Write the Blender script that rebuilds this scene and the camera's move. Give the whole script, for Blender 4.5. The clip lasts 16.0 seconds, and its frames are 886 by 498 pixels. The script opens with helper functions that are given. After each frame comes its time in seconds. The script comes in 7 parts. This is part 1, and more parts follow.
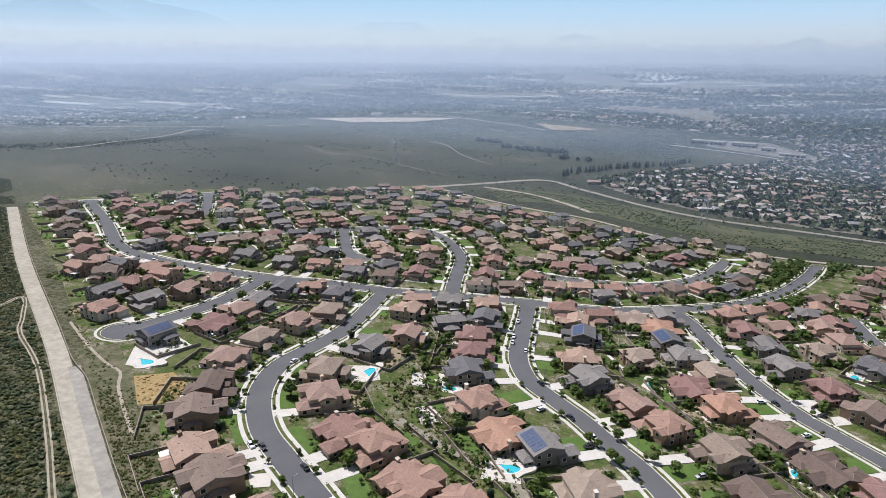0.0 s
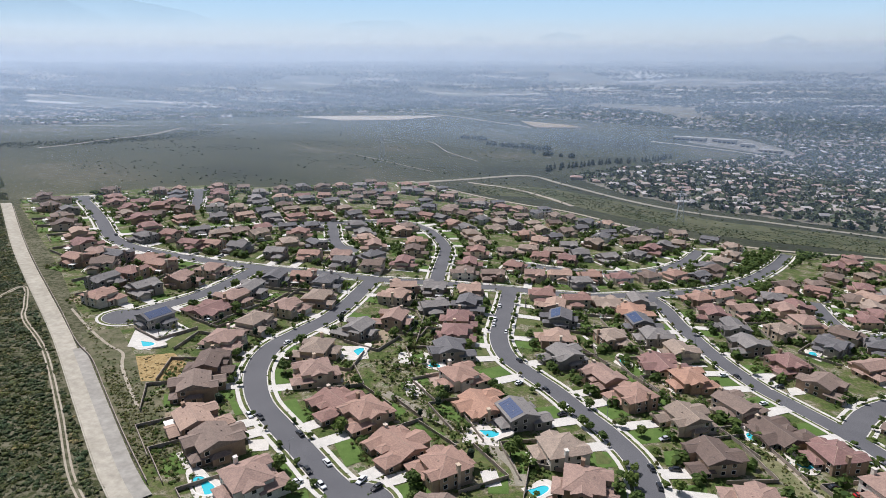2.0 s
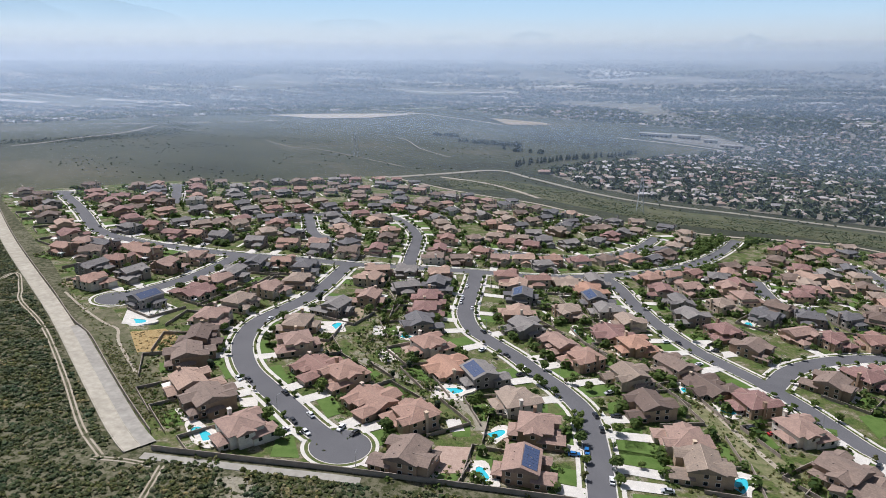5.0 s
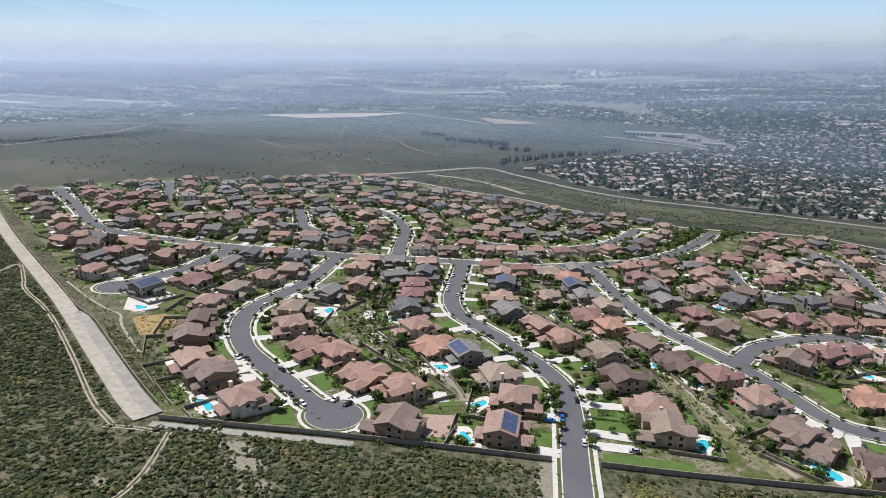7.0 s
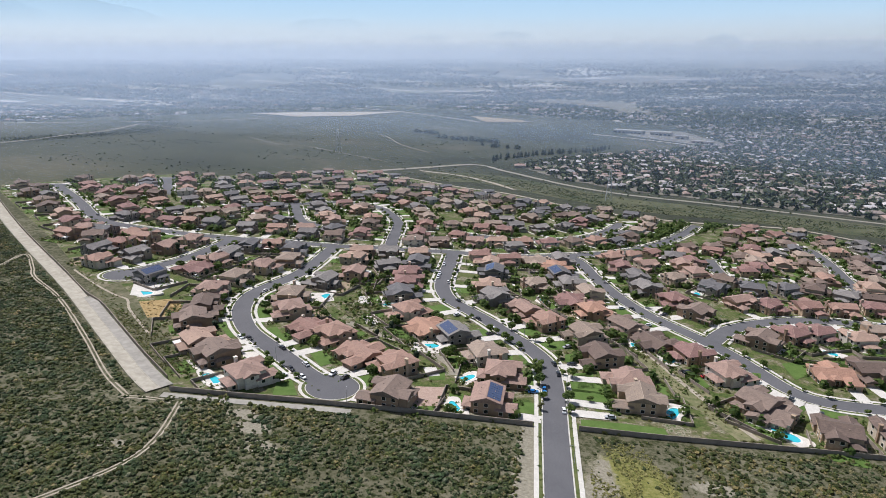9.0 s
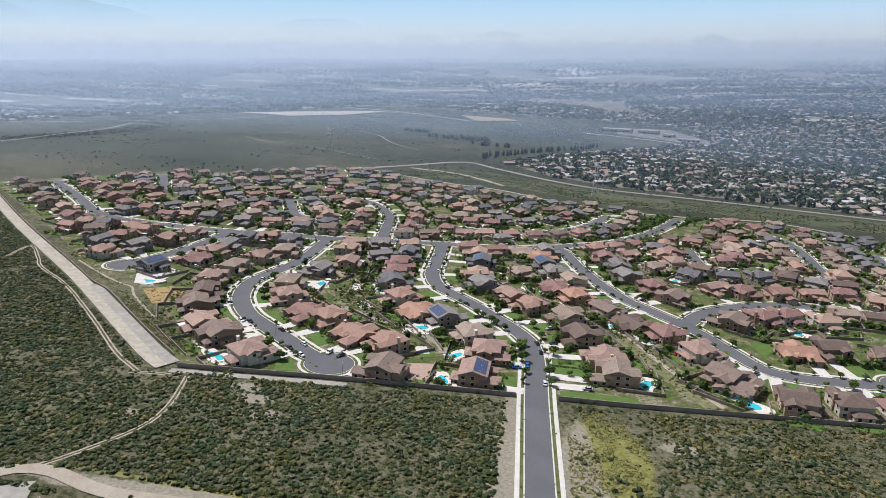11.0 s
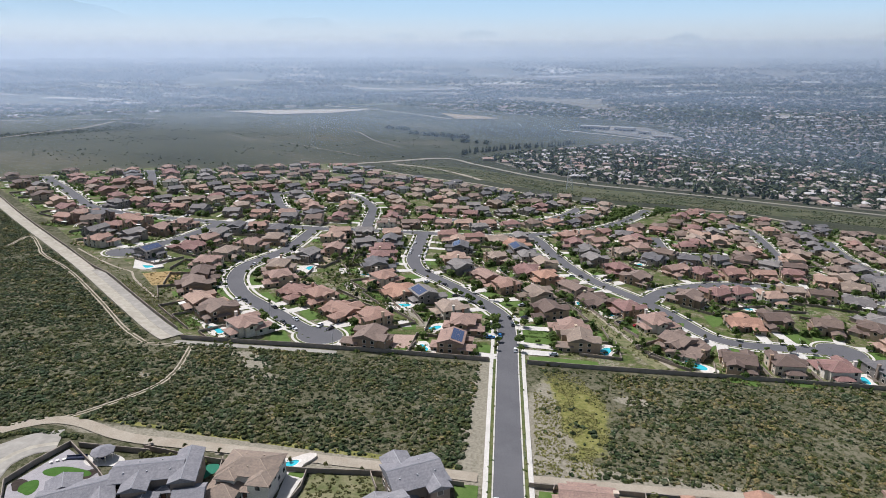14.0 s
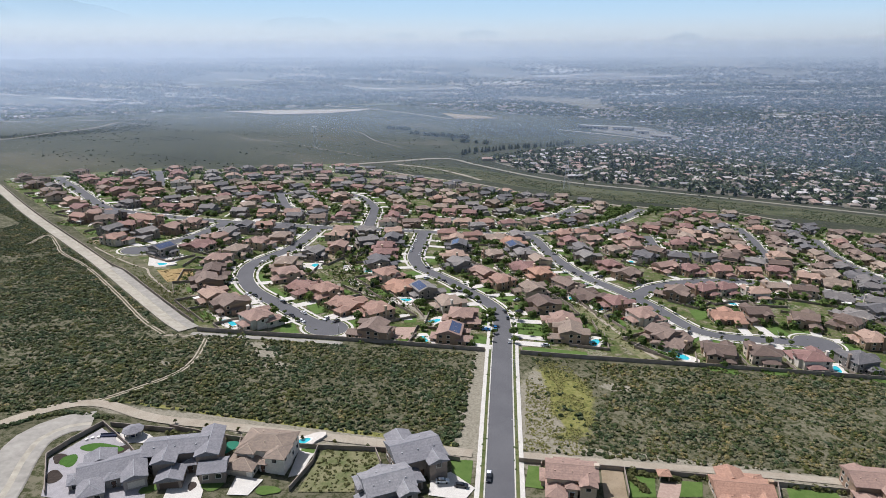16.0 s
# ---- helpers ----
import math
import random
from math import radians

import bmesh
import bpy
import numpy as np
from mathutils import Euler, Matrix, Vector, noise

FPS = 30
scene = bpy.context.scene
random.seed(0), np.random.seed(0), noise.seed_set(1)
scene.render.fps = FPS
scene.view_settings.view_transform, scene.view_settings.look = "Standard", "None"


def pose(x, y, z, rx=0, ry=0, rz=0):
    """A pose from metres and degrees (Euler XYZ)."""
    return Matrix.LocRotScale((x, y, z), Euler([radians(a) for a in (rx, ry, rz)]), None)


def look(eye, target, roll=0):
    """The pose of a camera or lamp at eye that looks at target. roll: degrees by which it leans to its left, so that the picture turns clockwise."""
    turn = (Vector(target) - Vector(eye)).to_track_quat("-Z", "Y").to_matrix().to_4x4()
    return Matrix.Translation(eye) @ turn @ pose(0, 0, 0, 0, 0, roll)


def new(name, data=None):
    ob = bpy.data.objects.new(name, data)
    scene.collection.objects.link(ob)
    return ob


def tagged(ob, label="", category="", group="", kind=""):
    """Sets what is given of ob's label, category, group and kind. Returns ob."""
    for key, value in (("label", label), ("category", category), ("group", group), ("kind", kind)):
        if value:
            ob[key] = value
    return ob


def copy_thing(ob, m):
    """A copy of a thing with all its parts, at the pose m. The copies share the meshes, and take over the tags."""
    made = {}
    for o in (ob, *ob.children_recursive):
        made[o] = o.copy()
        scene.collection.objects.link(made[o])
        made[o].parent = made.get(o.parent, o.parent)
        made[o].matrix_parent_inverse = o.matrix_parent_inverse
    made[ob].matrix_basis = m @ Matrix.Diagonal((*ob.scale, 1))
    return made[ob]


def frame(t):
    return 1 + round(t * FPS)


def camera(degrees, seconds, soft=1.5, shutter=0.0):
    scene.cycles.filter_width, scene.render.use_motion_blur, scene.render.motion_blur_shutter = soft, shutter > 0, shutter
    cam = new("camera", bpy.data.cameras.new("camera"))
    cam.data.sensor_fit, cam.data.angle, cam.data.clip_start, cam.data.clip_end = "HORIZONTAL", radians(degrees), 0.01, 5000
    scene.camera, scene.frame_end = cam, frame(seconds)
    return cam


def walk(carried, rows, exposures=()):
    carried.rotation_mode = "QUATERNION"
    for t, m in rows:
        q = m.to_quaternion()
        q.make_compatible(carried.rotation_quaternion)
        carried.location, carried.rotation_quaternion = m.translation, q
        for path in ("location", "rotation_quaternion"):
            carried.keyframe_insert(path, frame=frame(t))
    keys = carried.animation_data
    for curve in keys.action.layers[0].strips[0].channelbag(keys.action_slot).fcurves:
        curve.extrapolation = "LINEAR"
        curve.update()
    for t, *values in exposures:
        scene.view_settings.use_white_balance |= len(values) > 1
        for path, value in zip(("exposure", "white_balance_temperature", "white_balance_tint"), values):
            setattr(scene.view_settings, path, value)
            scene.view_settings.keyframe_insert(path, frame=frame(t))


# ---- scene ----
cam = camera(70.0, 16.0, 0.8)
PATH = [
    (0.0, (-32.17, -123.01, 141.34), (-57.96, -30.77, 112.60), 0.1),
    (0.5, (-30.20, -127.90, 141.26), (-55.74, -35.60, 112.46), 0.0),
    (1.0, (-28.47, -132.33, 141.24), (-53.61, -39.94, 112.39), 0.0),
    (1.5, (-26.61, -137.34, 141.09), (-51.16, -44.80, 112.19), -0.0),
    (2.0, (-24.96, -142.40, 141.03), (-48.81, -49.70, 112.08), 0.0),
    (2.5, (-22.60, -147.80, 141.23), (-45.85, -54.94, 112.28), 0.0),
    (3.0, (-21.17, -152.99, 141.21), (-43.57, -59.94, 112.21), 0.0),
    (3.5, (-19.62, -157.87, 140.99), (-41.26, -64.65, 112.00), 0.1),
    (4.0, (-17.69, -162.92, 141.38), (-38.73, -69.59, 112.29), 0.1),
    (6.5, (-9.73, -188.40, 140.37), (-28.44, -94.57, 111.26), -0.0),
    (7.0, (-8.41, -193.27, 140.11), (-26.71, -99.36, 111.01), -0.0),
    (7.5, (-7.22, -198.14, 139.87), (-25.11, -104.17, 110.73), 0.0),
    (8.0, (-6.02, -203.40, 139.66), (-23.67, -109.38, 110.52), 0.0),
    (8.5, (-4.69, -208.46, 139.48), (-22.24, -114.44, 110.29), 0.0),
    (9.0, (-3.20, -213.55, 139.33), (-20.40, -119.48, 110.12), 0.0),
    (11.5, (2.80, -239.36, 138.48), (-12.61, -144.97, 109.27), -0.0),
    (12.0, (3.96, -244.69, 138.25), (-10.74, -150.19, 109.05), -0.0),
    (12.5, (5.28, -249.85, 138.19), (-8.38, -155.22, 108.89), -0.0),
    (13.0, (6.17, -255.00, 138.17), (-6.83, -160.26, 108.91), -0.0),
    (13.5, (7.00, -260.16, 138.23), (-6.01, -165.44, 108.92), -0.0),
    (14.0, (8.23, -265.25, 138.96), (-4.87, -170.57, 109.55), -0.0),
    (14.5, (9.37, -270.38, 140.09), (-3.73, -175.72, 110.64), -0.0),
    (15.0, (10.23, -275.48, 141.55), (-2.92, -180.85, 112.01), -0.0),
    (15.5, (11.14, -280.62, 143.21), (-2.06, -186.01, 113.65), -0.0),
    (16.0, (12.09, -285.67, 144.73), (-1.11, -191.06, 115.13), -0.1),
]
walk(cam, [(t, look(eye, target, roll)) for t, eye, target, roll in PATH], [(0.0, 0.08, 6270, 9.8), (16.0, 0.08, 6270, 9.8)])

# ---- sky and sun: late morning, sun high ahead and to one side ----
SUN_AZ, SUN_EL = radians(-58), radians(58)   # azimuth from +y towards +x
world = bpy.data.worlds.new("sky")
world.use_nodes = True
scene.world = world
wn = world.node_tree
sky = wn.nodes.new("ShaderNodeTexSky")
sky.sky_type = "NISHITA"
sky.sun_disc = False
sky.sun_elevation = SUN_EL
sky.sun_rotation = SUN_AZ
sky.dust_density = 3.0
sky.air_density = 1.0
wn.links.new(sky.outputs[0], wn.nodes["Background"].inputs[0])
wn.nodes["Background"].inputs[1].default_value = 0.064
sun_dir = Vector((math.sin(SUN_AZ) * math.cos(SUN_EL), math.cos(SUN_AZ) * math.cos(SUN_EL), math.sin(SUN_EL)))
sun = new("sun", bpy.data.lights.new("sun", "SUN"))
sun.data.energy = 4.35
sun.data.angle = radians(0.55)
sun.data.color = (1.0, 0.965, 0.98)
sun.matrix_world = look(sun_dir * 100, (0, 0, 0))

# ---- materials ----
def mat(name, colour, rough=0.85, metal=0.0):
    m = bpy.data.materials.new(name)
    m.use_nodes = True
    b = m.node_tree.nodes["Principled BSDF"]
    b.inputs["Base Color"].default_value = (*colour, 1)
    b.inputs["Roughness"].default_value = rough
    b.inputs["Metallic"].default_value = metal
    if rough > 0.7:
        b.inputs["Specular IOR Level"].default_value = 0.2   # dusty, matt surfaces
    return m


def node(m, kind, **values):
    n = m.node_tree.nodes.new(kind)
    for key, v in values.items():
        if key in n.inputs:
            n.inputs[key].default_value = v
    return n


def bsdf(m):
    return m.node_tree.nodes["Principled BSDF"]


def coords(m, scale=1.0):
    """World-sized coordinates of the object."""
    n = m.node_tree.nodes.new("ShaderNodeTexCoord")
    return n.outputs["Object"]


def noise_of(m, vec, scale, detail=4.0, rough=0.6):
    n = m.node_tree.nodes.new("ShaderNodeTexNoise")
    n.inputs["Scale"].default_value = scale
    n.inputs["Detail"].default_value = detail
    n.inputs["Roughness"].default_value = rough
    m.node_tree.links.new(vec, n.inputs["Vector"])
    return n.outputs["Fac"]


def ramp(m, fac, stops, constant=False):
    n = m.node_tree.nodes.new("ShaderNodeValToRGB")
    e = n.color_ramp.elements
    while len(e) < len(stops):
        e.new(0.5)
    for k, (p, c) in enumerate(stops):
        e[k].position = p
        e[k].color = (*c, 1) if len(c) == 3 else c
    if constant:
        n.color_ramp.interpolation = "CONSTANT"
    m.node_tree.links.new(fac, n.inputs["Fac"])
    return n.outputs["Color"]


def blend(m, fac, a, b, how="MIX"):
    n = m.node_tree.nodes.new("ShaderNodeMix")
    n.data_type = "RGBA"
    n.blend_type = how
    for sock, v in ((n.inputs[0], fac), (n.inputs[6], a), (n.inputs[7], b)):
        if isinstance(v, (int, float)):
            sock.default_value = v
        elif isinstance(v, tuple):
            sock.default_value = (*v, 1)
        else:
            m.node_tree.links.new(v, sock)
    return n.outputs[2]


def bump(m, height, strength, distance=0.05):
    n = m.node_tree.nodes.new("ShaderNodeBump")
    n.inputs["Strength"].default_value = strength
    n.inputs["Distance"].default_value = distance
    m.node_tree.links.new(height, n.inputs["Height"])
    m.node_tree.links.new(n.outputs[0], bsdf(m).inputs["Normal"])


def paint(m, socket):
    m.node_tree.links.new(socket, bsdf(m).inputs["Base Color"])


def speckled(name, a, b, scale, rough=0.85, fine=None, bump_by=0.3, metal=0.0):
    """A surface of two tones at a large and a fine scale."""
    m = mat(name, a, rough, metal)
    v = coords(m)
    big = ramp(m, noise_of(m, v, scale, 5), [(0.3, a), (0.7, b)])
    small = ramp(m, noise_of(m, v, fine or scale * 18, 3), [(0.25, (0.72, 0.72, 0.72)), (0.75, (1.12, 1.12, 1.12))])
    paint(m, blend(m, 1.0, big, small, "MULTIPLY"))
    bump(m, noise_of(m, v, fine or scale * 18, 4), bump_by)
    return m


def per_object(name, tones, rough=0.85, fine=3.0, spread=0.16):
    """Two or more tones, one taken by each object, with stains."""
    m = mat(name, tones[0], rough)
    info = m.node_tree.nodes.new("ShaderNodeObjectInfo")
    n = len(tones)
    tone = ramp(m, info.outputs["Random"], [(k / n, c) for k, c in enumerate(tones)], True)
    v = coords(m)
    stain = ramp(m, noise_of(m, v, 0.5, 5), [(0.25, (1 - spread,) * 3), (0.75, (1 + spread,) * 3)])
    grain = ramp(m, noise_of(m, v, fine, 3), [(0.3, (0.86,) * 3), (0.7, (1.1,) * 3)])
    paint(m, blend(m, 1.0, blend(m, 1.0, tone, stain, "MULTIPLY"), grain, "MULTIPLY"))
    bump(m, noise_of(m, v, fine * 3, 3), 0.25)
    return m


def roof_tiles(name, tones):
    """Barrel tiles in courses down the slope, weathered; one tone by each roof."""
    m = mat(name, tones[0], 0.8)
    info = m.node_tree.nodes.new("ShaderNodeObjectInfo")
    n = len(tones)
    tone = ramp(m, info.outputs["Random"], [(k / n, c) for k, c in enumerate(tones)], True)
    v = coords(m)
    stain = ramp(m, noise_of(m, v, 0.35, 6, 0.7), [(0.25, (0.76, 0.76, 0.78)), (0.75, (1.16, 1.13, 1.1))])
    tile = m.node_tree.nodes.new("ShaderNodeTexVoronoi")
    tile.inputs["Scale"].default_value = 2.6
    m.node_tree.links.new(v, tile.inputs["Vector"])
    tint = ramp(m, tile.outputs["Color"], [(0.0, (0.8, 0.8, 0.8)), (1.0, (1.16, 1.14, 1.12))])
    paint(m, blend(m, 1.0, blend(m, 1.0, tone, stain, "MULTIPLY"), tint, "MULTIPLY"))
    wave = m.node_tree.nodes.new("ShaderNodeTexWave")
    wave.inputs["Scale"].default_value = 1.0
    wave.bands_direction = "Z"
    m.node_tree.links.new(v, wave.inputs["Vector"])
    bump(m, wave.outputs["Fac"], 0.35, 0.05)
    return m


M = {}
M["asphalt"] = speckled("asphalt", (0.118, 0.117, 0.123), (0.15, 0.148, 0.153), 0.05, 0.9, 3.0, 0.2)
M["concrete"] = speckled("concrete", (0.58, 0.55, 0.49), (0.69, 0.655, 0.595), 0.3, 0.85, 4.0, 0.2)
M["kerb"] = speckled("kerb_concrete", (0.55, 0.52, 0.46), (0.66, 0.63, 0.57), 0.3, 0.85, 4.0, 0.2)
M["channel"] = speckled("channel_concrete", (0.38, 0.345, 0.275), (0.455, 0.415, 0.34), 0.06, 0.9, 0.35, 0.2)
M["apron"] = speckled("grey_apron", (0.32, 0.30, 0.26), (0.39, 0.365, 0.32), 0.05, 0.9, 0.3, 0.2)
M["lawn"] = speckled("lawn", (0.078, 0.138, 0.028), (0.125, 0.19, 0.05), 0.25, 0.95, 5.0, 0.6)
M["parkway"] = speckled("parkway_grass", (0.07, 0.105, 0.028), (0.16, 0.16, 0.065), 0.35, 0.95, 4.0, 0.6)
M["dirt"] = speckled("bare_dirt", (0.26, 0.20, 0.13), (0.36, 0.29, 0.20), 0.2, 0.95, 3.0, 0.5)
M["track"] = speckled("dirt_track", (0.34, 0.29, 0.22), (0.44, 0.39, 0.31), 0.15, 0.95, 2.5, 0.5)
M["water"] = mat("pool_water", (0.05, 0.48, 0.56), 0.08)
M["coping"] = speckled("pool_deck", (0.59, 0.54, 0.47), (0.71, 0.665, 0.595), 0.5, 0.8, 5.0, 0.15)
M["block"] = speckled("block_wall", (0.27, 0.225, 0.185), (0.37, 0.315, 0.265), 0.4, 0.9, 6.0, 0.4)
M["window"] = mat("window_glass", (0.015, 0.018, 0.022), 0.08)
M["trim"] = mat("white_trim", (0.72, 0.69, 0.63), 0.7)
M["garage"] = per_object("garage_door_paint", [(0.42, 0.36, 0.29), (0.11, 0.075, 0.055), (0.55, 0.5, 0.43), (0.3, 0.25, 0.2)], 0.6, 6.0, 0.08)
M["door"] = mat("door_wood", (0.09, 0.045, 0.025), 0.5)
M["solar"] = mat("solar_glass", (0.07, 0.095, 0.17), 0.2)
M["stucco"] = per_object("stucco", [(0.44, 0.325, 0.225), (0.54, 0.425, 0.31), (0.285, 0.20, 0.14), (0.48, 0.395, 0.31), (0.36, 0.25, 0.175), (0.58, 0.485, 0.385)], 0.92, 4.0)
M["stucco_white"] = per_object("pale_stucco", [(0.63, 0.575, 0.49), (0.69, 0.63, 0.55)], 0.92, 4.0)
M["stucco_grey"] = per_object("grey_stucco", [(0.32, 0.285, 0.255), (0.235, 0.215, 0.20), (0.285, 0.23, 0.19)], 0.92, 4.0)
M["roof_r"] = roof_tiles("terracotta_tiles", [(0.35, 0.228, 0.178), (0.285, 0.176, 0.146), (0.39, 0.278, 0.216), (0.255, 0.155, 0.138), (0.33, 0.23, 0.188)])
M["roof_b"] = roof_tiles("brown_tiles", [(0.195, 0.148, 0.12), (0.235, 0.18, 0.148), (0.16, 0.12, 0.10)])
M["roof_g"] = roof_tiles("grey_tiles", [(0.185, 0.175, 0.168), (0.24, 0.225, 0.21), (0.15, 0.147, 0.15)])
M["roof_t"] = roof_tiles("tan_tiles", [(0.30, 0.238, 0.19), (0.27, 0.216, 0.172), (0.335, 0.268, 0.215)])
M["roof_s"] = roof_tiles("slate_tiles", [(0.24, 0.24, 0.255), (0.26, 0.26, 0.27)])
M["roof_o"] = roof_tiles("orange_tiles", [(0.41, 0.25, 0.18), (0.385, 0.232, 0.168)])
for _k, _c in (("r", (0.40, 0.29, 0.23)), ("b", (0.26, 0.205, 0.17)), ("g", (0.25, 0.235, 0.215)), ("t", (0.46, 0.37, 0.29)), ("s", (0.40, 0.40, 0.41)), ("o", (0.42, 0.27, 0.20))):
    M["ridge_" + _k] = mat("ridge_tiles", _c, 0.9)
M["bark"] = speckled("bark", (0.09, 0.065, 0.045), (0.15, 0.11, 0.08), 1.0, 0.95, 8.0, 0.6)


def foliage(name, dark, light, thin=0.0):
    m = mat(name, dark, 0.75)
    geo = m.node_tree.nodes.new("ShaderNodeNewGeometry")
    info = m.node_tree.nodes.new("ShaderNodeObjectInfo")
    leaf = ramp(m, geo.outputs["Random Per Island"], [(0.0, dark), (1.0, light)])
    own = ramp(m, info.outputs["Random"], [(0.0, (0.75, 0.78, 0.8)), (1.0, (1.2, 1.12, 1.0))])
    tone = blend(m, 1.0, leaf, own, "MULTIPLY")
    paint(m, tone)
    if thin:
        thru = m.node_tree.nodes.new("ShaderNodeBsdfTranslucent")
        both = m.node_tree.nodes.new("ShaderNodeMixShader")
        both.inputs[0].default_value = thin
        m.node_tree.links.new(tone, thru.inputs["Color"])
        m.node_tree.links.new(bsdf(m).outputs[0], both.inputs[1])
        m.node_tree.links.new(thru.outputs[0], both.inputs[2])
        m.node_tree.links.new(both.outputs[0], m.node_tree.nodes["Material Output"].inputs["Surface"])
    return m


M["leaf"] = foliage("leaves", (0.055, 0.10, 0.024), (0.16, 0.22, 0.058), 0.45)
M["leaf_b"] = foliage("olive_leaves", (0.085, 0.098, 0.034), (0.20, 0.20, 0.08), 0.42)
M["far_leaf"] = foliage("far_leaves", (0.030, 0.046, 0.026), (0.085, 0.105, 0.052))
M["conifer"] = foliage("conifer_needles", (0.014, 0.028, 0.016), (0.035, 0.055, 0.028))
def leafy_bump(m, scale):
    bump(m, noise_of(m, coords(m), scale, 4, 0.7), 1.0, 0.25)
    return m


M["scrub_green"] = foliage("chaparral_leaves", (0.018, 0.035, 0.012), (0.066, 0.096, 0.034))
M["scrub_dry"] = foliage("dry_brush", (0.065, 0.075, 0.036), (0.175, 0.165, 0.10))
M["gravel"] = speckled("pale_gravel", (0.25, 0.225, 0.17), (0.34, 0.31, 0.25), 0.5, 0.95, 4.0, 0.5)
M["dry_grass"] = speckled("dry_grass", (0.10, 0.125, 0.042), (0.26, 0.235, 0.135), 0.22, 0.95, 1.2, 0.6)
M["grass_tuft"] = foliage("weeds", (0.13, 0.135, 0.04), (0.29, 0.27, 0.10))
for _m, _c in ((M["scrub_green"], (0.115, 0.108, 0.05)), (M["scrub_dry"], (0.27, 0.24, 0.16))):
    # ragged twigs and leaf tips; dark gaps between leaves put into the colour
    _old = bsdf(_m).inputs["Base Color"].links[0].from_socket
    _v = coords(_m)
    _tip = blend(_m, ramp(_m, noise_of(_m, _v, 3.2, 5, 0.8), [(0.50, (0, 0, 0)), (0.62, (1, 1, 1))]), _old, _c)
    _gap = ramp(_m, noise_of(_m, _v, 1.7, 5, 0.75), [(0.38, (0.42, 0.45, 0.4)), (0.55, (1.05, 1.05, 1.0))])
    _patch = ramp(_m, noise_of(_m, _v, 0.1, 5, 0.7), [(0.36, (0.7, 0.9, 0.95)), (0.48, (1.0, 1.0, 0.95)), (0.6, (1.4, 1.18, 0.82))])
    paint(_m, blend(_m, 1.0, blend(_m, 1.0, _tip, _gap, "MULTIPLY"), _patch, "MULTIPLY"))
leafy_bump(M["scrub_green"], 3.0)
leafy_bump(M["scrub_dry"], 3.0)

# ---- helpers of the place ----
SC = 1.08


def sat(v, a, k):
    return v if v < a else a + k * (1 - math.exp(-(v - a) / k))


def gz(x, y):
    """Height of the ground: a fan that falls away ahead and to the right, and levels out."""
    s = 1 if x > 0 else -1
    z = (-2 - 0.058 * s * sat(abs(x) / SC, 500, 300) - 0.058 * sat(y / SC, 600, 900)) * SC
    r = math.hypot(x + 15, y + 200)
    if r > 1900:
        # the plain rises gently towards its rim
        k = min(1, (r - 1900) / 700)
        k = k * k * (3 - 2 * k)
        z += (138 - 0.098 * r * (1 - 0.965 * min(1, (r - 1900) / 2520)) - z) * k
    return z


def mesh_object(name, verts, faces, material, parent=None, smooth=False):
    me = bpy.data.meshes.new(name)
    me.from_pydata(verts, [], faces)
    for m in (material if isinstance(material, (list, tuple)) else [material]):
        me.materials.append(m)
    if smooth:
        me.polygons.foreach_set("use_smooth", [True] * len(me.polygons))
    ob = new(name, me)
    ob.parent = parent
    return ob


def part(name, bm, material, parent=None, label=""):
    me = bpy.data.meshes.new(name)
    bmesh.ops.recalc_face_normals(bm, faces=bm.faces)
    bm.to_mesh(me)
    bm.free()
    for m in (material if isinstance(material, (list, tuple)) else [material]):
        me.materials.append(m)
    ob = new(name, me)
    ob.parent = parent
    return tagged(ob, label)


def smooth_line(pts, step=4.0):
    """A Catmull-Rom curve through the points, cut into even steps."""
    p = [Vector(q) for q in pts]
    p = [p[0] * 2 - p[1]] + p + [p[-1] * 2 - p[-2]]
    out = []
    for k in range(1, len(p) - 2):
        n = max(2, int((p[k + 1] - p[k]).length / step))
        for i in range(n):
            u = i / n
            out.append(0.5 * ((2 * p[k]) + (p[k + 1] - p[k - 1]) * u + (2 * p[k - 1] - 5 * p[k] + 4 * p[k + 1] - p[k + 2]) * u * u
                              + (3 * p[k] - p[k - 1] - 3 * p[k + 1] + p[k + 2]) * u ** 3))
    out.append(p[-2])
    return out


def normals_of(line):
    out = []
    for k in range(len(line)):
        d = line[min(k + 1, len(line) - 1)] - line[max(k - 1, 0)]
        d.normalize()
        out.append(Vector((d.y, -d.x)))
    return out


def ribbon(name, line, sections, material, keep=None, kind="structure", label="", parent=None):
    """Strips along a line; each section is a list of (offset to the right, height) that is carried along."""
    verts, faces = [], []
    nr = normals_of(line)
    for sec in sections:
        last = None
        for k, p in enumerate(line):
            mid = sum(o for o, _ in sec) / len(sec)
            q = p + nr[k] * mid
            if keep and not keep(q.x, q.y):
                last = None
                continue
            row = []
            for o, h in sec:
                q = p + nr[k] * o
                row.append(len(verts))
                verts.append((q.x, q.y, gz(q.x, q.y) + h))
            if last:
                for i in range(len(sec) - 1):
                    faces.append((last[i], last[i + 1], row[i + 1], row[i]))
            last = row
    return tagged(mesh_object(name, verts, faces, material, parent), label, kind=kind)


def inside(poly, x, y):
    hit = False
    for (x0, y0), (x1, y1) in zip(poly, poly[1:] + poly[:1]):
        if (y0 > y) != (y1 > y) and x < x0 + (y - y0) * (x1 - x0) / (y1 - y0):
            hit = not hit
    return hit


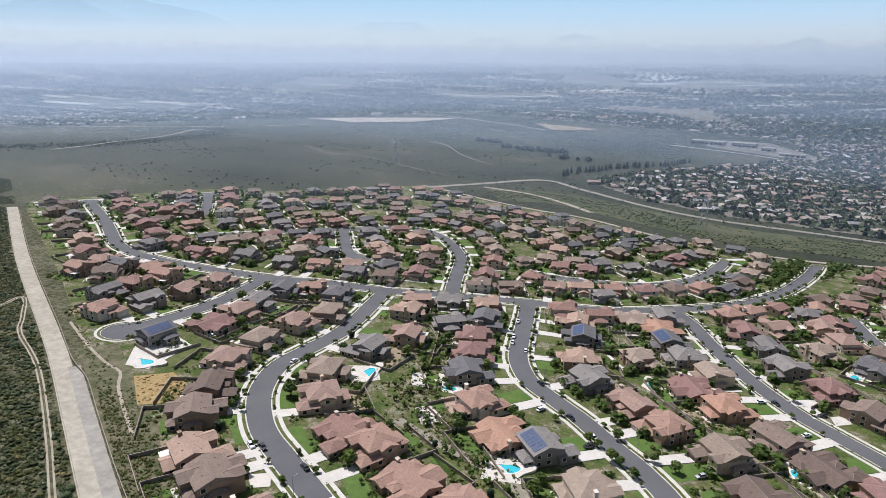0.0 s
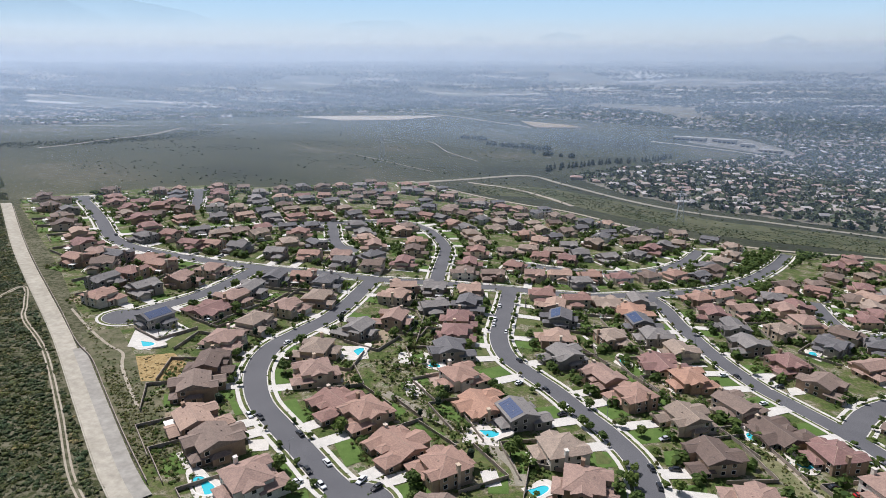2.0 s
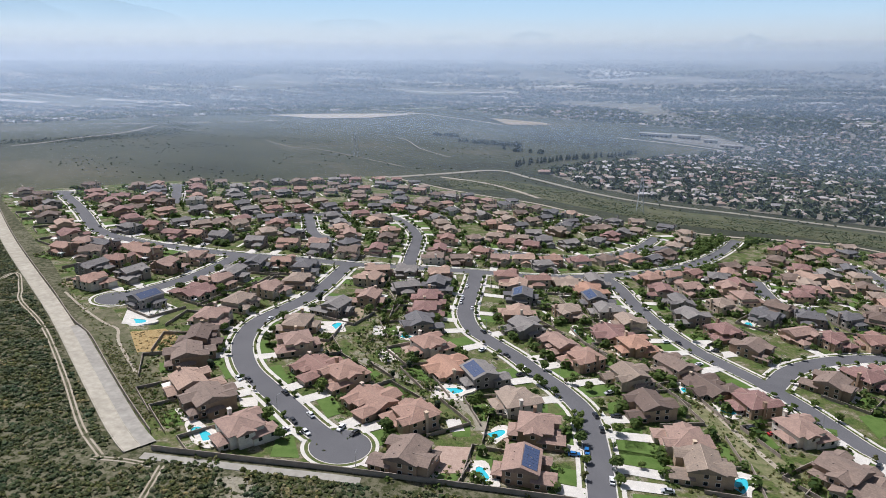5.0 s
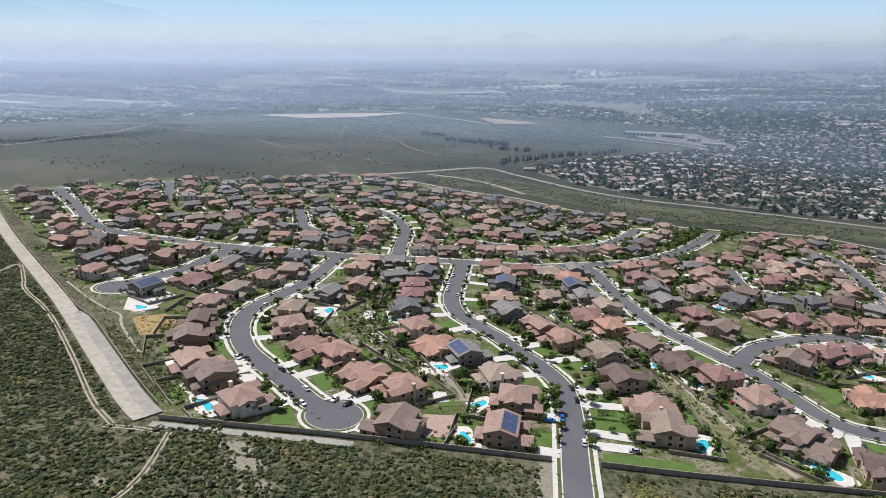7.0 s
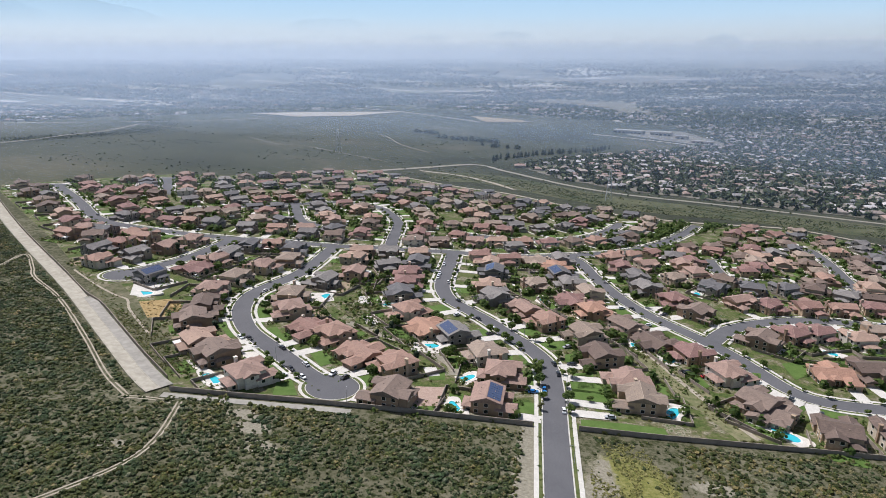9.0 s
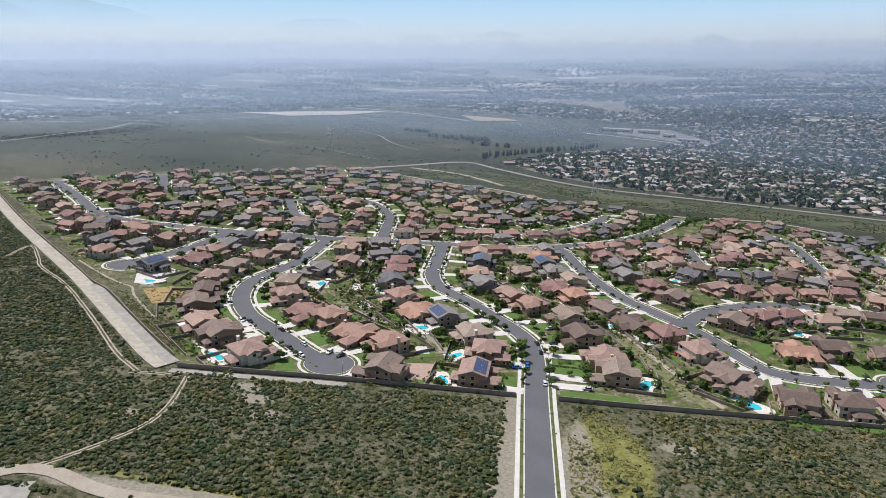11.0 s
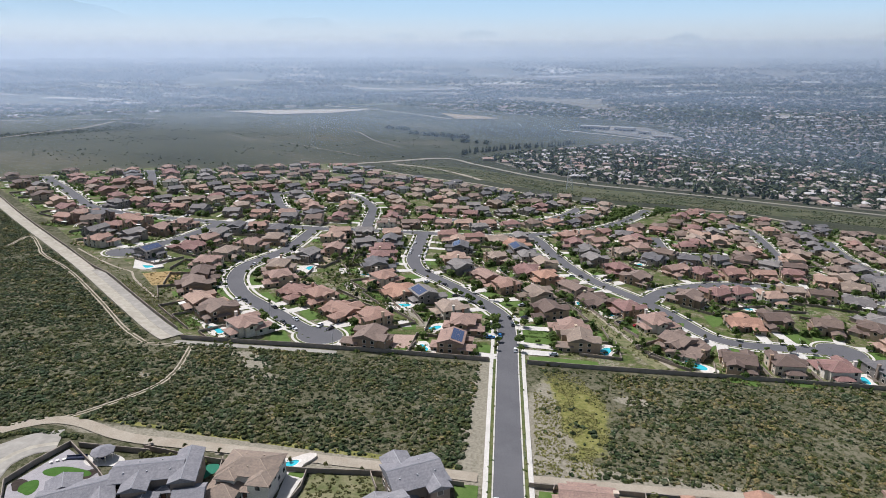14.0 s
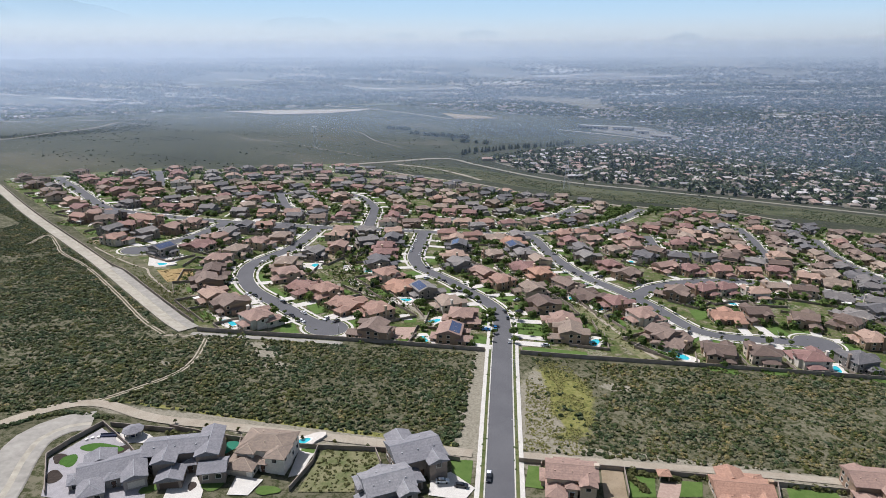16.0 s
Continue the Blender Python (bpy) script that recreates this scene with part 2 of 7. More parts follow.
# ---- plan: streets and edges ----
STREETS = {
    "entry": [(8.4, -160), (5.6, -92), (3.8, -50), (1.6, 3), (-0.1, 44), (-4, 72.9), (-15.1, 93.2), (-26.7, 107.2), (-39.6, 123.6), (-53.2, 137.6),
              (-66.2, 152.5), (-74.4, 173.6), (-77.4, 196.8), (-79.7, 233), (-82.8, 268)],
    "west_curve": [(-96, 18.5), (-108.5, 26.2), (-123.1, 38), (-140.1, 51.1), (-156.6, 64.8), (-169.3, 82), (-176.8, 98.7), (-180.3, 119),
                   (-176.5, 142.3), (-171.6, 167.2), (-171.6, 195.9), (-173.4, 222.3), (-175.1, 247)],
    "cross": [(-522.9, 362.6), (-480.5, 329.5), (-440, 295.1), (-399.6, 258.9), (-371.8, 243), (-341.7, 236), (-311.1, 234.2), (-285.9, 233.7),
              (-256.4, 236), (-218, 243), (-190.5, 246), (-171.9, 248), (-150.4, 253.6), (-132.9, 257.8), (-101.7, 264.4), (-84, 268.8),
              (-56.7, 272), (-25.3, 280), (6.4, 298.4), (35.1, 317.3), (65.9, 344), (99.6, 391.6), (131.5, 454.3), (150, 500)],
    "west_loop": [(-256.4, 236), (-255.5, 217.8), (-255.1, 197.3), (-257, 170.8), (-264, 144.3), (-271, 124)],
    "north_bend": [(-132.9, 257.8), (-140.3, 298.8), (-148, 344.7), (-158.1, 373.4), (-174, 402.4), (-191.1, 423.7), (-211.8, 433.7), (-235.2, 427.2),
                   (-264, 402.7), (-289.8, 376.7), (-315.5, 354.9), (-340.1, 328), (-361.6, 312.2)],
    "east": [(9, 300), (19.6, 276.5), (27, 245), (39.9, 203), (54.6, 171), (68.7, 151.7), (81.9, 135), (92.9, 117.5), (102, 98),
             (109.4, 82), (117.5, 73.5), (130.3, 70.6), (146.5, 71.6), (166.4, 74), (178, 75)],
    "east_branch": [(85.6, 131), (101.9, 157), (123.2, 176.5), (147.3, 190.5), (170, 197.8), (191, 200.2), (206.6, 199.7), (240, 192), (285, 178), (340, 170)],
    "mid_lane": [(-85.2, 338), (-59, 336.4), (-28.7, 341.7), (-1, 352.8), (28.1, 381.6), (48.9, 418.3), (67.2, 469)],
    "stub": [(-271.5, 393), (-255.3, 359.9), (-239.6, 329.5), (-226, 314)],
    "north_stub": [(-405.9, 376.7), (-434.9, 422.2), (-462.2, 462.9)],
    "ne_lane": [(240, 430), (239.8, 399.8), (236, 357.9), (231.6, 329.2), (226.2, 285)],
    "se_lane": [(285, 178), (296, 210), (300, 250), (296, 300), (300, 350), (310, 400)],
    "ne_lane_two": [(128.6, 340), (128.4, 294.2), (135, 277.6), (152.9, 275.8)],
}
LINES = {k: smooth_line(v) for k, v in STREETS.items()}
WIDTH = {k: 5.0 for k in STREETS}
TURNS = [("west_curve", (-94, 17.8), 11.4), ("west_loop", (-271, 122), 11), ("east", (181, 75.5), 12.5), ("cross", (-526, 365), 11),
         ("north_stub", (-464, 466), 11), ("stub", (-223, 311), 11)]

ALL_PTS = [(p.x, p.y, k) for k, line in LINES.items() for p in line]
PTS = np.array([(x, y) for x, y, _ in ALL_PTS])
PKEY = np.array([list(LINES).index(k) for _, _, k in ALL_PTS])


def near_street(x, y, skip=None):
    """Distance to the nearest street and the place on it."""
    d = np.hypot(PTS[:, 0] - x, PTS[:, 1] - y)
    if skip is not None:
        d = np.where(PKEY == skip, 1e9, d)
    k = int(np.argmin(d))
    return float(d[k]), PTS[k]


EDGE = [(-154, -5), (-95, 2.4), (-6.5, 10.6), (9.5, 12.6), (70, 18.5), (127.6, 25), (400, 52), (420, 470), (326.7, 480), (257.5, 528), (147.9, 508), (70.2, 512),
        (7.5, 540), (-64, 592), (-117.7, 608), (-175.6, 630), (-233.8, 668), (-287.5, 704), (-343, 640), (-421, 530), (-482.5, 500), (-532, 415),
        (-570, 340), (-541, 309), (-369, 178), (-256.4, 84)]

# ---- the ground: one sheet to the horizon ----
scrub = mat("dry_scrub", (0.1, 0.1, 0.06), 0.95)
v = coords(scrub)
soil = ramp(scrub, noise_of(scrub, v, 0.02, 6), [(0.35, (0.12, 0.112, 0.066)), (0.65, (0.21, 0.19, 0.13))])
tuft = ramp(scrub, noise_of(scrub, v, 0.35, 5, 0.75), [(0.42, (0.26, 0.33, 0.15)), (0.56, (1, 1, 1))])
cover = blend(scrub, 1.0, soil, tuft, "MULTIPLY")
wide = ramp(scrub, noise_of(scrub, v, 0.0035, 5, 0.6), [(0.36, (0.017, 0.023, 0.013)), (0.46, (0.034, 0.041, 0.023)), (0.56, (0.047, 0.052, 0.031)), (0.68, (0.085, 0.080, 0.055))])
clump = ramp(scrub, noise_of(scrub, v, 0.12, 6, 0.75), [(0.4, (0.6, 0.62, 0.6)), (0.62, (1.25, 1.2, 1.15))])
split = scrub.node_tree.nodes.new("ShaderNodeSeparateXYZ")
scrub.node_tree.links.new(v, split.inputs[0])
reach = scrub.node_tree.nodes.new("ShaderNodeMapRange")
reach.inputs["From Min"].default_value, reach.inputs["From Max"].default_value = 180, 560
reach.inputs["To Min"].default_value, reach.inputs["To Max"].default_value = 0.2, 0.9
scrub.node_tree.links.new(split.outputs["Y"], reach.inputs["Value"])


def patch(base, centre, radii, fill, wild=0.6):
    """A patch of other soil with a ragged edge."""
    sub_ = scrub.node_tree.nodes.new("ShaderNodeVectorMath")
    sub_.operation = "SUBTRACT"
    sub_.inputs[1].default_value = (*centre, 0)
    mul_ = scrub.node_tree.nodes.new("ShaderNodeVectorMath")
    mul_.operation = "MULTIPLY"
    mul_.inputs[1].default_value = (0.5 / radii[0], 0.5 / radii[1], 0)
    far_ = scrub.node_tree.nodes.new("ShaderNodeVectorMath")
    far_.operation = "LENGTH"
    add_ = scrub.node_tree.nodes.new("ShaderNodeMath")
    add_.operation = "MULTIPLY_ADD"
    add_.inputs[1].default_value = wild
    ln = scrub.node_tree.links
    ln.new(v, sub_.inputs[0])
    ln.new(sub_.outputs[0], mul_.inputs[0])
    ln.new(mul_.outputs[0], far_.inputs[0])
    ln.new(noise_of(scrub, v, 0.16, 6, 0.75), add_.inputs[0])
    ln.new(far_.outputs["Value"], add_.inputs[2])
    return blend(scrub, ramp(scrub, add_.outputs[0], [(0.45 + wild * 0.5, (1, 1, 1)), (0.53 + wild * 0.5, (0, 0, 0))]), base, fill)


weeds = ramp(scrub, noise_of(scrub, v, 0.5, 6, 0.8), [(0.36, (0.11, 0.125, 0.03)), (0.50, (0.23, 0.225, 0.06)), (0.66, (0.33, 0.30, 0.13))])
stony = ramp(scrub, noise_of(scrub, v, 0.9, 6, 0.8), [(0.35, (0.19, 0.172, 0.12)), (0.65, (0.42, 0.38, 0.30))])
near = patch(cover, (27, -34), (17, 34), weeds)
near = patch(near, (22, -56), (8, 9), stony)
near = patch(near, (17.5, -44), (7.5, 38), stony)
near = patch(near, (25, -72), (13, 6), stony)
near = patch(near, (-62, -86.5), (100, 5.5), stony)
near = patch(near, (-60, -80.5), (96, 1.6), weeds)
near = patch(near, (-7, -40), (7, 60), stony)
near = patch(near, (110, -75), (110, 6), stony)
for spot_x, spot_y in ((-118, -14), (-150, -46), (-112, -22), (-104, -33), (56, -14)):
    near = patch(near, (spot_x, spot_y), (8, 4), stony)
paint(scrub, blend(scrub, reach.outputs[0], near, blend(scrub, 1.0, wide, clump, "MULTIPLY")))
bump(scrub, noise_of(scrub, v, 0.6, 5), 0.6, 0.3)


def axis(lo, hi, near, fine, grow):
    out, p, s = [0.0], 0.0, fine
    while p < hi:
        p += s
        if p > near:
            s *= grow
        out.append(min(p, hi))
    p, s = 0.0, fine
    while p > lo:
        p -= s
        if -p > near:
            s *= grow
        out.append(max(p, lo))
    return sorted(set(out))


gx, gy = axis(-4800, 4800, 700, 30, 1.08), axis(-1200, 4900, 900, 30, 1.06)
gverts = [(x, y, gz(x, y) + 0.25 * noise.noise(Vector((x, y, 0)) * 0.02) * (0 if inside(EDGE, x, y) or abs(x) < 60 else 1)) for y in gy for x in gx]
nx = len(gx)
gfaces = [(j * nx + i, j * nx + i + 1, (j + 1) * nx + i + 1, (j + 1) * nx + i) for j in range(len(gy) - 1) for i in range(nx - 1)]
ground = tagged(mesh_object("ground", gverts, gfaces, scrub), "dry olive scrubland with patches of bare soil", kind="structure")

# ---- yards under the houses: one terrace of soil and planting ----
yard = mat("yard_soil", (0.2, 0.15, 0.1), 0.95)
v = coords(yard)
base = ramp(yard, noise_of(yard, v, 0.10, 5, 0.7), [(0.36, (0.068, 0.108, 0.028)), (0.47, (0.115, 0.142, 0.045)), (0.53, (0.165, 0.155, 0.088)), (0.575, (0.26, 0.232, 0.17)), (0.60, (0.36, 0.33, 0.27)), (0.625, (0.09, 0.13, 0.038))])
fleck = ramp(yard, noise_of(yard, v, 0.9, 5, 0.8), [(0.35, (0.42, 0.47, 0.38)), (0.65, (1.12, 1.08, 1.02))])
paint(yard, blend(yard, 1.0, base, fleck, "MULTIPLY"))
bump(yard, noise_of(yard, v, 1.5, 4), 0.5, 0.15)
tagged(mesh_object("ground_yards", [(x, y, gz(x, y) + 0.12) for x, y in EDGE], [tuple(range(len(EDGE)))], yard),
       "brown yard soil with sparse planting between houses", kind="structure")

# ---- streets ----
for i, (key, line) in enumerate(LINES.items()):
    w = WIDTH[key]
    clear = lambda x, y, i=i, w=w: near_street(x, y, i)[0] > w + 1.2 and all(math.hypot(x - c[0], y - c[1]) > r + 0.4 for _, c, r in TURNS)
    ribbon("road_" + key, line, [[(-w - 0.1, 0.18 + 0.004 * i), (0, 0.24 + 0.004 * i), (w + 0.1, 0.18 + 0.004 * i)]], M["asphalt"],
           label="grey asphalt residential street between pale kerbs")
    ribbon("kerb_" + key, line, [[(s * w, 0.1), (s * w, 0.34), (s * (w + 0.5), 0.34), (s * (w + 0.5), 0.1)] for s in (-1, 1)], M["kerb"], clear,
           label="pale concrete kerb along the street")
    ribbon("verge_" + key, line, [[(s * (w + 0.5), 0.32), (s * (w + 1.8), 0.32)] for s in (-1, 1)], M["parkway"], clear,
           label="dry grass verge between kerb and pavement")
    ribbon("pavement_" + key, line, [[(s * (w + 1.8), 0.1), (s * (w + 1.8), 0.345), (s * (w + 3.5), 0.345), (s * (w + 3.5), -0.3)] for s in (-1, 1)], M["concrete"], clear,
           label="pale concrete pavement along the street")


def disc_ring(name, c, r0, r1, h, material, label, keep=None):
    n = 48
    verts, faces = [], []
    for k in range(n):
        a = 2 * math.pi * k / n
        for r in (r0, r1):
            x, y = c[0] + r * math.cos(a), c[1] + r * math.sin(a)
            verts.append((x, y, gz(x, y) + h))
    for k in range(n):
        x, y = verts[2 * k + 1][:2]
        if keep is None or keep(x, y):
            m = (k + 1) % n
            faces.append((2 * k, 2 * k + 1, 2 * m + 1, 2 * m))
    if r0 == 0:
        faces = [tuple(2 * k + 1 for k in range(n))]
    return tagged(mesh_object(name, verts, faces, material), label, kind="structure")


for key, c, r in TURNS:
    disc_ring("road_turning", c, 0, r, 0.30, M["asphalt"], "round asphalt turning head of a dead-end street")
    free = lambda x, y: near_street(x, y)[0] > 6.4
    disc_ring("kerb_turning", c, r, r + 0.35, 0.36, M["kerb"], "curved concrete kerb round the turning head", free)
    disc_ring("verge_turning", c, r + 0.35, r + 1.7, 0.34, M["parkway"], "grass verge round the turning head", free)
    disc_ring("pavement_turning", c, r + 1.7, r + 3.1, 0.35, M["concrete"], "curved concrete pavement round the turning head", free)

# ---- flood channel: sloped concrete apron with a block wall on its inner edge ----
CHAN = smooth_line([(-160, -4), (-175.5, 6.8), (-222, 45), (-268, 83), (-300, 108), (-420, 200), (-556, 312)], 8)
JOG = min(range(len(CHAN)), key=lambda k: (CHAN[k] - Vector((-262, 78))).length)
ribbon("road_channel_upper", CHAN[JOG:], [[(-6.6, 0.1), (-6.2, 0.5), (-1.5, 0.5), (1.6, 0.65), (1.6, -0.2)]], M["channel"], label="pale concrete maintenance apron along the wall")
ribbon("road_channel", CHAN[:JOG + 1], [[(-6.6, 0.1), (-6.2, 0.5), (-0.6, 0.5), (-0.6, -0.2)]], M["channel"], label="pale concrete bank of the maintenance apron")
ribbon("road_channel_apron", CHAN[:JOG + 1], [[(-0.6, 0.52), (2.0, 0.56), (4.6, 0.65), (4.6, -0.2)]], M["apron"], label="grey concrete maintenance road beside the wall")
ribbon("kerb_channel", CHAN, [[(-6.8, -0.1), (-6.8, 0.7), (-6.4, 0.7), (-6.4, 0.2)], [(-0.75, 0.4), (-0.75, 0.6), (-0.5, 0.6), (-0.5, 0.4)]], M["channel"], label="low concrete edge of the apron")


def block_wall(name, pts, h=1.9, t=0.22, label="tan concrete block boundary wall", material=None, step=6.0, base=-0.4):
    line = smooth_line(pts, step) if len(pts) > 2 else [Vector(pts[0]).lerp(Vector(pts[1]), k / 6) for k in range(7)]
    ob = ribbon(name, line, [[(-t / 2, base), (-t / 2, h), (t / 2, h), (t / 2, base)],
                             [(-t * 0.7, h), (-t * 0.7, h + 0.08), (t * 0.7, h + 0.08), (t * 0.7, h), (-t * 0.7, h)]], material or M["block"], label=label)
    return ob


cn = normals_of(CHAN)
block_wall("wall_channel", [tuple(CHAN[k] + cn[k] * 5.3) for k in range(1, JOG + 1, 4)] + [tuple(CHAN[k] + cn[k] * 2.2) for k in range(JOG + 1, len(CHAN), 6)], label="long tan block wall beside the concrete apron")
block_wall("wall_south_west", [(-156, -5), (-125, -1.5), (-95, 2.4), (-50, 6.8), (-7.5, 10.6)], 2.1, label="long tan block wall at the edge of the scrubland")
block_wall("wall_south_east", [(10.5, 12.6), (40, 15), (70, 18.5), (127.6, 25), (260, 38), (400, 52)], 2.1, label="long tan block wall at the edge of the scrubland")
block_wall("wall_south_row", [(12, -86.5), (60, -82.5), (140, -78), (220, -74)], 1.9, label="tan block wall behind the southern row of houses")
block_wall("wall_south_row_west", [(-118, -95), (-92, -96.8), (-64, -95.5), (-34, -91), (-9, -91)], 1.9, label="tan block wall behind the southern row of houses")
lane = smooth_line([(-157, -9), (-125, -5.4), (-95, -1.5), (-80, 0)], 6)
ribbon("road_lane", lane, [[(-1.9, -0.2), (-1.9, 0.16), (1.9, 0.16), (1.9, -0.2)]], M["apron"], label="narrow grey service lane beside the wall")

ribbon("ground_swale", smooth_line([(-112, 93), (-97.5, 85), (-81, 78), (-64, 69.5), (-49, 57), (-45, 46)], 4), [[(-2.4, 0.2), (0, 0.16), (2.4, 0.2)]], M["gravel"], label="pale stone-lined drainage swale between back yards")
SLOPE = smooth_line([(-20, 262), (-7.4, 224), (8, 186), (24, 148), (40, 118), (52, 94), (62, 68), (78, 33), (82, 26)], 5)
ribbon("ground_slope", SLOPE, [[(-6.5, 0.13), (-3, 0.17), (5, 0.17), (8.5, 0.13)]], M["dry_grass"], label="dry grassy slope between two rows of yards")
ribbon("ground_slope_path", smooth_line([(-20, 262), (-7.4, 224), (8, 186), (24, 148), (40, 118), (52, 94), (62, 68), (78, 33), (82, 26)], 5), [[(-1.3, 0.2), (1.3, 0.2)]], M["track"], label="pale dirt path along the planted slope")
M["ochre"] = speckled("ochre_earth", (0.30, 0.20, 0.08), (0.44, 0.33, 0.16), 0.6, 0.95, 2.0, 0.6)
tagged(mesh_object("ground_ochre", [(x, y, gz(x, y) + 0.2) for x, y in ((-232, 83), (-219, 93), (-204, 84), (-201, 70), (-213, 63))], [(0, 1, 2, 3, 4)],
                   M["ochre"]), "ochre earth yard laid out in low mounds", kind="structure")
# ---- dirt tracks through the scrub ----
for name, pts, w in (("frontage", [(-180, -112), (-172.6, -97), (-162, -86.5), (-150, -84.5), (-128, -89.5), (-98.5, -88.5), (-63.5, -87), (-30, -85.8), (-5, -85)], 2.6),
                     ("frontage_east", [(13, -81.5), (49.8, -78.7), (90.8, -74.6), (143, -71), (240, -66)], 2.0),
                     ("scrub", [(-147, -12), (-140, -38), (-141.4, -55.5), (-153, -77.4), (-160, -86)], 1.1),
                     ("west_outer", [(-349.6, 112), (-356, 139), (-330, 116), (-314, 100), (-275, 74), (-226, 33), (-190, 1), (-170, -13)], 0.6),
                     ("west_end", [(-172, -15), (-160, -13), (-150, -13)], 1.0)):
    cut = [[(-w, 0.24), (0, 0.28), (w, 0.24)]] if w > 1.5 else [[(-1.15, 0.06), (-0.45, 0.06)], [(0.45, 0.06), (1.15, 0.06)]]
    ribbon("ground_track_" + name, smooth_line(pts, 5), cut, M["track"], label="pale dirt track worn through the scrub")
ribbon("pavement_basin", smooth_line([(-139, -158), (-146, -140), (-153, -125), (-157, -112), (-153.5, -102.5), (-147, -98.5)], 4), [[(-9.6, 0.1), (-9.2, 0.3), (-1.0, 0.3), (-1.0, 0.1)], [(1.0, 0.28), (4.2, 0.3), (4.6, 0.1)]], M["apron"],
       label="curved pale concrete apron of a drainage basin")
ribbon("road_basin_floor", smooth_line([(-139, -158), (-146, -140), (-153, -125), (-157, -112), (-153.5, -102.5), (-147, -98.5)], 4), [[(-1.1, 0.29), (1.1, 0.27)]], M["channel"], label="pale concrete gutter of the drainage basin")
M["bank"] = speckled("weedy_bank", (0.062, 0.078, 0.028), (0.20, 0.175, 0.115), 0.22, 0.95, 0.9, 0.8)
ribbon("ground_bank_west", CHAN[2:JOG + 4], [[(5.6, 0.18), (12, 0.2), (17, 0.2), (23, 0.18)]], M["bank"], label="dry grassy bank between the apron wall and the yards")
ribbon("ground_path_west", smooth_line([(-303.9, 120.6), (-275.4, 102), (-252, 88.8), (-240, 84), (-230.9, 72.8), (-216, 58.9), (-199.8, 44.8)], 4), [[(-0.7, 0.26), (0.7, 0.26)]], M["track"], label="pale dirt path on the slope")
FIELD_ROAD = smooth_line([(-280, 690), (-224.4, 773.7), (-147, 878), (-83.1, 824.2), (8.5, 735), (86.4, 692), (183.9, 679), (267, 666), (338.3, 652), (420, 636), (600, 600)], 10)
ribbon("road_field", FIELD_ROAD, [[(-5.5, 0.5), (5.5, 0.5)]], M["gravel"], label="pale gravel maintenance road beside the green channel")

# ---- houses ----
def box(bm, x0, y0, z0, x1, y1, z1):
    vs = [bm.verts.new(p) for p in ((x0, y0, z0), (x1, y0, z0), (x1, y1, z0), (x0, y1, z0), (x0, y0, z1), (x1, y0, z1), (x1, y1, z1), (x0, y1, z1))]
    for f in ((0, 3, 2, 1), (4, 5, 6, 7), (0, 1, 5, 4), (1, 2, 6, 5), (2, 3, 7, 6), (3, 0, 4, 7)):
        bm.faces.new([vs[k] for k in f])


PITCH = 0.34


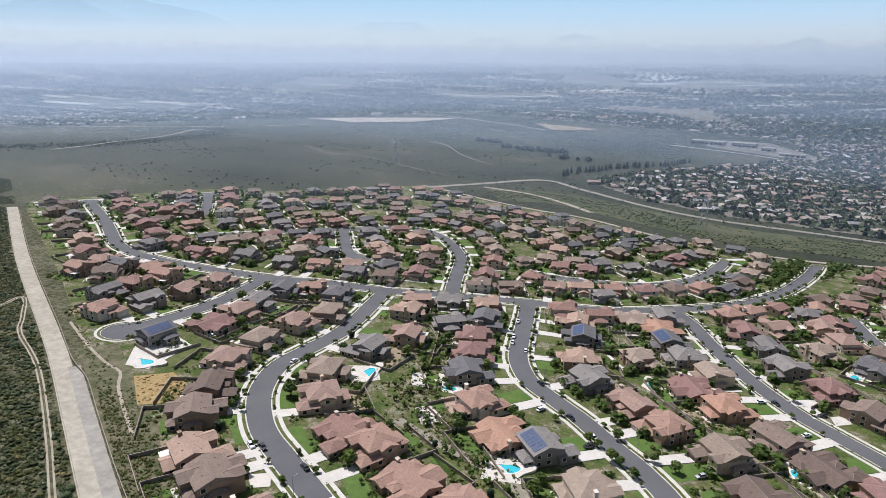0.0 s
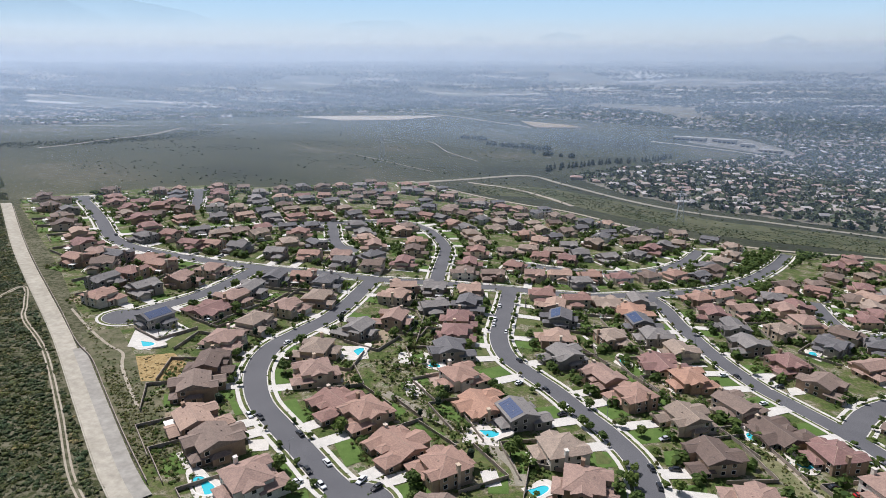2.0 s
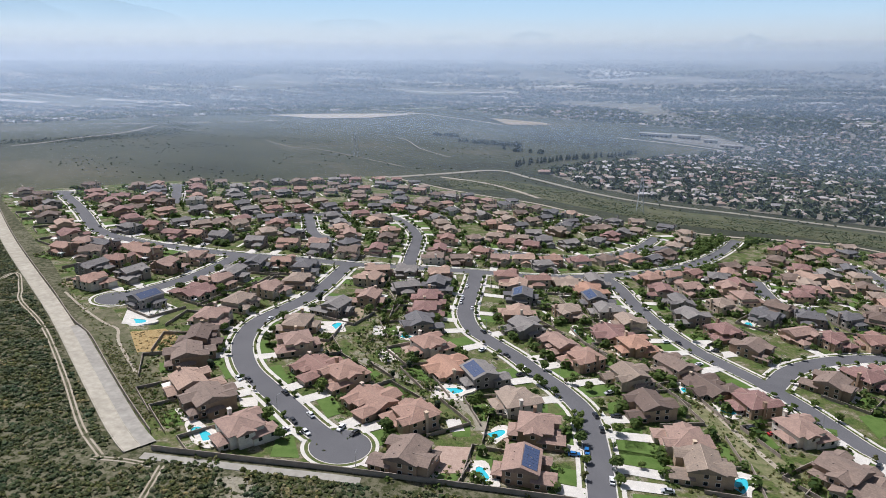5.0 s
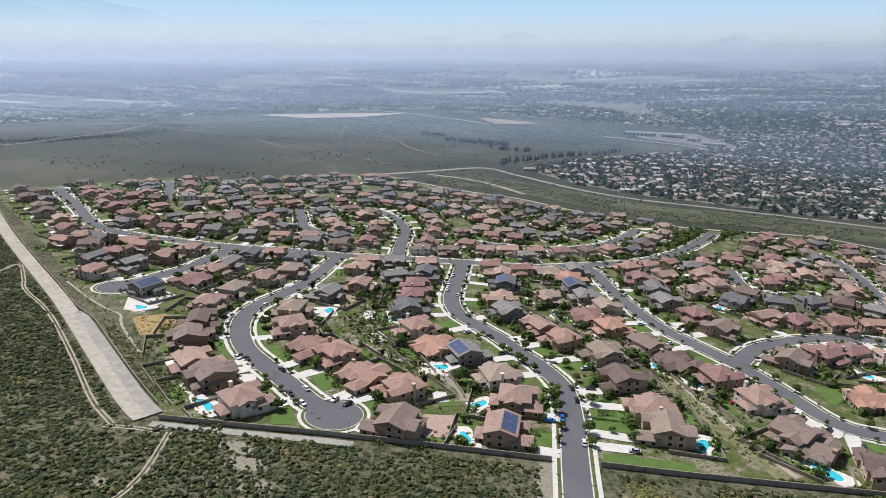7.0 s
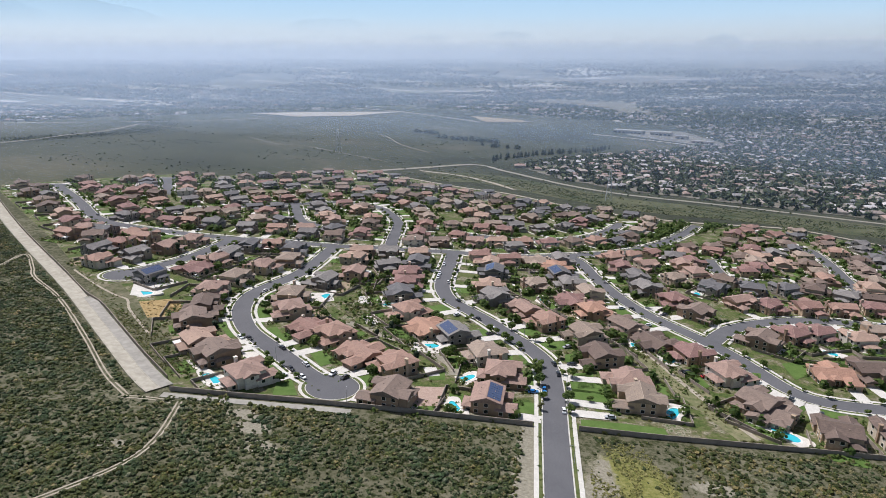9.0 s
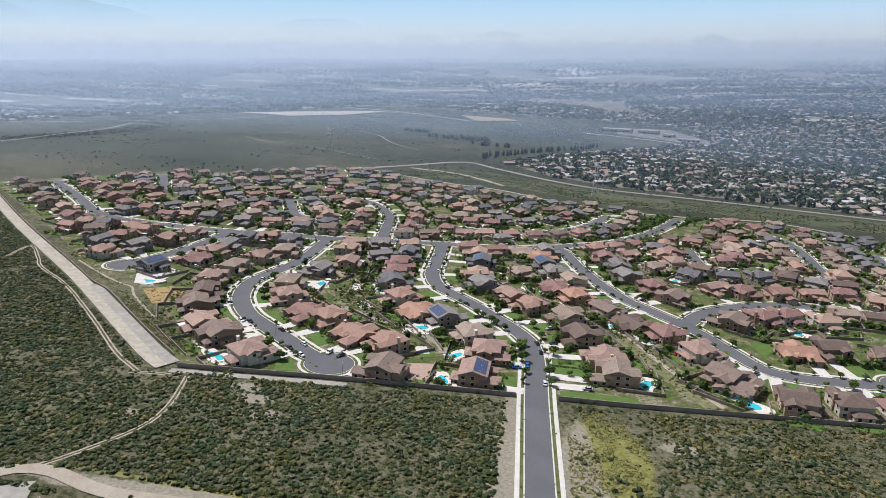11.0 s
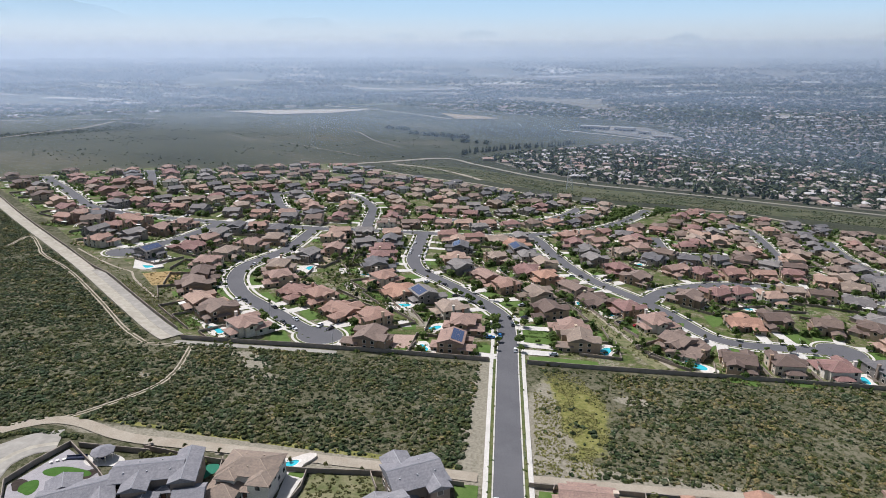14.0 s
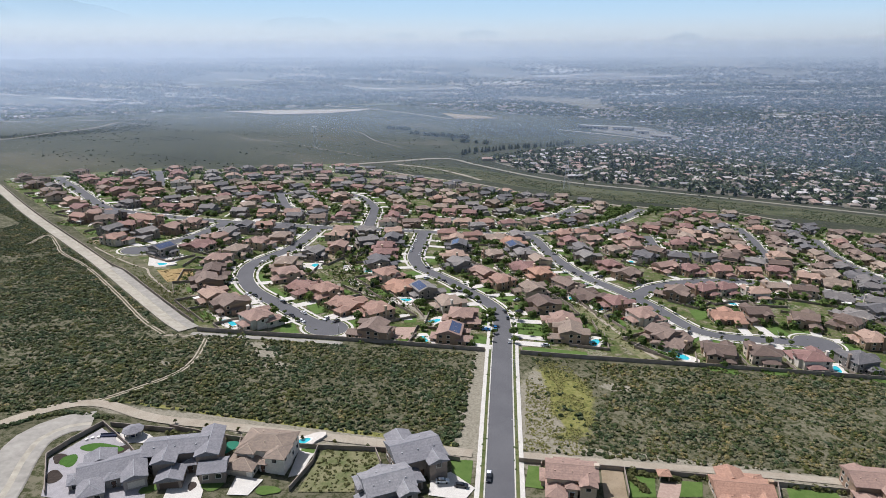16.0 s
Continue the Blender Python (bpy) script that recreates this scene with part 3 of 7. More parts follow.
def roof_mesh(bm, blk):
    """A hipped or gabled tile roof with overhang and fascia over one block; ridge caps proud of it."""
    x0, y0, x1, y1, h, style = blk
    o, t = 0.6, 0.22
    ax0, ay0, ax1, ay1 = x0 - o, y0 - o, x1 + o, y1 + o
    w, d = ax1 - ax0, ay1 - ay0
    z = h - o * PITCH
    half = min(w, d) / 2
    top = z + half * PITCH
    low = [bm.verts.new((a, b, z - t + 0.02)) for a, b in ((ax0, ay0), (ax1, ay0), (ax1, ay1), (ax0, ay1))]
    hi = [bm.verts.new((a, b, z)) for a, b in ((ax0, ay0), (ax1, ay0), (ax1, ay1), (ax0, ay1))]
    along_x = w >= d
    if style == "gy":
        along_x, half = False, w / 2
    if style == "gx":
        along_x, half = True, d / 2
    top = z + half * PITCH
    inset = 0.0 if style in ("gx", "gy") else half
    if along_x:
        ym = (ay0 + ay1) / 2
        r0, r1 = bm.verts.new((ax0 + inset, ym, top)), bm.verts.new((ax1 - inset - (0.01 if inset and w - d < 0.02 else 0), ym, top))
        faces = [(hi[0], hi[1], r1, r0), (hi[2], hi[3], r0, r1), (hi[3], hi[0], r0), (hi[1], hi[2], r1)]
    else:
        xm = (ax0 + ax1) / 2
        r0, r1 = bm.verts.new((xm, ay0 + inset, top)), bm.verts.new((xm, ay1 - inset - (0.01 if inset and d - w < 0.02 else 0), top))
        faces = [(hi[1], hi[2], r1, r0), (hi[3], hi[0], r0, r1), (hi[0], hi[1], r0), (hi[2], hi[3], r1)]
    for f in faces:
        bm.faces.new(f)
    for k in range(4):
        m = (k + 1) % 4
        bm.faces.new((low[k], low[m], hi[m], hi[k]))
    bm.faces.new(low[::-1])
    # small roof vents
    if h > 4.5 and min(w, d) > 8:
        for k in range(5):
            u = 0.18 + 0.16 * k
            if along_x:
                px, py = ax0 + w * u, ym + (0.45 if k % 2 else -0.45) * half
                pz = top - abs(py - ym) * PITCH
            else:
                px, py = xm + (0.45 if k % 2 else -0.45) * half, ay0 + d * u
                pz = top - abs(px - xm) * PITCH
            if inset and not (inset * 0.75 < (px - ax0 if along_x else py - ay0) < (w if along_x else d) - inset * 0.75):
                continue
            n = len(bm.faces)
            box(bm, px - 0.2, py - 0.2, pz - 0.15, px + 0.2, py + 0.2, pz + 0.22)
            bm.faces.ensure_lookup_table()
            for fc in bm.faces[n:]:
                fc.material_index = 1
    # ridge and hip caps
    caps = [(r0.co.copy(), r1.co.copy())]
    if inset:
        if along_x:
            caps += [(hi[0].co.copy(), r0.co.copy()), (hi[3].co.copy(), r0.co.copy()), (hi[1].co.copy(), r1.co.copy()), (hi[2].co.copy(), r1.co.copy())]
        else:
            caps += [(hi[0].co.copy(), r0.co.copy()), (hi[1].co.copy(), r0.co.copy()), (hi[2].co.copy(), r1.co.copy()), (hi[3].co.copy(), r1.co.copy())]
    for a, b in caps:
        d3 = b - a
        if d3.length < 0.3:
            continue
        side = Vector((d3.y, -d3.x, 0)).normalized() * 0.16
        up = Vector((0, 0, 0.09))
        dn = Vector((0, 0, -0.1))
        ring = []
        for p in (a, b):
            ring.append([bm.verts.new(p + q) for q in (side + dn, up, -side + dn)])
        for k in range(3):
            m = (k + 1) % 3
            bm.faces.new((ring[0][k], ring[0][m], ring[1][m], ring[1][k])).material_index = 1
        bm.faces.new(ring[0])
        bm.faces.new(ring[1][::-1])


def window_at(parent, x, y, z, w, h, face, pane_too=True):
    """A framed window on a wall; face: which way the wall looks (s, n, e or w)."""
    bm = bmesh.new()
    f, dpt = 0.11, 0.09
    for a in ((-w / 2 - f, 0, w / 2 + f, f), (-w / 2 - f, h + f, w / 2 + f, h + 2 * f), (-w / 2 - f, f, -w / 2, h + f), (w / 2, f, w / 2 + f, h + f)):
        box(bm, a[0], -dpt, a[1] - f, a[2], 0.02, a[3] - f)
    turn = {"s": 0, "e": math.pi / 2, "n": math.pi, "w": -math.pi / 2}[face]
    rot = Matrix.Translation((x, y, z)) @ Matrix.Rotation(turn, 4, "Z")
    bmesh.ops.transform(bm, matrix=rot, verts=bm.verts)
    if not pane_too:
        n = len(bm.faces)
        box(bm, -w / 2, -0.035, 0, w / 2, 0.0, h)
        for q in list(bm.verts)[-8:]:
            q.co = rot @ q.co
        for f_ in list(bm.faces)[n:]:
            f_.material_index = 1
        return part("window", bm, [M["trim"], M["window"]], parent)
    ob = part("window", bm, M["trim"], parent)
    bm = bmesh.new()
    box(bm, -w / 2, -0.035, 0, w / 2, 0.0, h)
    if w > 1.3:
        box(bm, -0.03, -0.06, 0, 0.03, -0.03, h)
    bmesh.ops.transform(bm, matrix=rot, verts=bm.verts)
    part("pane", bm, M["window"], ob)
    return ob


def gable_wall(bm, x0, y0, x1, y1, h, style):
    """The triangles of wall under a gable, raised on the box just built."""
    if style not in ("gx", "gy"):
        return
    bm.verts.ensure_lookup_table()
    sw, se, ne, nw = [bm.verts[len(bm.verts) - k] for k in (4, 3, 2, 1)]
    if style == "gy":
        for a, b, y in ((sw, se, y0), (ne, nw, y1)):
            bm.faces.new((a, b, bm.verts.new(((x0 + x1) / 2, y, h + (x1 - x0) / 2 * PITCH - 0.06))))
    else:
        for a, b, x in ((nw, sw, x0), (se, ne, x1)):
            bm.faces.new((a, b, bm.verts.new((x, (y0 + y1) / 2, h + (y1 - y0) / 2 * PITCH - 0.06))))


# block: x0, y0, x1, y1, eave height, roof style; the front looks to -y
PLANS = {
    "a": dict(blocks=[(-7, -3, 7, 8, 5.9, "gx"), (-7.4, -10, -1.2, -2, 3.2, "h"), (0.8, -6.6, 6.4, 1, 5.8, "gy"), (-5, 7, 3, 11.6, 3.2, "gy"), (-1.2, -5.6, 1.0, -2.5, 3.0, "h"), (6.2, -1, 8.6, 5, 3.1, "h")], garage=(-4.3, -10, 4.9), door=(-0.1, -5.6), chimney=(7, 4)),
    "b": dict(blocks=[(-7.5, -5, 6, 7.6, 5.9, "h"), (2.2, -9.6, 8.2, 0, 3.2, "h"), (-7, -7.6, -2, 0, 5.8, "gy"), (-3, 6.5, 5, 11.2, 3.2, "h"), (-1.8, -7.8, 1.8, -4, 3.0, "h"), (3, -1, 7.6, 5, 5.7, "gx")], garage=(5.2, -9.6, 4.8), door=(0, -7.8), chimney=(-7.5, 2)),
    "c": dict(blocks=[(-7, -5, 7, 7, 5.9, "gx"), (-7.8, -10.6, -1.6, -3, 3.3, "gy"), (1.5, -7.8, 6.8, 0, 5.8, "gy"), (-6, 5, 1, 10.4, 5.7, "gy"), (6, -2, 9, 4, 3.1, "h"), (2, 6, 7, 10, 3.1, "h")], garage=(-4.7, -10.6, 4.9), door=(0.2, -5.0), chimney=None),
    "d": dict(blocks=[(-8, -4, 8, 6, 5.8, "gx"), (-8, -10, -2, -2, 3.2, "h"), (2.5, -7, 7.5, 0, 5.7, "gy"), (-5, 4, 3, 10.6, 3.2, "h"), (-1.8, -6.4, 1.8, -2, 4.2, "h"), (-9.8, -2, -7, 4, 3.1, "h")], garage=(-5, -10, 4.8), door=(0, -6.4), chimney=(8, 1)),
    "e": dict(blocks=[(-8, -5, 7.5, 6.5, 5.8, "h"), (2.2, -10, 8.4, 0, 3.2, "h"), (-7.6, -8, 0, -3, 3.1, "gx"), (-5.5, -6.8, -1, 0, 5.7, "gy"), (-6, 5, 2, 10.5, 3.2, "h"), (6, 0, 9, 6, 3.1, "h")], garage=(5.3, -10, 5.0), door=(1.2, -5.0), chimney=(-8, 0)),
    "f": dict(blocks=[(-6, -4, 8, 7, 5.9, "gx"), (-8.6, -9.6, -1.8, 1, 3.2, "gy"), (2.4, -7, 7.6, 1, 5.8, "gy"), (-7.6, 1, -3, 6.6, 5.6, "h"), (-2, 6, 5, 10.8, 3.1, "gy"), (-1.2, -6.6, 2.0, -2, 3.2, "h")], garage=(-5.2, -9.6, 5.0), door=(0.4, -6.6), chimney=None),
    "s": dict(blocks=[(-9, -4, 9, 7, 3.5, "gx"), (-9, -10.6, -2.4, -2, 3.4, "h"), (3, -8, 8.6, 0, 3.6, "gy"), (-6, 5, 2, 11.6, 3.4, "gy"), (-1.4, -6.6, 2.2, -2, 3.9, "h"), (3, 5, 8, 9.5, 3.3, "h")], garage=(-5.7, -10.6, 5.2), door=(0.4, -6.6), chimney=(9, 3)),
    "1": dict(blocks=[(-9.5, -4, 10.0, 7, 3.6, "gx"), (3, -9, 9.9, 0, 3.7, "gy"), (-9.5, -11.5, -2.5, -2, 3.4, "h"), (-12.4, -3, -9, 2.5, 3.3, "h"), (-8, 5, 1, 11.5, 3.5, "gy"), (-2.0, -6, 2.6, -2, 3.6, "h")], garage=(6.7, -9, 5.0), door=(0.3, -6), chimney=None),
    "2": dict(blocks=[(-10, -2, 7, 7, 5.9, "gx"), (-6.6, -6, -0.6, 1, 5.8, "gy"), (-4.6, -11, 2.0, -5, 3.3, "gy"), (5, -4.5, 11, 9.5, 6.0, "gy"), (6.4, -9.5, 13.4, -3, 3.4, "gx"), (-12.6, 0, -9, 7, 3.4, "h"), (1.0, -4, 5.0, -1, 3.0, "h")], garage=(-1.3, -11, 5.0), door=(3, -4), chimney=None),
    "3": dict(blocks=[(-8, -3, 8, 8, 5.9, "h"), (2.4, -6.4, 8.4, 1, 5.8, "h"), (-9.4, -10, -0.6, -2, 3.3, "h"), (-7.6, -5, -2.2, 1, 5.8, "h"), (0.2, -6.2, 2.6, -2, 3.2, "h"), (-4, 7, 4, 11, 3.2, "h")], garage=(-5, -10, 5.4), door=(1.4, -6.2), chimney=None),
}
PLANS["w"] = PLANS["b"]
PLANS["x"] = dict(blocks=[(-7, -5, 7, 7, 5.9, "gx"), (-7.8, -10.6, -1.6, -3, 3.3, "gy"), (3, -8.5, 7, -3, 3.3, "h"), (-6, 6, 1, 10.4, 3.1, "h"), (6, -2, 9, 4, 3.1, "h")], garage=(-4.7, -10.6, 4.9), door=(0.6, -5.0), chimney=None)
PLANS["y"] = PLANS["x"]
FACES = {"s": (0, -1), "e": (1, 0), "n": (0, 1), "w": (-1, 0)}


def wall_openings(blocks, faces, rows_of, gap):
    """Places for windows on the free stretches of the outer walls."""
    out = []
    for n, (a, y0, b, y1, h, st) in enumerate(blocks):
        for face in faces:
            nx_, ny_ = FACES[face]
            lo, hi = (a, b) if ny_ else (y0, y1)
            k = max(1, int((hi - lo) / gap))
            for z in rows_of(n, h):
                for i in range(k):
                    u = lo + (hi - lo) * (i + 0.5) / k
                    x, y = (u, y0 if ny_ < 0 else y1) if ny_ else (b if nx_ > 0 else a, u)
                    if any(q is not blocks[n] and q[0] - 0.9 < x + 0.5 * nx_ < q[2] + 0.9 and q[1] - 0.9 < y + 0.5 * ny_ < q[3] + 0.9 and z < q[4] + 0.9 for q in blocks):
                        continue
                    out.append((x, y, z, face))
    return out


def build_house(key, roof_key, wall_key, flip, solar=False, fine=True, faces="sw"):
    plan = PLANS[key]
    sx = -1 if flip else 1
    root = new("house", None)
    root.empty_display_size = 1
    bw = bmesh.new()
    blocks = []
    for x0, y0, x1, y1, h, st in plan["blocks"]:
        a, b = sorted((sx * x0, sx * x1))
        blocks.append((a, y0, b, y1, h, st))
    feet = []
    for a, y0, b, y1, h, st in blocks:
        n = len(bw.verts)
        box(bw, a, y0, -2.6, b, y1, h)
        gable_wall(bw, a, y0, b, y1, h, st)
        bw.verts.ensure_lookup_table()
        feet.append(bw.verts[n])
        if len(feet) > 1:
            bw.faces.new((feet[0], bw.verts[1], feet[-1]))   # footing below ground
    part("wall", bw, M[wall_key], root)
    bm = bmesh.new()
    for blk in blocks:
        roof_mesh(bm, blk)
    part("roof", bm, [M[roof_key], M["ridge_" + roof_key[-1]]], root)
    gx_, gy_, gw = plan["garage"]
    if "s" in faces:
        bm = bmesh.new()
        for k in range(4):
            box(bm, sx * gx_ - gw / 2, gy_ - 0.07, 0.1 + 0.56 * k, sx * gx_ + gw / 2, gy_ + 0.02, 0.1 + 0.56 * k + 0.54)
        part("garage_door", bm, M["garage"], root)
        bm = bmesh.new()
        box(bm, sx * plan["door"][0] - 0.55, plan["door"][1] - 0.09, 0.05, sx * plan["door"][0] + 0.55, plan["door"][1] + 0.02, 2.2)
        part("door", bm, M["door"], root)
    if plan["chimney"]:
        cx, cy = sx * plan["chimney"][0], plan["chimney"][1]
        bm = bmesh.new()
        box(bm, cx - 0.7, cy - 0.6, -1, cx + 0.7, cy + 0.6, blocks[0][4] + 2.4)
        box(bm, cx - 0.85, cy - 0.75, blocks[0][4] + 2.4, cx + 0.85, cy + 0.75, blocks[0][4] + 2.6)
        part("chimney", bm, M[wall_key], root)
    if fine:
        rows_of = lambda n, h: [1.0] if h < 4.5 else ([0.9, 3.7] if n == 0 else [3.7])
    else:
        rows_of = lambda n, h: ([1.0, 3.7] if n == 0 else [3.7]) if h > 4.5 and n < 4 else []
    spots = wall_openings(blocks, faces, rows_of, 3.4 if fine == 2 else 3.8 if fine else 4.6)
    for x, y, z, face in spots if fine is not False or key != "s" else []:
        if face == "s" and abs(x - sx * gx_) < gw / 2 + 0.8 and abs(y - gy_) < 0.3 and z < 3:
            continue
        window_at(root, x, y, z, 1.5, 1.45, face, fine == 2)
    if fine and "n" in faces and key in "acs":
        # shade roof over the back terrace
        a, y0, b, y1, h, st = blocks[-1] if key != "a" else blocks[3]
        bm = bmesh.new()
        px = a - 4.6 if a > -4 else b + 0.2
        box(bm, px, y1 - 4.2, 2.6, px + 4.4, y1 - 0.2, 2.78)
        for qx in (px + 0.15, px + 4.0):
            box(bm, qx, y1 - 0.7, -0.5, qx + 0.25, y1 - 0.45, 2.6)
        part("patio_cover", bm, M["trim"], root, "pale shade roof over the terrace")
    if solar:
        a, y0, b, y1, h, st = blocks[0]
        for side in ([q for q in "sn" if q in faces] or ["s"])[:1]:
            for r in range(3):
                for c in range(7):
                    ya, yb = 0.5 + r * 1.75, 2.2 + r * 1.75
                    px = (a + b) / 2 - 6.0 + c * 1.72
                    if any(q is not blocks[0] and q[0] - 0.8 < px + 0.8 < q[2] + 0.8 and (q[1] < y0 - 0.5 if side == "s" else q[3] > y1 + 0.5) and q[4] > 4 for q in blocks):
                        continue
                    at_y = (lambda v_: y0 + v_) if side == "s" else (lambda v_: y1 - v_)
                    bm = bmesh.new()
                    vs = [bm.verts.new((qx, at_y(v_), h + v_ * PITCH + 0.12)) for qx, v_ in ((px, ya), (px + 1.62, ya), (px + 1.62, yb), (px, yb))]
                    lo = [bm.verts.new(q.co - Vector((0, 0, 0.06))) for q in vs]
                    bm.faces.new(vs)
                    for k in range(4):
                        bm.faces.new((vs[k], lo[k], lo[(k + 1) % 4], vs[(k + 1) % 4]))
                    part("solar_panel", bm, M["solar"], root)
    return root


ROOF_WORDS = {"r": "terracotta", "b": "brown", "g": "grey", "t": "tan", "s": "slate-grey", "o": "orange"}
PROTO = {}
spare = random.Random(7)


def house(x, y, code, facing=None, flip=None, lift=0.35, fine=True, size=1.0):
    """A house that looks at the nearest street. code: roof colour and plan."""
    c, p = code
    d, at = near_street(x, y)
    if facing is None:
        facing = math.atan2(at[1] - y, at[0] - x)
    flip = spare.random() < 0.5 if flip is None else flip
    walls = "stucco_white" if p in "w3" else ("stucco_grey" if c in "gs" else "stucco")
    turn = {"s": 0, "e": math.pi / 2, "n": math.pi, "w": -math.pi / 2}
    open_side = math.atan2(-200 - y, -15 - x)
    faces = "".join(k for k, a in turn.items() if math.cos(facing + a - open_side) > 0.1)
    key = (p, c, flip, fine, size, faces)
    m = pose(x, y, gz(x, y) + lift, 0, 0, math.degrees(facing) + 90)
    if key not in PROTO:
        storeys = "single-storey" if p in "s1" else "two-storey"
        colour = "pale" if p in "w3" else ("grey" if c in "gs" else "tan")
        PROTO[key] = build_house(p, "roof_" + c, walls, flip, p in "xy", fine, faces)
        ob = tagged(PROTO[key], f"{storeys} {colour} stucco house under a {ROOF_WORDS[c]} tile roof" + (" with solar panels" if p in "xy" else ""), "house", "houses of the estate")
        ob.scale = (size, size, size)
        ob.location, ob.rotation_euler = m.translation, m.to_euler()
    else:
        ob = copy_thing(PROTO[key], m)
    return ob, facing, flip


HOUSES = {
    "west": [(-130.0, 13.3, "rw"), (-153.2, 28.9, "bc"), (-167.1, 39.6, "ra"), (-184.4, 62.5, "bc"), (-191.5, 83.3, "bd"), (-200.8, 108.6, "rb"), (-200.6, 136.0, "te"), (-195.5, 163.6, "rb"), (-186.8, 186.2, "te"), (-195.8, 217.1, "ge"), (-148.3, 148.7, "gf"), (-136.3, 171.6, "ra"), (-147.4, 209.0, "rb"), (-147.6, 230.3, "rd")],
    "loop": [(-235.4, 144.7, "rs"), (-232.8, 165.5, "rb"), (-250.3, 120.2, "gx"), (-296.5, 135.3, "rb"), (-286.7, 157.1, "gf"), (-277.3, 180.4, "ra"), (-274.5, 206.4, "re"), (-316.3, 158.5, "gd"), (-314.0, 179.4, "rb"), (-309.2, 203.4, "ra"), (-230.5, 208.2, "gf"), (-232.7, 183.7, "gd"), (-363.4, 190.7, "ra"), (-362.4, 208.6, "rb"), (-347.7, 207.3, "gd")],
    "island": [(-156.0, 116.4, "te"), (-146.4, 92.7, "rb"), (-126.4, 71.0, "rs"), (-111.6, 66.5, "rb"), (-93.0, 49.7, "rs"), (-72.9, 41.7, "rb"), (-67.9, 14.1, "bc"), (-100.0, 215.1, "gf"), (-100.2, 187.1, "re"), (-96.1, 165.2, "rb"), (-94.2, 142.2, "gc"), (-82.1, 115.3, "rw"), (-67.8, 94.1, "os"), (-52.0, 89.6, "gx"), (-32.8, 69.0, "tw"), (-22.7, 48.3, "rb"), (-25.9, 21.1, "ry")],
    "mid": [(-59.4, 256.1, "rb"), (-51.5, 233.3, "ra"), (-45.2, 213.6, "gx"), (-44.7, 179.8, "rb"), (-38.6, 157.3, "gc"), (-19.2, 139.3, "rd"), (-5.5, 124.5, "rb"), (15.6, 111.3, "tc"), (21.9, 83.5, "bc"), (32.7, 57.9, "rb"), (36.3, 40.8, "tc")],
    "east_w": [(-0.4, 250.8, "os"), (2.6, 227.9, "gx"), (10.3, 207.8, "gb"), (11.2, 171.0, "rs"), (23.1, 154.3, "ob"), (39.8, 133.6, "bd"), (53.7, 116.4, "bs"), (71.1, 103.4, "rb"), (84.0, 83.0, "rw"), (89.9, 54.5, "bc")],
    "east_e": [(43.4, 295.5, "rb"), (47.1, 264.8, "ra"), (56.6, 243.2, "gd"), (59.7, 215.7, "gc"), (75.2, 194.9, "rb"), (87.2, 173.3, "bc"), (121.4, 208.2, "rd"), (138.5, 206.4, "rb"), (163.8, 211.5, "rc"), (187.1, 218.0, "rd"), (211.9, 227.5, "rb"), (113.4, 138.4, "bc"), (134.8, 154.1, "rb"), (151.7, 163.0, "rb"), (173.3, 159.7, "rw"), (136.9, 99.9, "os"), (157.5, 108.7, "bc")],
    "east_n": [(97.6, 320.0, "gb"), (111.0, 307.0, "ra"), (105.7, 275.1, "re"), (109.9, 237.5, "gc"), (138.9, 246.5, "ge"), (163.4, 256.4, "gb"), (185.4, 262.5, "be"), (204.8, 253.7, "gb"), (222.1, 252.5, "bd"), (232.9, 284.6, "re"), (155.4, 344.2, "bb"), (173.4, 362.6, "rs"), (161.3, 312.8, "re"), (187.3, 335.1, "rd"), (210.6, 343.5, "bb"), (257.4, 409.9, "rb"), (265.1, 381.3, "bb")],
    "east_end": [(92.9, 48.4, "bs"), (114.9, 36.5, "bc"), (138.8, 41.2, "bb"), (162.2, 41.2, "rw"), (188.8, 46.6, "gb"), (211.8, 81.6, "rb"), (185.9, 106.8, "bc"), (212.2, 110.1, "bb")],
    "south": [(-119.0, -126.6, "s1"), (-101.2, -115.6, "s2"), (-75.4, -106, "t3"), (-23.9, -97.9, "sc"), (-30.1, -118.4, "sf"), (30.1, -97.2, "rd"), (88.5, -91.5, "os"), (136.0, -79, "ra")],
}
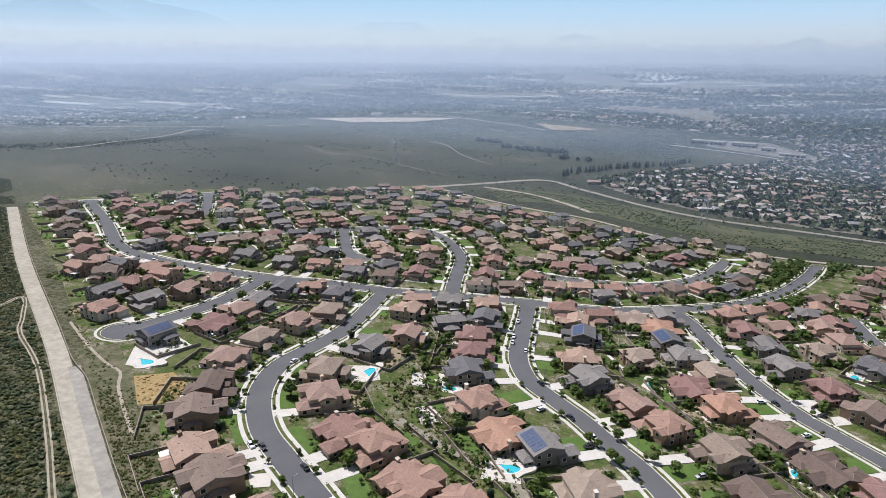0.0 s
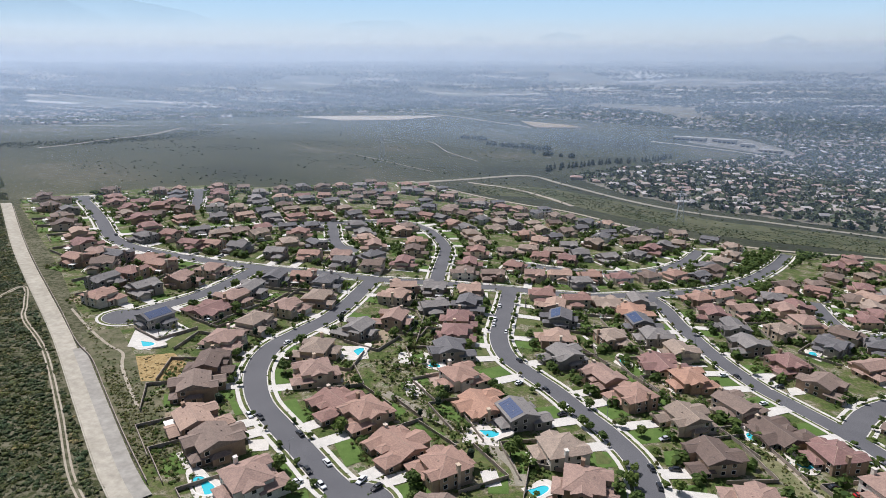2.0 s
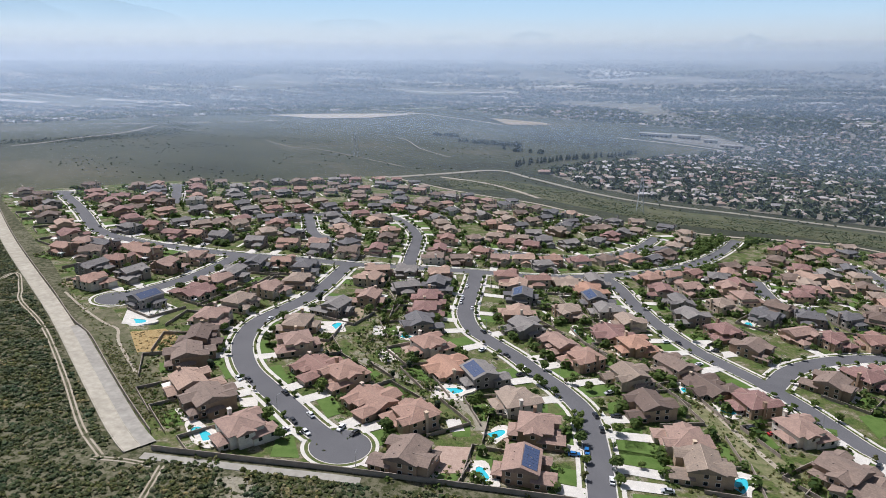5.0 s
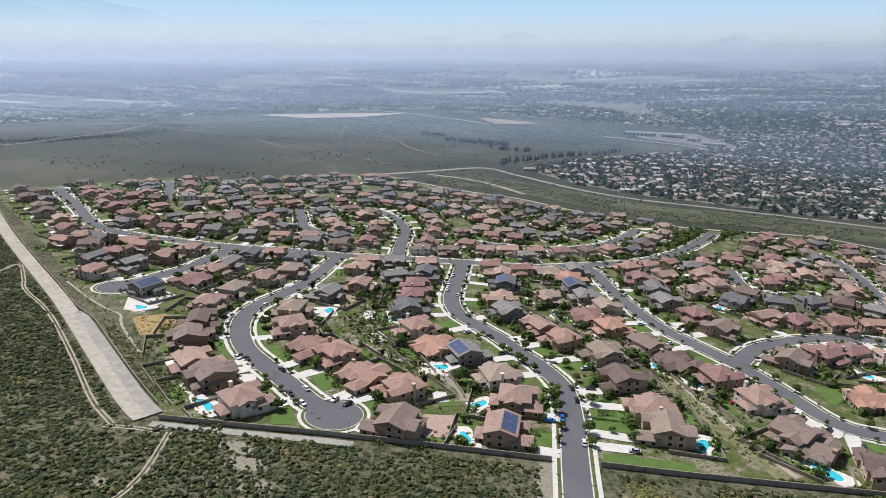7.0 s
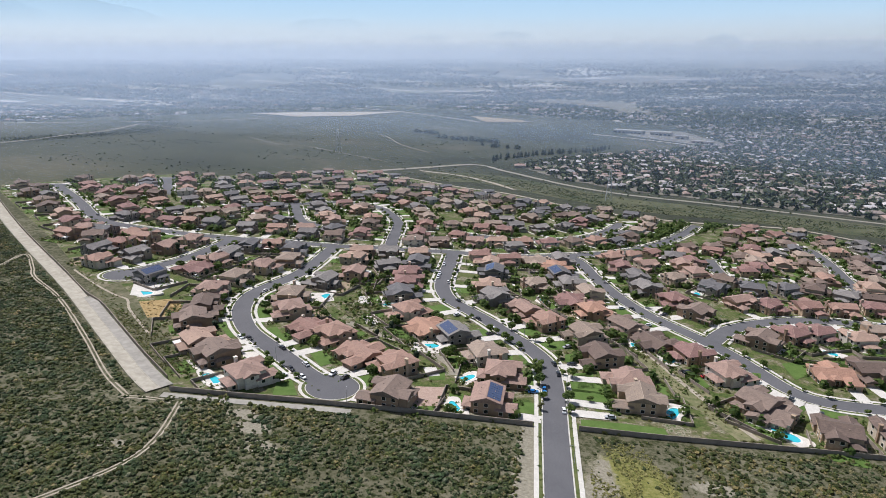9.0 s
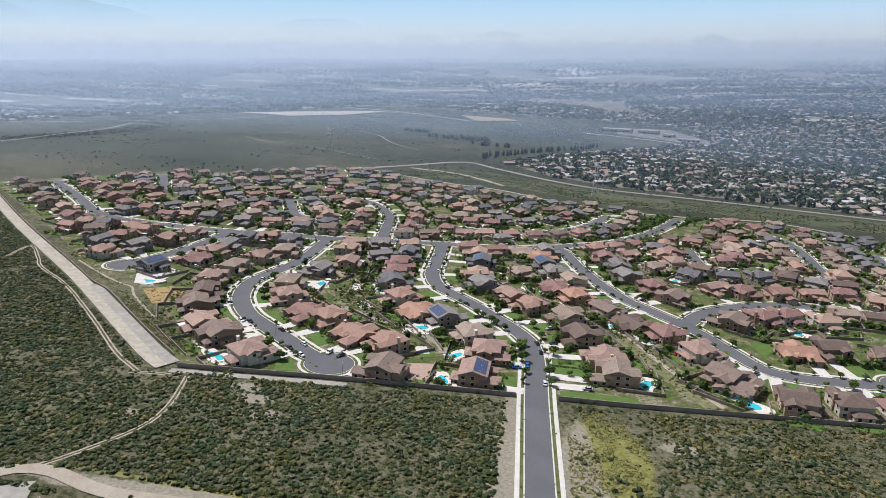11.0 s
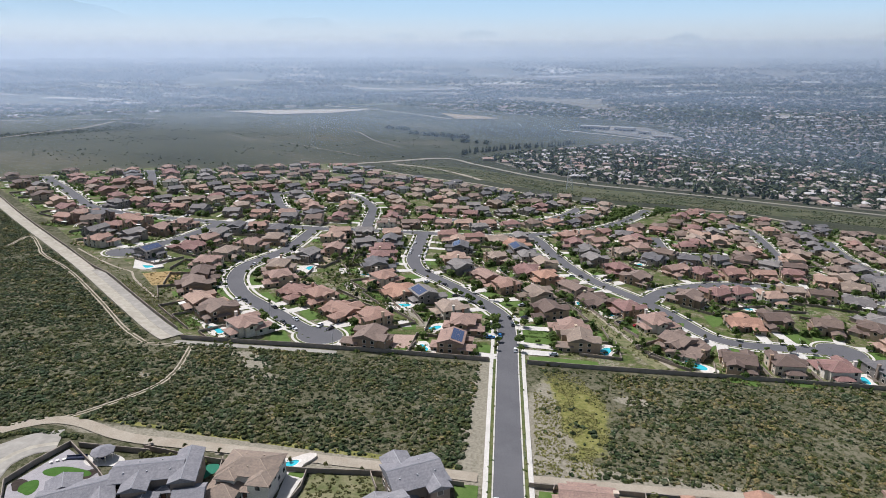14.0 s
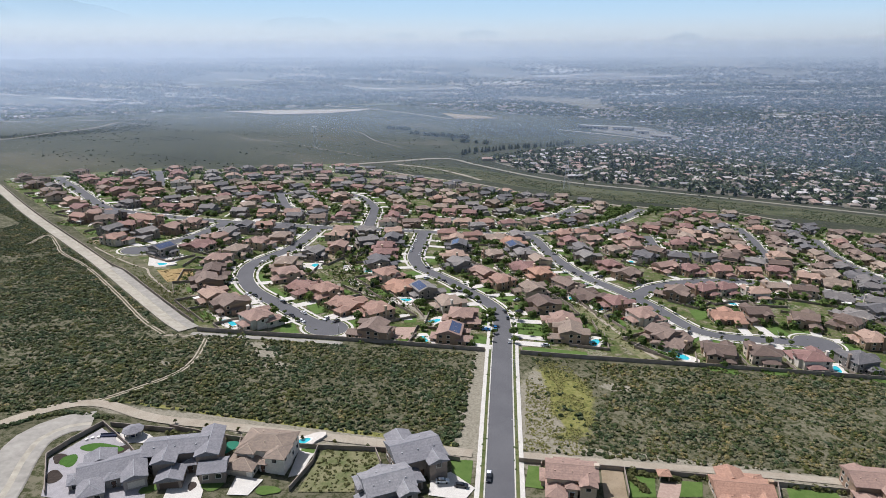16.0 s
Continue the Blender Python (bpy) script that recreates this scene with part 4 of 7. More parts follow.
FAR_HOUSES = {
    "far_west": [(-542.9, 338.3, "bd"), (-506.5, 308.2, "be"), (-466.7, 280.7, "bb"), (-443.1, 261.4, "bc"), (-415.1, 245.1, "rd"), (-387.8, 221.0, "rc"), (-522.0, 398.4, "bb"), (-491.2, 368.1, "rb"), (-447.7, 335.2, "ra"), (-412.4, 307.1, "rc"), (-386.4, 286.2, "re"), (-367.5, 258.4, "ge"), (-355.1, 271.5, "ra"), (-325.5, 256.3, "rd"), (-484.4, 427.0, "be"), (-434.1, 361.2, "re"), (-407.8, 361.3, "bf"), (-381.7, 326.6, "re")],
    "far_north": [(-421.5, 439.1, "rc"), (-452.6, 486.0, "rb"), (-397.2, 479.4, "ge"), (-380.7, 443.8, "gd"), (-388.0, 510.3, "ba"), (-364.6, 468.0, "rw"), (-378.0, 543.6, "ge"), (-337.1, 475.1, "ge"), (-309.7, 478.0, "gd"), (-356.6, 555.1, "bc"), (-343.0, 582.2, "re"), (-323.9, 597.3, "ge"), (-294.3, 510.2, "bw"), (-290.4, 545.1, "bf"), (-302.0, 614.7, "rb"), (-268.1, 552.2, "ra"), (-254.1, 492.6, "bf")],
    "far_mid": [(-389.3, 384.8, "gw"), (-360.4, 346.1, "gc"), (-372.2, 393.0, "te"), (-345.8, 364.6, "rd"), (-340.5, 390.4, "gc"), (-321.4, 370.2, "gd"), (-323.0, 412.3, "td"), (-303.7, 385.2, "re"), (-299.9, 424.2, "tb"), (-284.0, 404.5, "re"), (-281.9, 446.9, "te"), (-261.6, 425.1, "ga"), (-243.7, 384.6, "ge"), (-225.9, 355.0, "ga"), (-222.4, 409.6, "re")],
    "mid_north": [(-325.7, 295.8, "te"), (-311.0, 262.4, "rd"), (-290.7, 265.7, "gc"), (-300.3, 310.9, "tc"), (-258.9, 263.6, "ga"), (-264.6, 297.2, "te"), (-271.1, 328.1, "rc"), (-234.3, 271.3, "rd"), (-214.1, 282.3, "rc"), (-203.4, 323.0, "rd"), (-217.1, 340.4, "re"), (-192.4, 292.1, "ge")],
    "ridge": [(-262.5, 601.5, "ga"), (-247.8, 602.1, "gb"), (-227.4, 582.1, "ta"), (-206.2, 583.2, "rd"), (-180.0, 560.9, "bw"), (-161.6, 560.8, "ge"), (-135.6, 557.8, "re"), (-116.6, 558.5, "re"), (-95.4, 545.2, "gw"), (-75.9, 539.3, "td"), (-58.4, 539.7, "bf"), (-39.3, 524.1, "gc"), (-18.5, 530.4, "rw"), (5.8, 507.1, "gd"), (27.6, 511.0, "gb"), (52.5, 519.9, "tc"), (81.1, 507.8, "gd")],
    "upper": [(-232.4, 488.0, "rw"), (-216.1, 476.5, "gw"), (-197.2, 460.8, "rd"), (-208.7, 508.0, "ge"), (-183.6, 498.1, "bc"), (-181.3, 457.6, "gf"), (-164.0, 489.3, "bc"), (-165.3, 436.1, "ra"), (-150.2, 427.5, "gf"), (-143.4, 475.2, "gw"), (-125.2, 473.5, "te"), (-110.1, 470.3, "gd"), (-199.2, 384.0, "rf"), (-175.2, 352.8, "rb"), (-167.5, 323.9, "ba"), (-165.1, 286.2, "rd")],
    "upper_east": [(-140.0, 405.9, "te"), (-128.6, 379.4, "ta"), (-123.3, 344.0, "ra"), (-120.4, 306.1, "rd"), (-93.3, 430.8, "rb"), (-82.4, 459.9, "tf"), (-76.9, 409.1, "rc"), (-83.1, 374.9, "te"), (-61.8, 377.8, "td"), (-50.9, 404.4, "ga"), (-69.1, 297.8, "ra"), (-51.6, 310.0, "rf")],
    "lane": [(97.3, 487.6, "tb"), (90.7, 449.9, "te"), (76.7, 418.2, "tw"), (66.4, 381.0, "bf"), (35.8, 455.6, "ga"), (21.6, 433.0, "rf"), (7.6, 404.7, "ge"), (-17.2, 380.6, "gf"), (-29.0, 428.9, "tc"), (-21.7, 461.9, "gw"), (-40.1, 380.9, "gc"), (-30.2, 317.5, "ra"), (-8.2, 323.6, "rw"), (12.2, 337.2, "bb"), (33.0, 353.0, "re")],
    "north_east": [(115.0, 360.0, "ba"), (135.9, 359.0, "rd"), (176.9, 452.0, "rd"), (162.1, 409.3, "be"), (220.7, 464.4, "rc"), (176.6, 385.3, "re"), (100.5, 295.5, "rc"), (193.8, 374.4, "ga"), (162.0, 330.5, "tc")],
}
PLACED = []
for row, items in HOUSES.items():
    for x, y, code in items:
        forced = None
        if row == "south":
            forced = radians({-119.0: -56, -101.2: -72}.get(x, -90 if x < -60 else (-60 if x < 0 else -90)))
        ob, facing, flip = house(x, y, code, forced, False if row == "south" else None, 0.35, 2 if y < 150 else 1, {-119.0: 1.0, -101.2: 1.15, -75.4: 1.08, -23.9: 1.2, -30.1: 1.1}.get(x, 1.04))
        PLACED.append((x, y, facing, code, True, flip))

for row, items in FAR_HOUSES.items():
    for x, y, code in items:
        ob, facing, flip = house(x, y, code, None, None, 0.35, False)
        PLACED.append((x, y, facing, code, False, flip))

# the rest of the estate: lots in rows along the streets
rest = random.Random(11)
FILL = [(-150, 0), (128, 25), (400, 52), (415, 455), (326, 462), (257, 512), (148, 492), (70, 496), (7, 524), (-64, 572), (-117, 590), (-175, 612), (-233, 650),
        (-287, 686), (-340, 625), (-415, 515), (-475, 485), (-522, 408), (-555, 345), (-532, 318), (-364, 190), (-250, 95)]


WOODED = [(75, 330), (108, 352), (150, 420), (206, 520), (186, 560), (150, 535), (108, 480), (92, 420)]


def free_lot(x, y, gap=19.5):
    if inside(WOODED, x, y):
        return False
    if not inside(FILL, x, y):
        return False
    if near_street(x, y)[0] < 16:
        return False
    if any(math.hypot(x - c[0], y - c[1]) < r + 12 for _, c, r in TURNS):
        return False
    return all(math.hypot(x - p[0], y - p[1]) > gap for p in PLACED)


FAR_ROWS, WANTED = [], []


def add_house(x, y, facing=None):
    WANTED.append((x, y, facing))
    PLACED.append((x, y, 0, "rb", False, False))


for key in ("cross", "north_bend", "mid_lane", "ne_lane", "ne_lane_two", "stub", "north_stub", "east_branch", "east", "west_loop", "se_lane"):
    line = LINES[key]
    nr = normals_of(line)
    for side in (-1, 1):
        for k in range(0, len(line)):
            q = line[k] + nr[k] * side * 20
            if (q.y > 190 or q.x > 190) and free_lot(q.x, q.y, 20.5 if q.y > 300 else 19):
                add_house(q.x, q.y)
# back rows on lanes hidden behind roofs
for j in range(-14, 34):
    for i in range(46):
        x, y = -570 + i * 22.5, 150 + j * 18.5
        a = radians(28)
        q = Vector((x * math.cos(a) - (y - 300) * math.sin(a), x * math.sin(a) + (y - 300) * math.cos(a) + 330))
        x, y = q.x + rest.uniform(-2, 2), q.y + rest.uniform(-2, 2)
        if (y > 170 or x > 200 and y > 60) and free_lot(x, y, 23 if y > 300 else 21):
            add_house(x, y, radians(28 + (90 if j % 2 else -90)))
del PLACED[len(PLACED) - len(WANTED):]
for x, y, facing in sorted(WANTED, key=lambda q: math.hypot(q[0] + 10, q[1] + 200)):
    code = rest.choice("rrbbbgggttbrgt") + rest.choice("abcdefcdws")
    if facing is None:
        at = near_street(x, y)[1]
        facing = math.atan2(at[1] - y, at[0] - x)
    flip = False
    if len(PLACED) >= 300:
        FAR_ROWS.append((x, y, facing, code))
    else:
        ob, facing, flip = house(x, y, code, facing, None, 0.35, False)
    PLACED.append((x, y, facing, code, False, flip))

# ---- distance: haze, hills and sky behind everything ----
EYE = Vector((-15, -200))


def ring(name, radius, rows, material, label, n=96, ragged=None):
    """A ring of painted haze or sky round the place; rows of (height over the ground, weight)."""
    verts, faces, weights = [], [], []
    for k in range(n):
        a = 2 * math.pi * k / n
        x, y = EYE.x + radius * math.sin(a), EYE.y + radius * math.cos(a)
        x, y = max(-4790, min(4790, x)), max(-1190, min(4890, y)) if radius < 4600 else y
        for h, wgt in rows:
            z = h if radius > 4600 or h > 120 else gz(x, y) + h
            verts.append((x, y, z + (ragged(a) if ragged and wgt == 1 else 0)))
            weights.append(wgt)
    m = len(rows)
    for k in range(n):
        for i in range(m - 1):
            p, q = k * m + i, ((k + 1) % n) * m + i
            faces.append((p, q, q + 1, p + 1))
    ob = mesh_object(name, verts, faces, material)
    at = ob.data.attributes.new("weight", "FLOAT", "POINT")
    at.data.foreach_set("value", weights)
    return tagged(ob, label, kind="structure")


def haze_veil(name, amount):
    """Sheet that imitates haze: lets most light through and scatters a little pale blue."""
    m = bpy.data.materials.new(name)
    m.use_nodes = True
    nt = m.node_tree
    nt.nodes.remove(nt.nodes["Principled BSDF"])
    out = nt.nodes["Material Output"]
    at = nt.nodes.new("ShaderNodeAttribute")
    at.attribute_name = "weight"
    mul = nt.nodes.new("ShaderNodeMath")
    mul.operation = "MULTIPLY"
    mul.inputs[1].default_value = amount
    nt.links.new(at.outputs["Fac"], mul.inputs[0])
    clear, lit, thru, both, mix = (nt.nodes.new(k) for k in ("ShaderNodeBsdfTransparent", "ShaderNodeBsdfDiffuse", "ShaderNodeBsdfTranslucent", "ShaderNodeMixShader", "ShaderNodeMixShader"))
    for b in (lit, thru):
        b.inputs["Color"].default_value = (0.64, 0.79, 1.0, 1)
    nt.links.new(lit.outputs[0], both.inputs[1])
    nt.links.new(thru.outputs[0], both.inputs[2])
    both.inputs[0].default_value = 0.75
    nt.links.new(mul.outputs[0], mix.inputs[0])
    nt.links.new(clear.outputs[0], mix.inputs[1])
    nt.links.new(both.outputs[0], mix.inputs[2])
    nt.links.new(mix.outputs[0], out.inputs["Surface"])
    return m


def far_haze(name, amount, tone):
    """Far haze painted as an even glow on a see-through sheet."""
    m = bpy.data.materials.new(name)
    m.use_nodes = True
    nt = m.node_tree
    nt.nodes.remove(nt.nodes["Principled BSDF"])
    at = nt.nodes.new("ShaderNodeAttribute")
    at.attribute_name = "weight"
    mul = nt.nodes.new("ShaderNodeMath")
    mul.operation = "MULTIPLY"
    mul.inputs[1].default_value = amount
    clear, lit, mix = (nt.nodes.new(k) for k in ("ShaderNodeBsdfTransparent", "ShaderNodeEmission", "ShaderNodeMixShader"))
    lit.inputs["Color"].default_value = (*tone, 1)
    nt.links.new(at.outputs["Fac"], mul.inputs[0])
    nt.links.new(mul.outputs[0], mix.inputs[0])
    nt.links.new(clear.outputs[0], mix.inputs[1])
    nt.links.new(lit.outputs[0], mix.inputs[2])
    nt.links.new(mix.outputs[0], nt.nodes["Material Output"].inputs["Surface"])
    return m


# added see-through rings stand in for the nearer haze
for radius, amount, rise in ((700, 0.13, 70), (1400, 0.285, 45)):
    veil = ring("backdrop_haze", radius, [(-2, 0.0), (rise, 1.0), (145, 1.0), (215, 0.0)], haze_veil("thin_haze", amount), "thin pale blue haze over the plain")
    veil.visible_shadow = False
# farther rings glow in the haze colour, lighter with distance
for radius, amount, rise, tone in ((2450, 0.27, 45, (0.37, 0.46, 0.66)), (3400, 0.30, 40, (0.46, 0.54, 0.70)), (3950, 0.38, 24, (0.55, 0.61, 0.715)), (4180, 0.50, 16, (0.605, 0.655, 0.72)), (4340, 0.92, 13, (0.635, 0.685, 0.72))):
    veil = ring("backdrop_haze", radius, [(-2, 0.0), (rise, 1.0), (150, 1.0), (236, 0.0)], far_haze("far_haze", amount, tone), "pale blue haze over the far plain")
    veil.visible_shadow = False

glow = bpy.data.materials.new("hazy_sky")
glow.use_nodes = True
nt = glow.node_tree
nt.nodes.remove(nt.nodes["Principled BSDF"])
em = nt.nodes.new("ShaderNodeEmission")
tc = nt.nodes.new("ShaderNodeTexCoord")
sep = nt.nodes.new("ShaderNodeSeparateXYZ")
nt.links.new(tc.outputs["Object"], sep.inputs[0])
mp = nt.nodes.new("ShaderNodeMapRange")
mp.inputs["From Min"].default_value = -260
mp.inputs["From Max"].default_value = 700
nt.links.new(sep.outputs["Z"], mp.inputs["Value"])
nz = nt.nodes.new("ShaderNodeTexNoise")
nz.inputs["Scale"].default_value = 0.0011
nz.inputs["Detail"].default_value = 4
st = nt.nodes.new("ShaderNodeMapping")
st.inputs["Scale"].default_value = (1, 1, 9)
nt.links.new(tc.outputs["Object"], st.inputs[0])
nt.links.new(st.outputs[0], nz.inputs["Vector"])
jig = nt.nodes.new("ShaderNodeMath")
jig.operation = "MULTIPLY_ADD"
jig.inputs[1].default_value = 0.03
nt.links.new(nz.outputs["Fac"], jig.inputs[0])
nt.links.new(mp.outputs[0], jig.inputs[2])
sky_ramp = ramp(glow, jig.outputs[0], [(0.05, (0.50, 0.57, 0.66)), (0.36, (0.54, 0.61, 0.68)), (0.46, (0.635, 0.685, 0.72)), (0.515, (0.69, 0.735, 0.755)), (0.59, (0.64, 0.72, 0.785)), (0.71, (0.52, 0.69, 0.84)), (0.83, (0.45, 0.66, 0.86)), (1.0, (0.38, 0.60, 0.85))])
nt.links.new(sky_ramp, em.inputs["Color"])
nt.links.new(em.outputs[0], nt.nodes["Material Output"].inputs["Surface"])
ring("backdrop_sky", 4690, [(-320, 0), (900, 0)], glow, "pale hazy sky over the far plain")

# faint hills that glow: the haze over them is put into their colour
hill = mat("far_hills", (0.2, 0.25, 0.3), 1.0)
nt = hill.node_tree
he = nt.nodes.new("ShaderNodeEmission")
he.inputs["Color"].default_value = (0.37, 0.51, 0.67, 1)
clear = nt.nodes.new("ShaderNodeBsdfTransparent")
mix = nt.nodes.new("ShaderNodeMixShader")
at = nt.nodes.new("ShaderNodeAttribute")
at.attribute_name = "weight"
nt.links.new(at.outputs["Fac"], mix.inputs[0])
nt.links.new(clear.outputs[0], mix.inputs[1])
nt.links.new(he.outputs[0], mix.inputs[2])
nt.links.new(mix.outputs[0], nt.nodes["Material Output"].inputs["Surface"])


def far_hill(az, half, height, base, strength):
    """A ridge with painted haze: its glow fades to see-through at the foot."""
    n = 40
    verts, faces, weights = [], [], []
    for k in range(n + 1):
        u = k / n * 2 - 1
        a = radians(az + half * u)
        x, y = EYE.x + 4640 * math.sin(a), EYE.y + 4640 * math.cos(a)
        top = base + height * (max(0, 1 - abs(u) ** 2.0)) * (0.8 + 0.35 * noise.noise(Vector((u * 3.1 + az, az, 0)))) + 5 * noise.noise(Vector((u * 11, az, 3)))
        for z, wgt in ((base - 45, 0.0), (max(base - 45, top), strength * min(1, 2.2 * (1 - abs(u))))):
            verts.append((x, y, z))
            weights.append(wgt)
    for k in range(n):
        faces.append((2 * k, 2 * k + 2, 2 * k + 3, 2 * k + 1))
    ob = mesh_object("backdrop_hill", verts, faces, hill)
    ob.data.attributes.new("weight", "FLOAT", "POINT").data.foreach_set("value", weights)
    ob.visible_shadow = False
    return tagged(ob, "faint blue hill ridge fading into haze", kind="structure")


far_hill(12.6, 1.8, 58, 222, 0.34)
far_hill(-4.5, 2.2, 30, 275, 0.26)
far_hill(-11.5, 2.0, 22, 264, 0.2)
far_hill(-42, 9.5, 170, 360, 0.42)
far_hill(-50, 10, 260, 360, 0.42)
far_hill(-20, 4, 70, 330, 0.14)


# ---- clouds of small leaves, joined: scrub, far woods ----
def leaf_cloud(name, spots, leaves, material, label, seed, flat=0.75, size=0.42, kind="stuff"):
    """spots: x, y, z, radius, height. Each becomes a clump of tilted leaf faces over an uneven dome."""
    rng = np.random.default_rng(seed)
    s = np.asarray(spots, float)
    n = len(s)
    th = rng.uniform(0, 2 * np.pi, (n, leaves))
    ph = np.arccos(rng.uniform(-0.15, 1, (n, leaves)))
    rr = rng.uniform(0.55, 1.08, (n, leaves))
    cx = s[:, 0, None] + s[:, 3, None] * rr * np.sin(ph) * np.cos(th)
    cy = s[:, 1, None] + s[:, 3, None] * rr * np.sin(ph) * np.sin(th)
    cz = s[:, 2, None] + s[:, 4, None] * rr * np.cos(ph)
    c = np.stack([cx, cy, cz], -1).reshape(-1, 3)
    r = np.repeat(s[:, 3], leaves) * size * rng.uniform(0.7, 1.35, n * leaves)
    nrm = np.stack([np.sin(ph) * np.cos(th), np.sin(ph) * np.sin(th), np.cos(ph) * flat + 0.3], -1).reshape(-1, 3) + rng.normal(0, 0.38, (n * leaves, 3))
    nrm /= np.linalg.norm(nrm, axis=1, keepdims=True)
    side = np.cross(nrm, rng.normal(0, 1, (n * leaves, 3)))
    side /= np.linalg.norm(side, axis=1, keepdims=True)
    up = np.cross(nrm, side)
    quad = np.stack([c + (side * a + up * b) * r[:, None] for a, b in ((-1, -0.6), (0.7, -1), (1, 0.7), (-0.6, 1))], 1).reshape(-1, 3)
    me = bpy.data.meshes.new(name)
    k = len(c)
    me.vertices.add(4 * k)
    me.vertices.foreach_set("co", quad.ravel())
    me.loops.add(4 * k)
    me.loops.foreach_set("vertex_index", np.arange(4 * k))
    me.polygons.add(k)
    me.polygons.foreach_set("loop_start", np.arange(k) * 4)
    me.polygons.foreach_set("loop_total", np.full(k, 4))
    me.update(calc_edges=True)
    me.materials.append(material)
    ob = new(name, me)
    return tagged(ob, label, kind=kind)


def small_houses(name, spots, material, wall_material, label):
    """Far low houses: walls and a hipped roof, joined. spots: x, y, turn, length, width, eave."""
    verts, faces, slots = [], [], []
    for x, y, a, ln, wd, h in spots:
        c, s = math.cos(a), math.sin(a)
        z = gz(x, y)
        b = len(verts)
        for hx, hy, hz in ((-1, -1, -1), (1, -1, -1), (1, 1, -1), (-1, 1, -1), (-1, -1, h), (1, -1, h), (1, 1, h), (-1, 1, h)):
            px, py = hx * ln / 2 * (1.06 if hz > 0 else 1), hy * wd / 2 * (1.08 if hz > 0 else 1)
            verts.append((x + px * c - py * s, y + px * s + py * c, z + hz))
        for hx in (-0.5, 0.5):
            verts.append((x + hx * ln * 0.5 * c, y + hx * ln * 0.5 * s, z + h + wd * 0.2))
        faces += [(b, b + 1, b + 5, b + 4), (b + 1, b + 2, b + 6, b + 5), (b + 2, b + 3, b + 7, b + 6), (b + 3, b, b + 4, b + 7),
                  (b + 4, b + 5, b + 9, b + 8), (b + 6, b + 7, b + 8, b + 9), (b + 5, b + 6, b + 9), (b + 7, b + 4, b + 8)]
        slots += [1] * 4 + [0] * 4
    ob = mesh_object(name, verts, faces, [material, wall_material])
    ob.data.polygons.foreach_set("material_index", slots)
    return tagged(ob, label, kind="stuff")


def island_tones(name, tones, rough=0.85):
    m = mat(name, tones[0], rough)
    geo = m.node_tree.nodes.new("ShaderNodeNewGeometry")
    tone = ramp(m, geo.outputs["Random Per Island"], [(k / len(tones), c) for k, c in enumerate(tones)], True)
    v = coords(m)
    paint(m, blend(m, 1.0, tone, ramp(m, noise_of(m, v, 0.4, 4), [(0.3, (0.82,) * 3), (0.7, (1.12,) * 3)]), "MULTIPLY"))
    return m


far_roof = island_tones("far_roofs", [(0.34, 0.25, 0.205), (0.29, 0.24, 0.205), (0.39, 0.335, 0.29), (0.27, 0.255, 0.245), (0.43, 0.39, 0.355), (0.33, 0.235, 0.195), (0.50, 0.475, 0.45)])
far_wall = island_tones("far_walls", [(0.33, 0.28, 0.22), (0.40, 0.36, 0.30), (0.27, 0.23, 0.18)])
SHOP_LOT = [(190, 1760), (252, 1890), (379, 1890), (464, 1728), (430, 1590), (310, 1680)]
TOWN = [(-70, 905), (0, 800), (86, 735), (184, 715), (330, 690), (420, 672), (600, 636), (1500, 700), (3300, 4200), (-200, 4500), (-700, 2500), (-560, 2230), (-330, 2120), (-60, 2060), (345, 1990), (470, 1880), (395, 1680), (250, 1420), (60, 1180), (-40, 1010)]
TOWN_WEST = [(-830, 2090), (-1000, 1750), (-1230, 1480), (-1290, 1120), (-1500, 1000), (-2700, 1500), (-3700, 2300), (-2900, 3700), (-700, 4500), (-420, 2900), (-600, 2250)]
rng = random.Random(21)
homes, woods = [], []
for poly, seed in ((TOWN, 1), (TOWN_WEST, 2)):
    xs, ys = [p[0] for p in poly], [p[1] for p in poly]
    y = min(ys)
    row = 0
    while y < max(ys):
        gap = 24 if y < 2000 else (28 if y < 3000 else 40)
        x = min(xs)
        while x < max(xs):
            if -1.32 * (y + 230) < x < 0.66 * (y + 420) and inside(poly, x, y) and not inside(SHOP_LOT, x, y):
                open_land = noise.noise(Vector((x, y, 5)) * 0.0022)
                grove = noise.noise(Vector((x * 0.6, y * 1.6, 15)) * 0.0042)
                if open_land < (0.42 if y < 2700 else 0.26) or y < 1150:
                    turn = 0.35 * noise.noise(Vector((x, y, 9)) * 0.002)
                    if row % 5 != 4 and rng.random() < (0.68 if grove < 0.05 else 0.25 if y > 1150 else 0.6):
                        homes.append((x + rng.uniform(-4, 4), y + rng.uniform(-6, 6), turn + (math.pi / 2 if rng.random() < 0.35 else 0), rng.uniform(13, 21), rng.uniform(10, 13), rng.uniform(2.8, 5.2)))
                    for _ in range((5 if y < 2000 else 3 if y < 3000 else 2) + (3 if grove > 0.05 and y > 1150 else 0)):
                        woods.append((x + rng.uniform(-12, 12), y + rng.uniform(-11, 11), 0, rng.uniform(2.4, 5.8) * (1 if y < 2000 else 1.5 if y < 3000 else 2.1), rng.uniform(3.5, 9)))
            x += gap * rng.choice((0.9, 1.0, 1.05, 1.1, 1.5))
        y += gap * (0.95 if row % 5 != 4 else 0.75)
        row += 1
small_houses("far_houses", homes, far_roof, far_wall, "many small far houses with tile roofs among trees")
woods = [(x, y, gz(x, y) + 1.2, r, h) for x, y, _, r, h in woods]
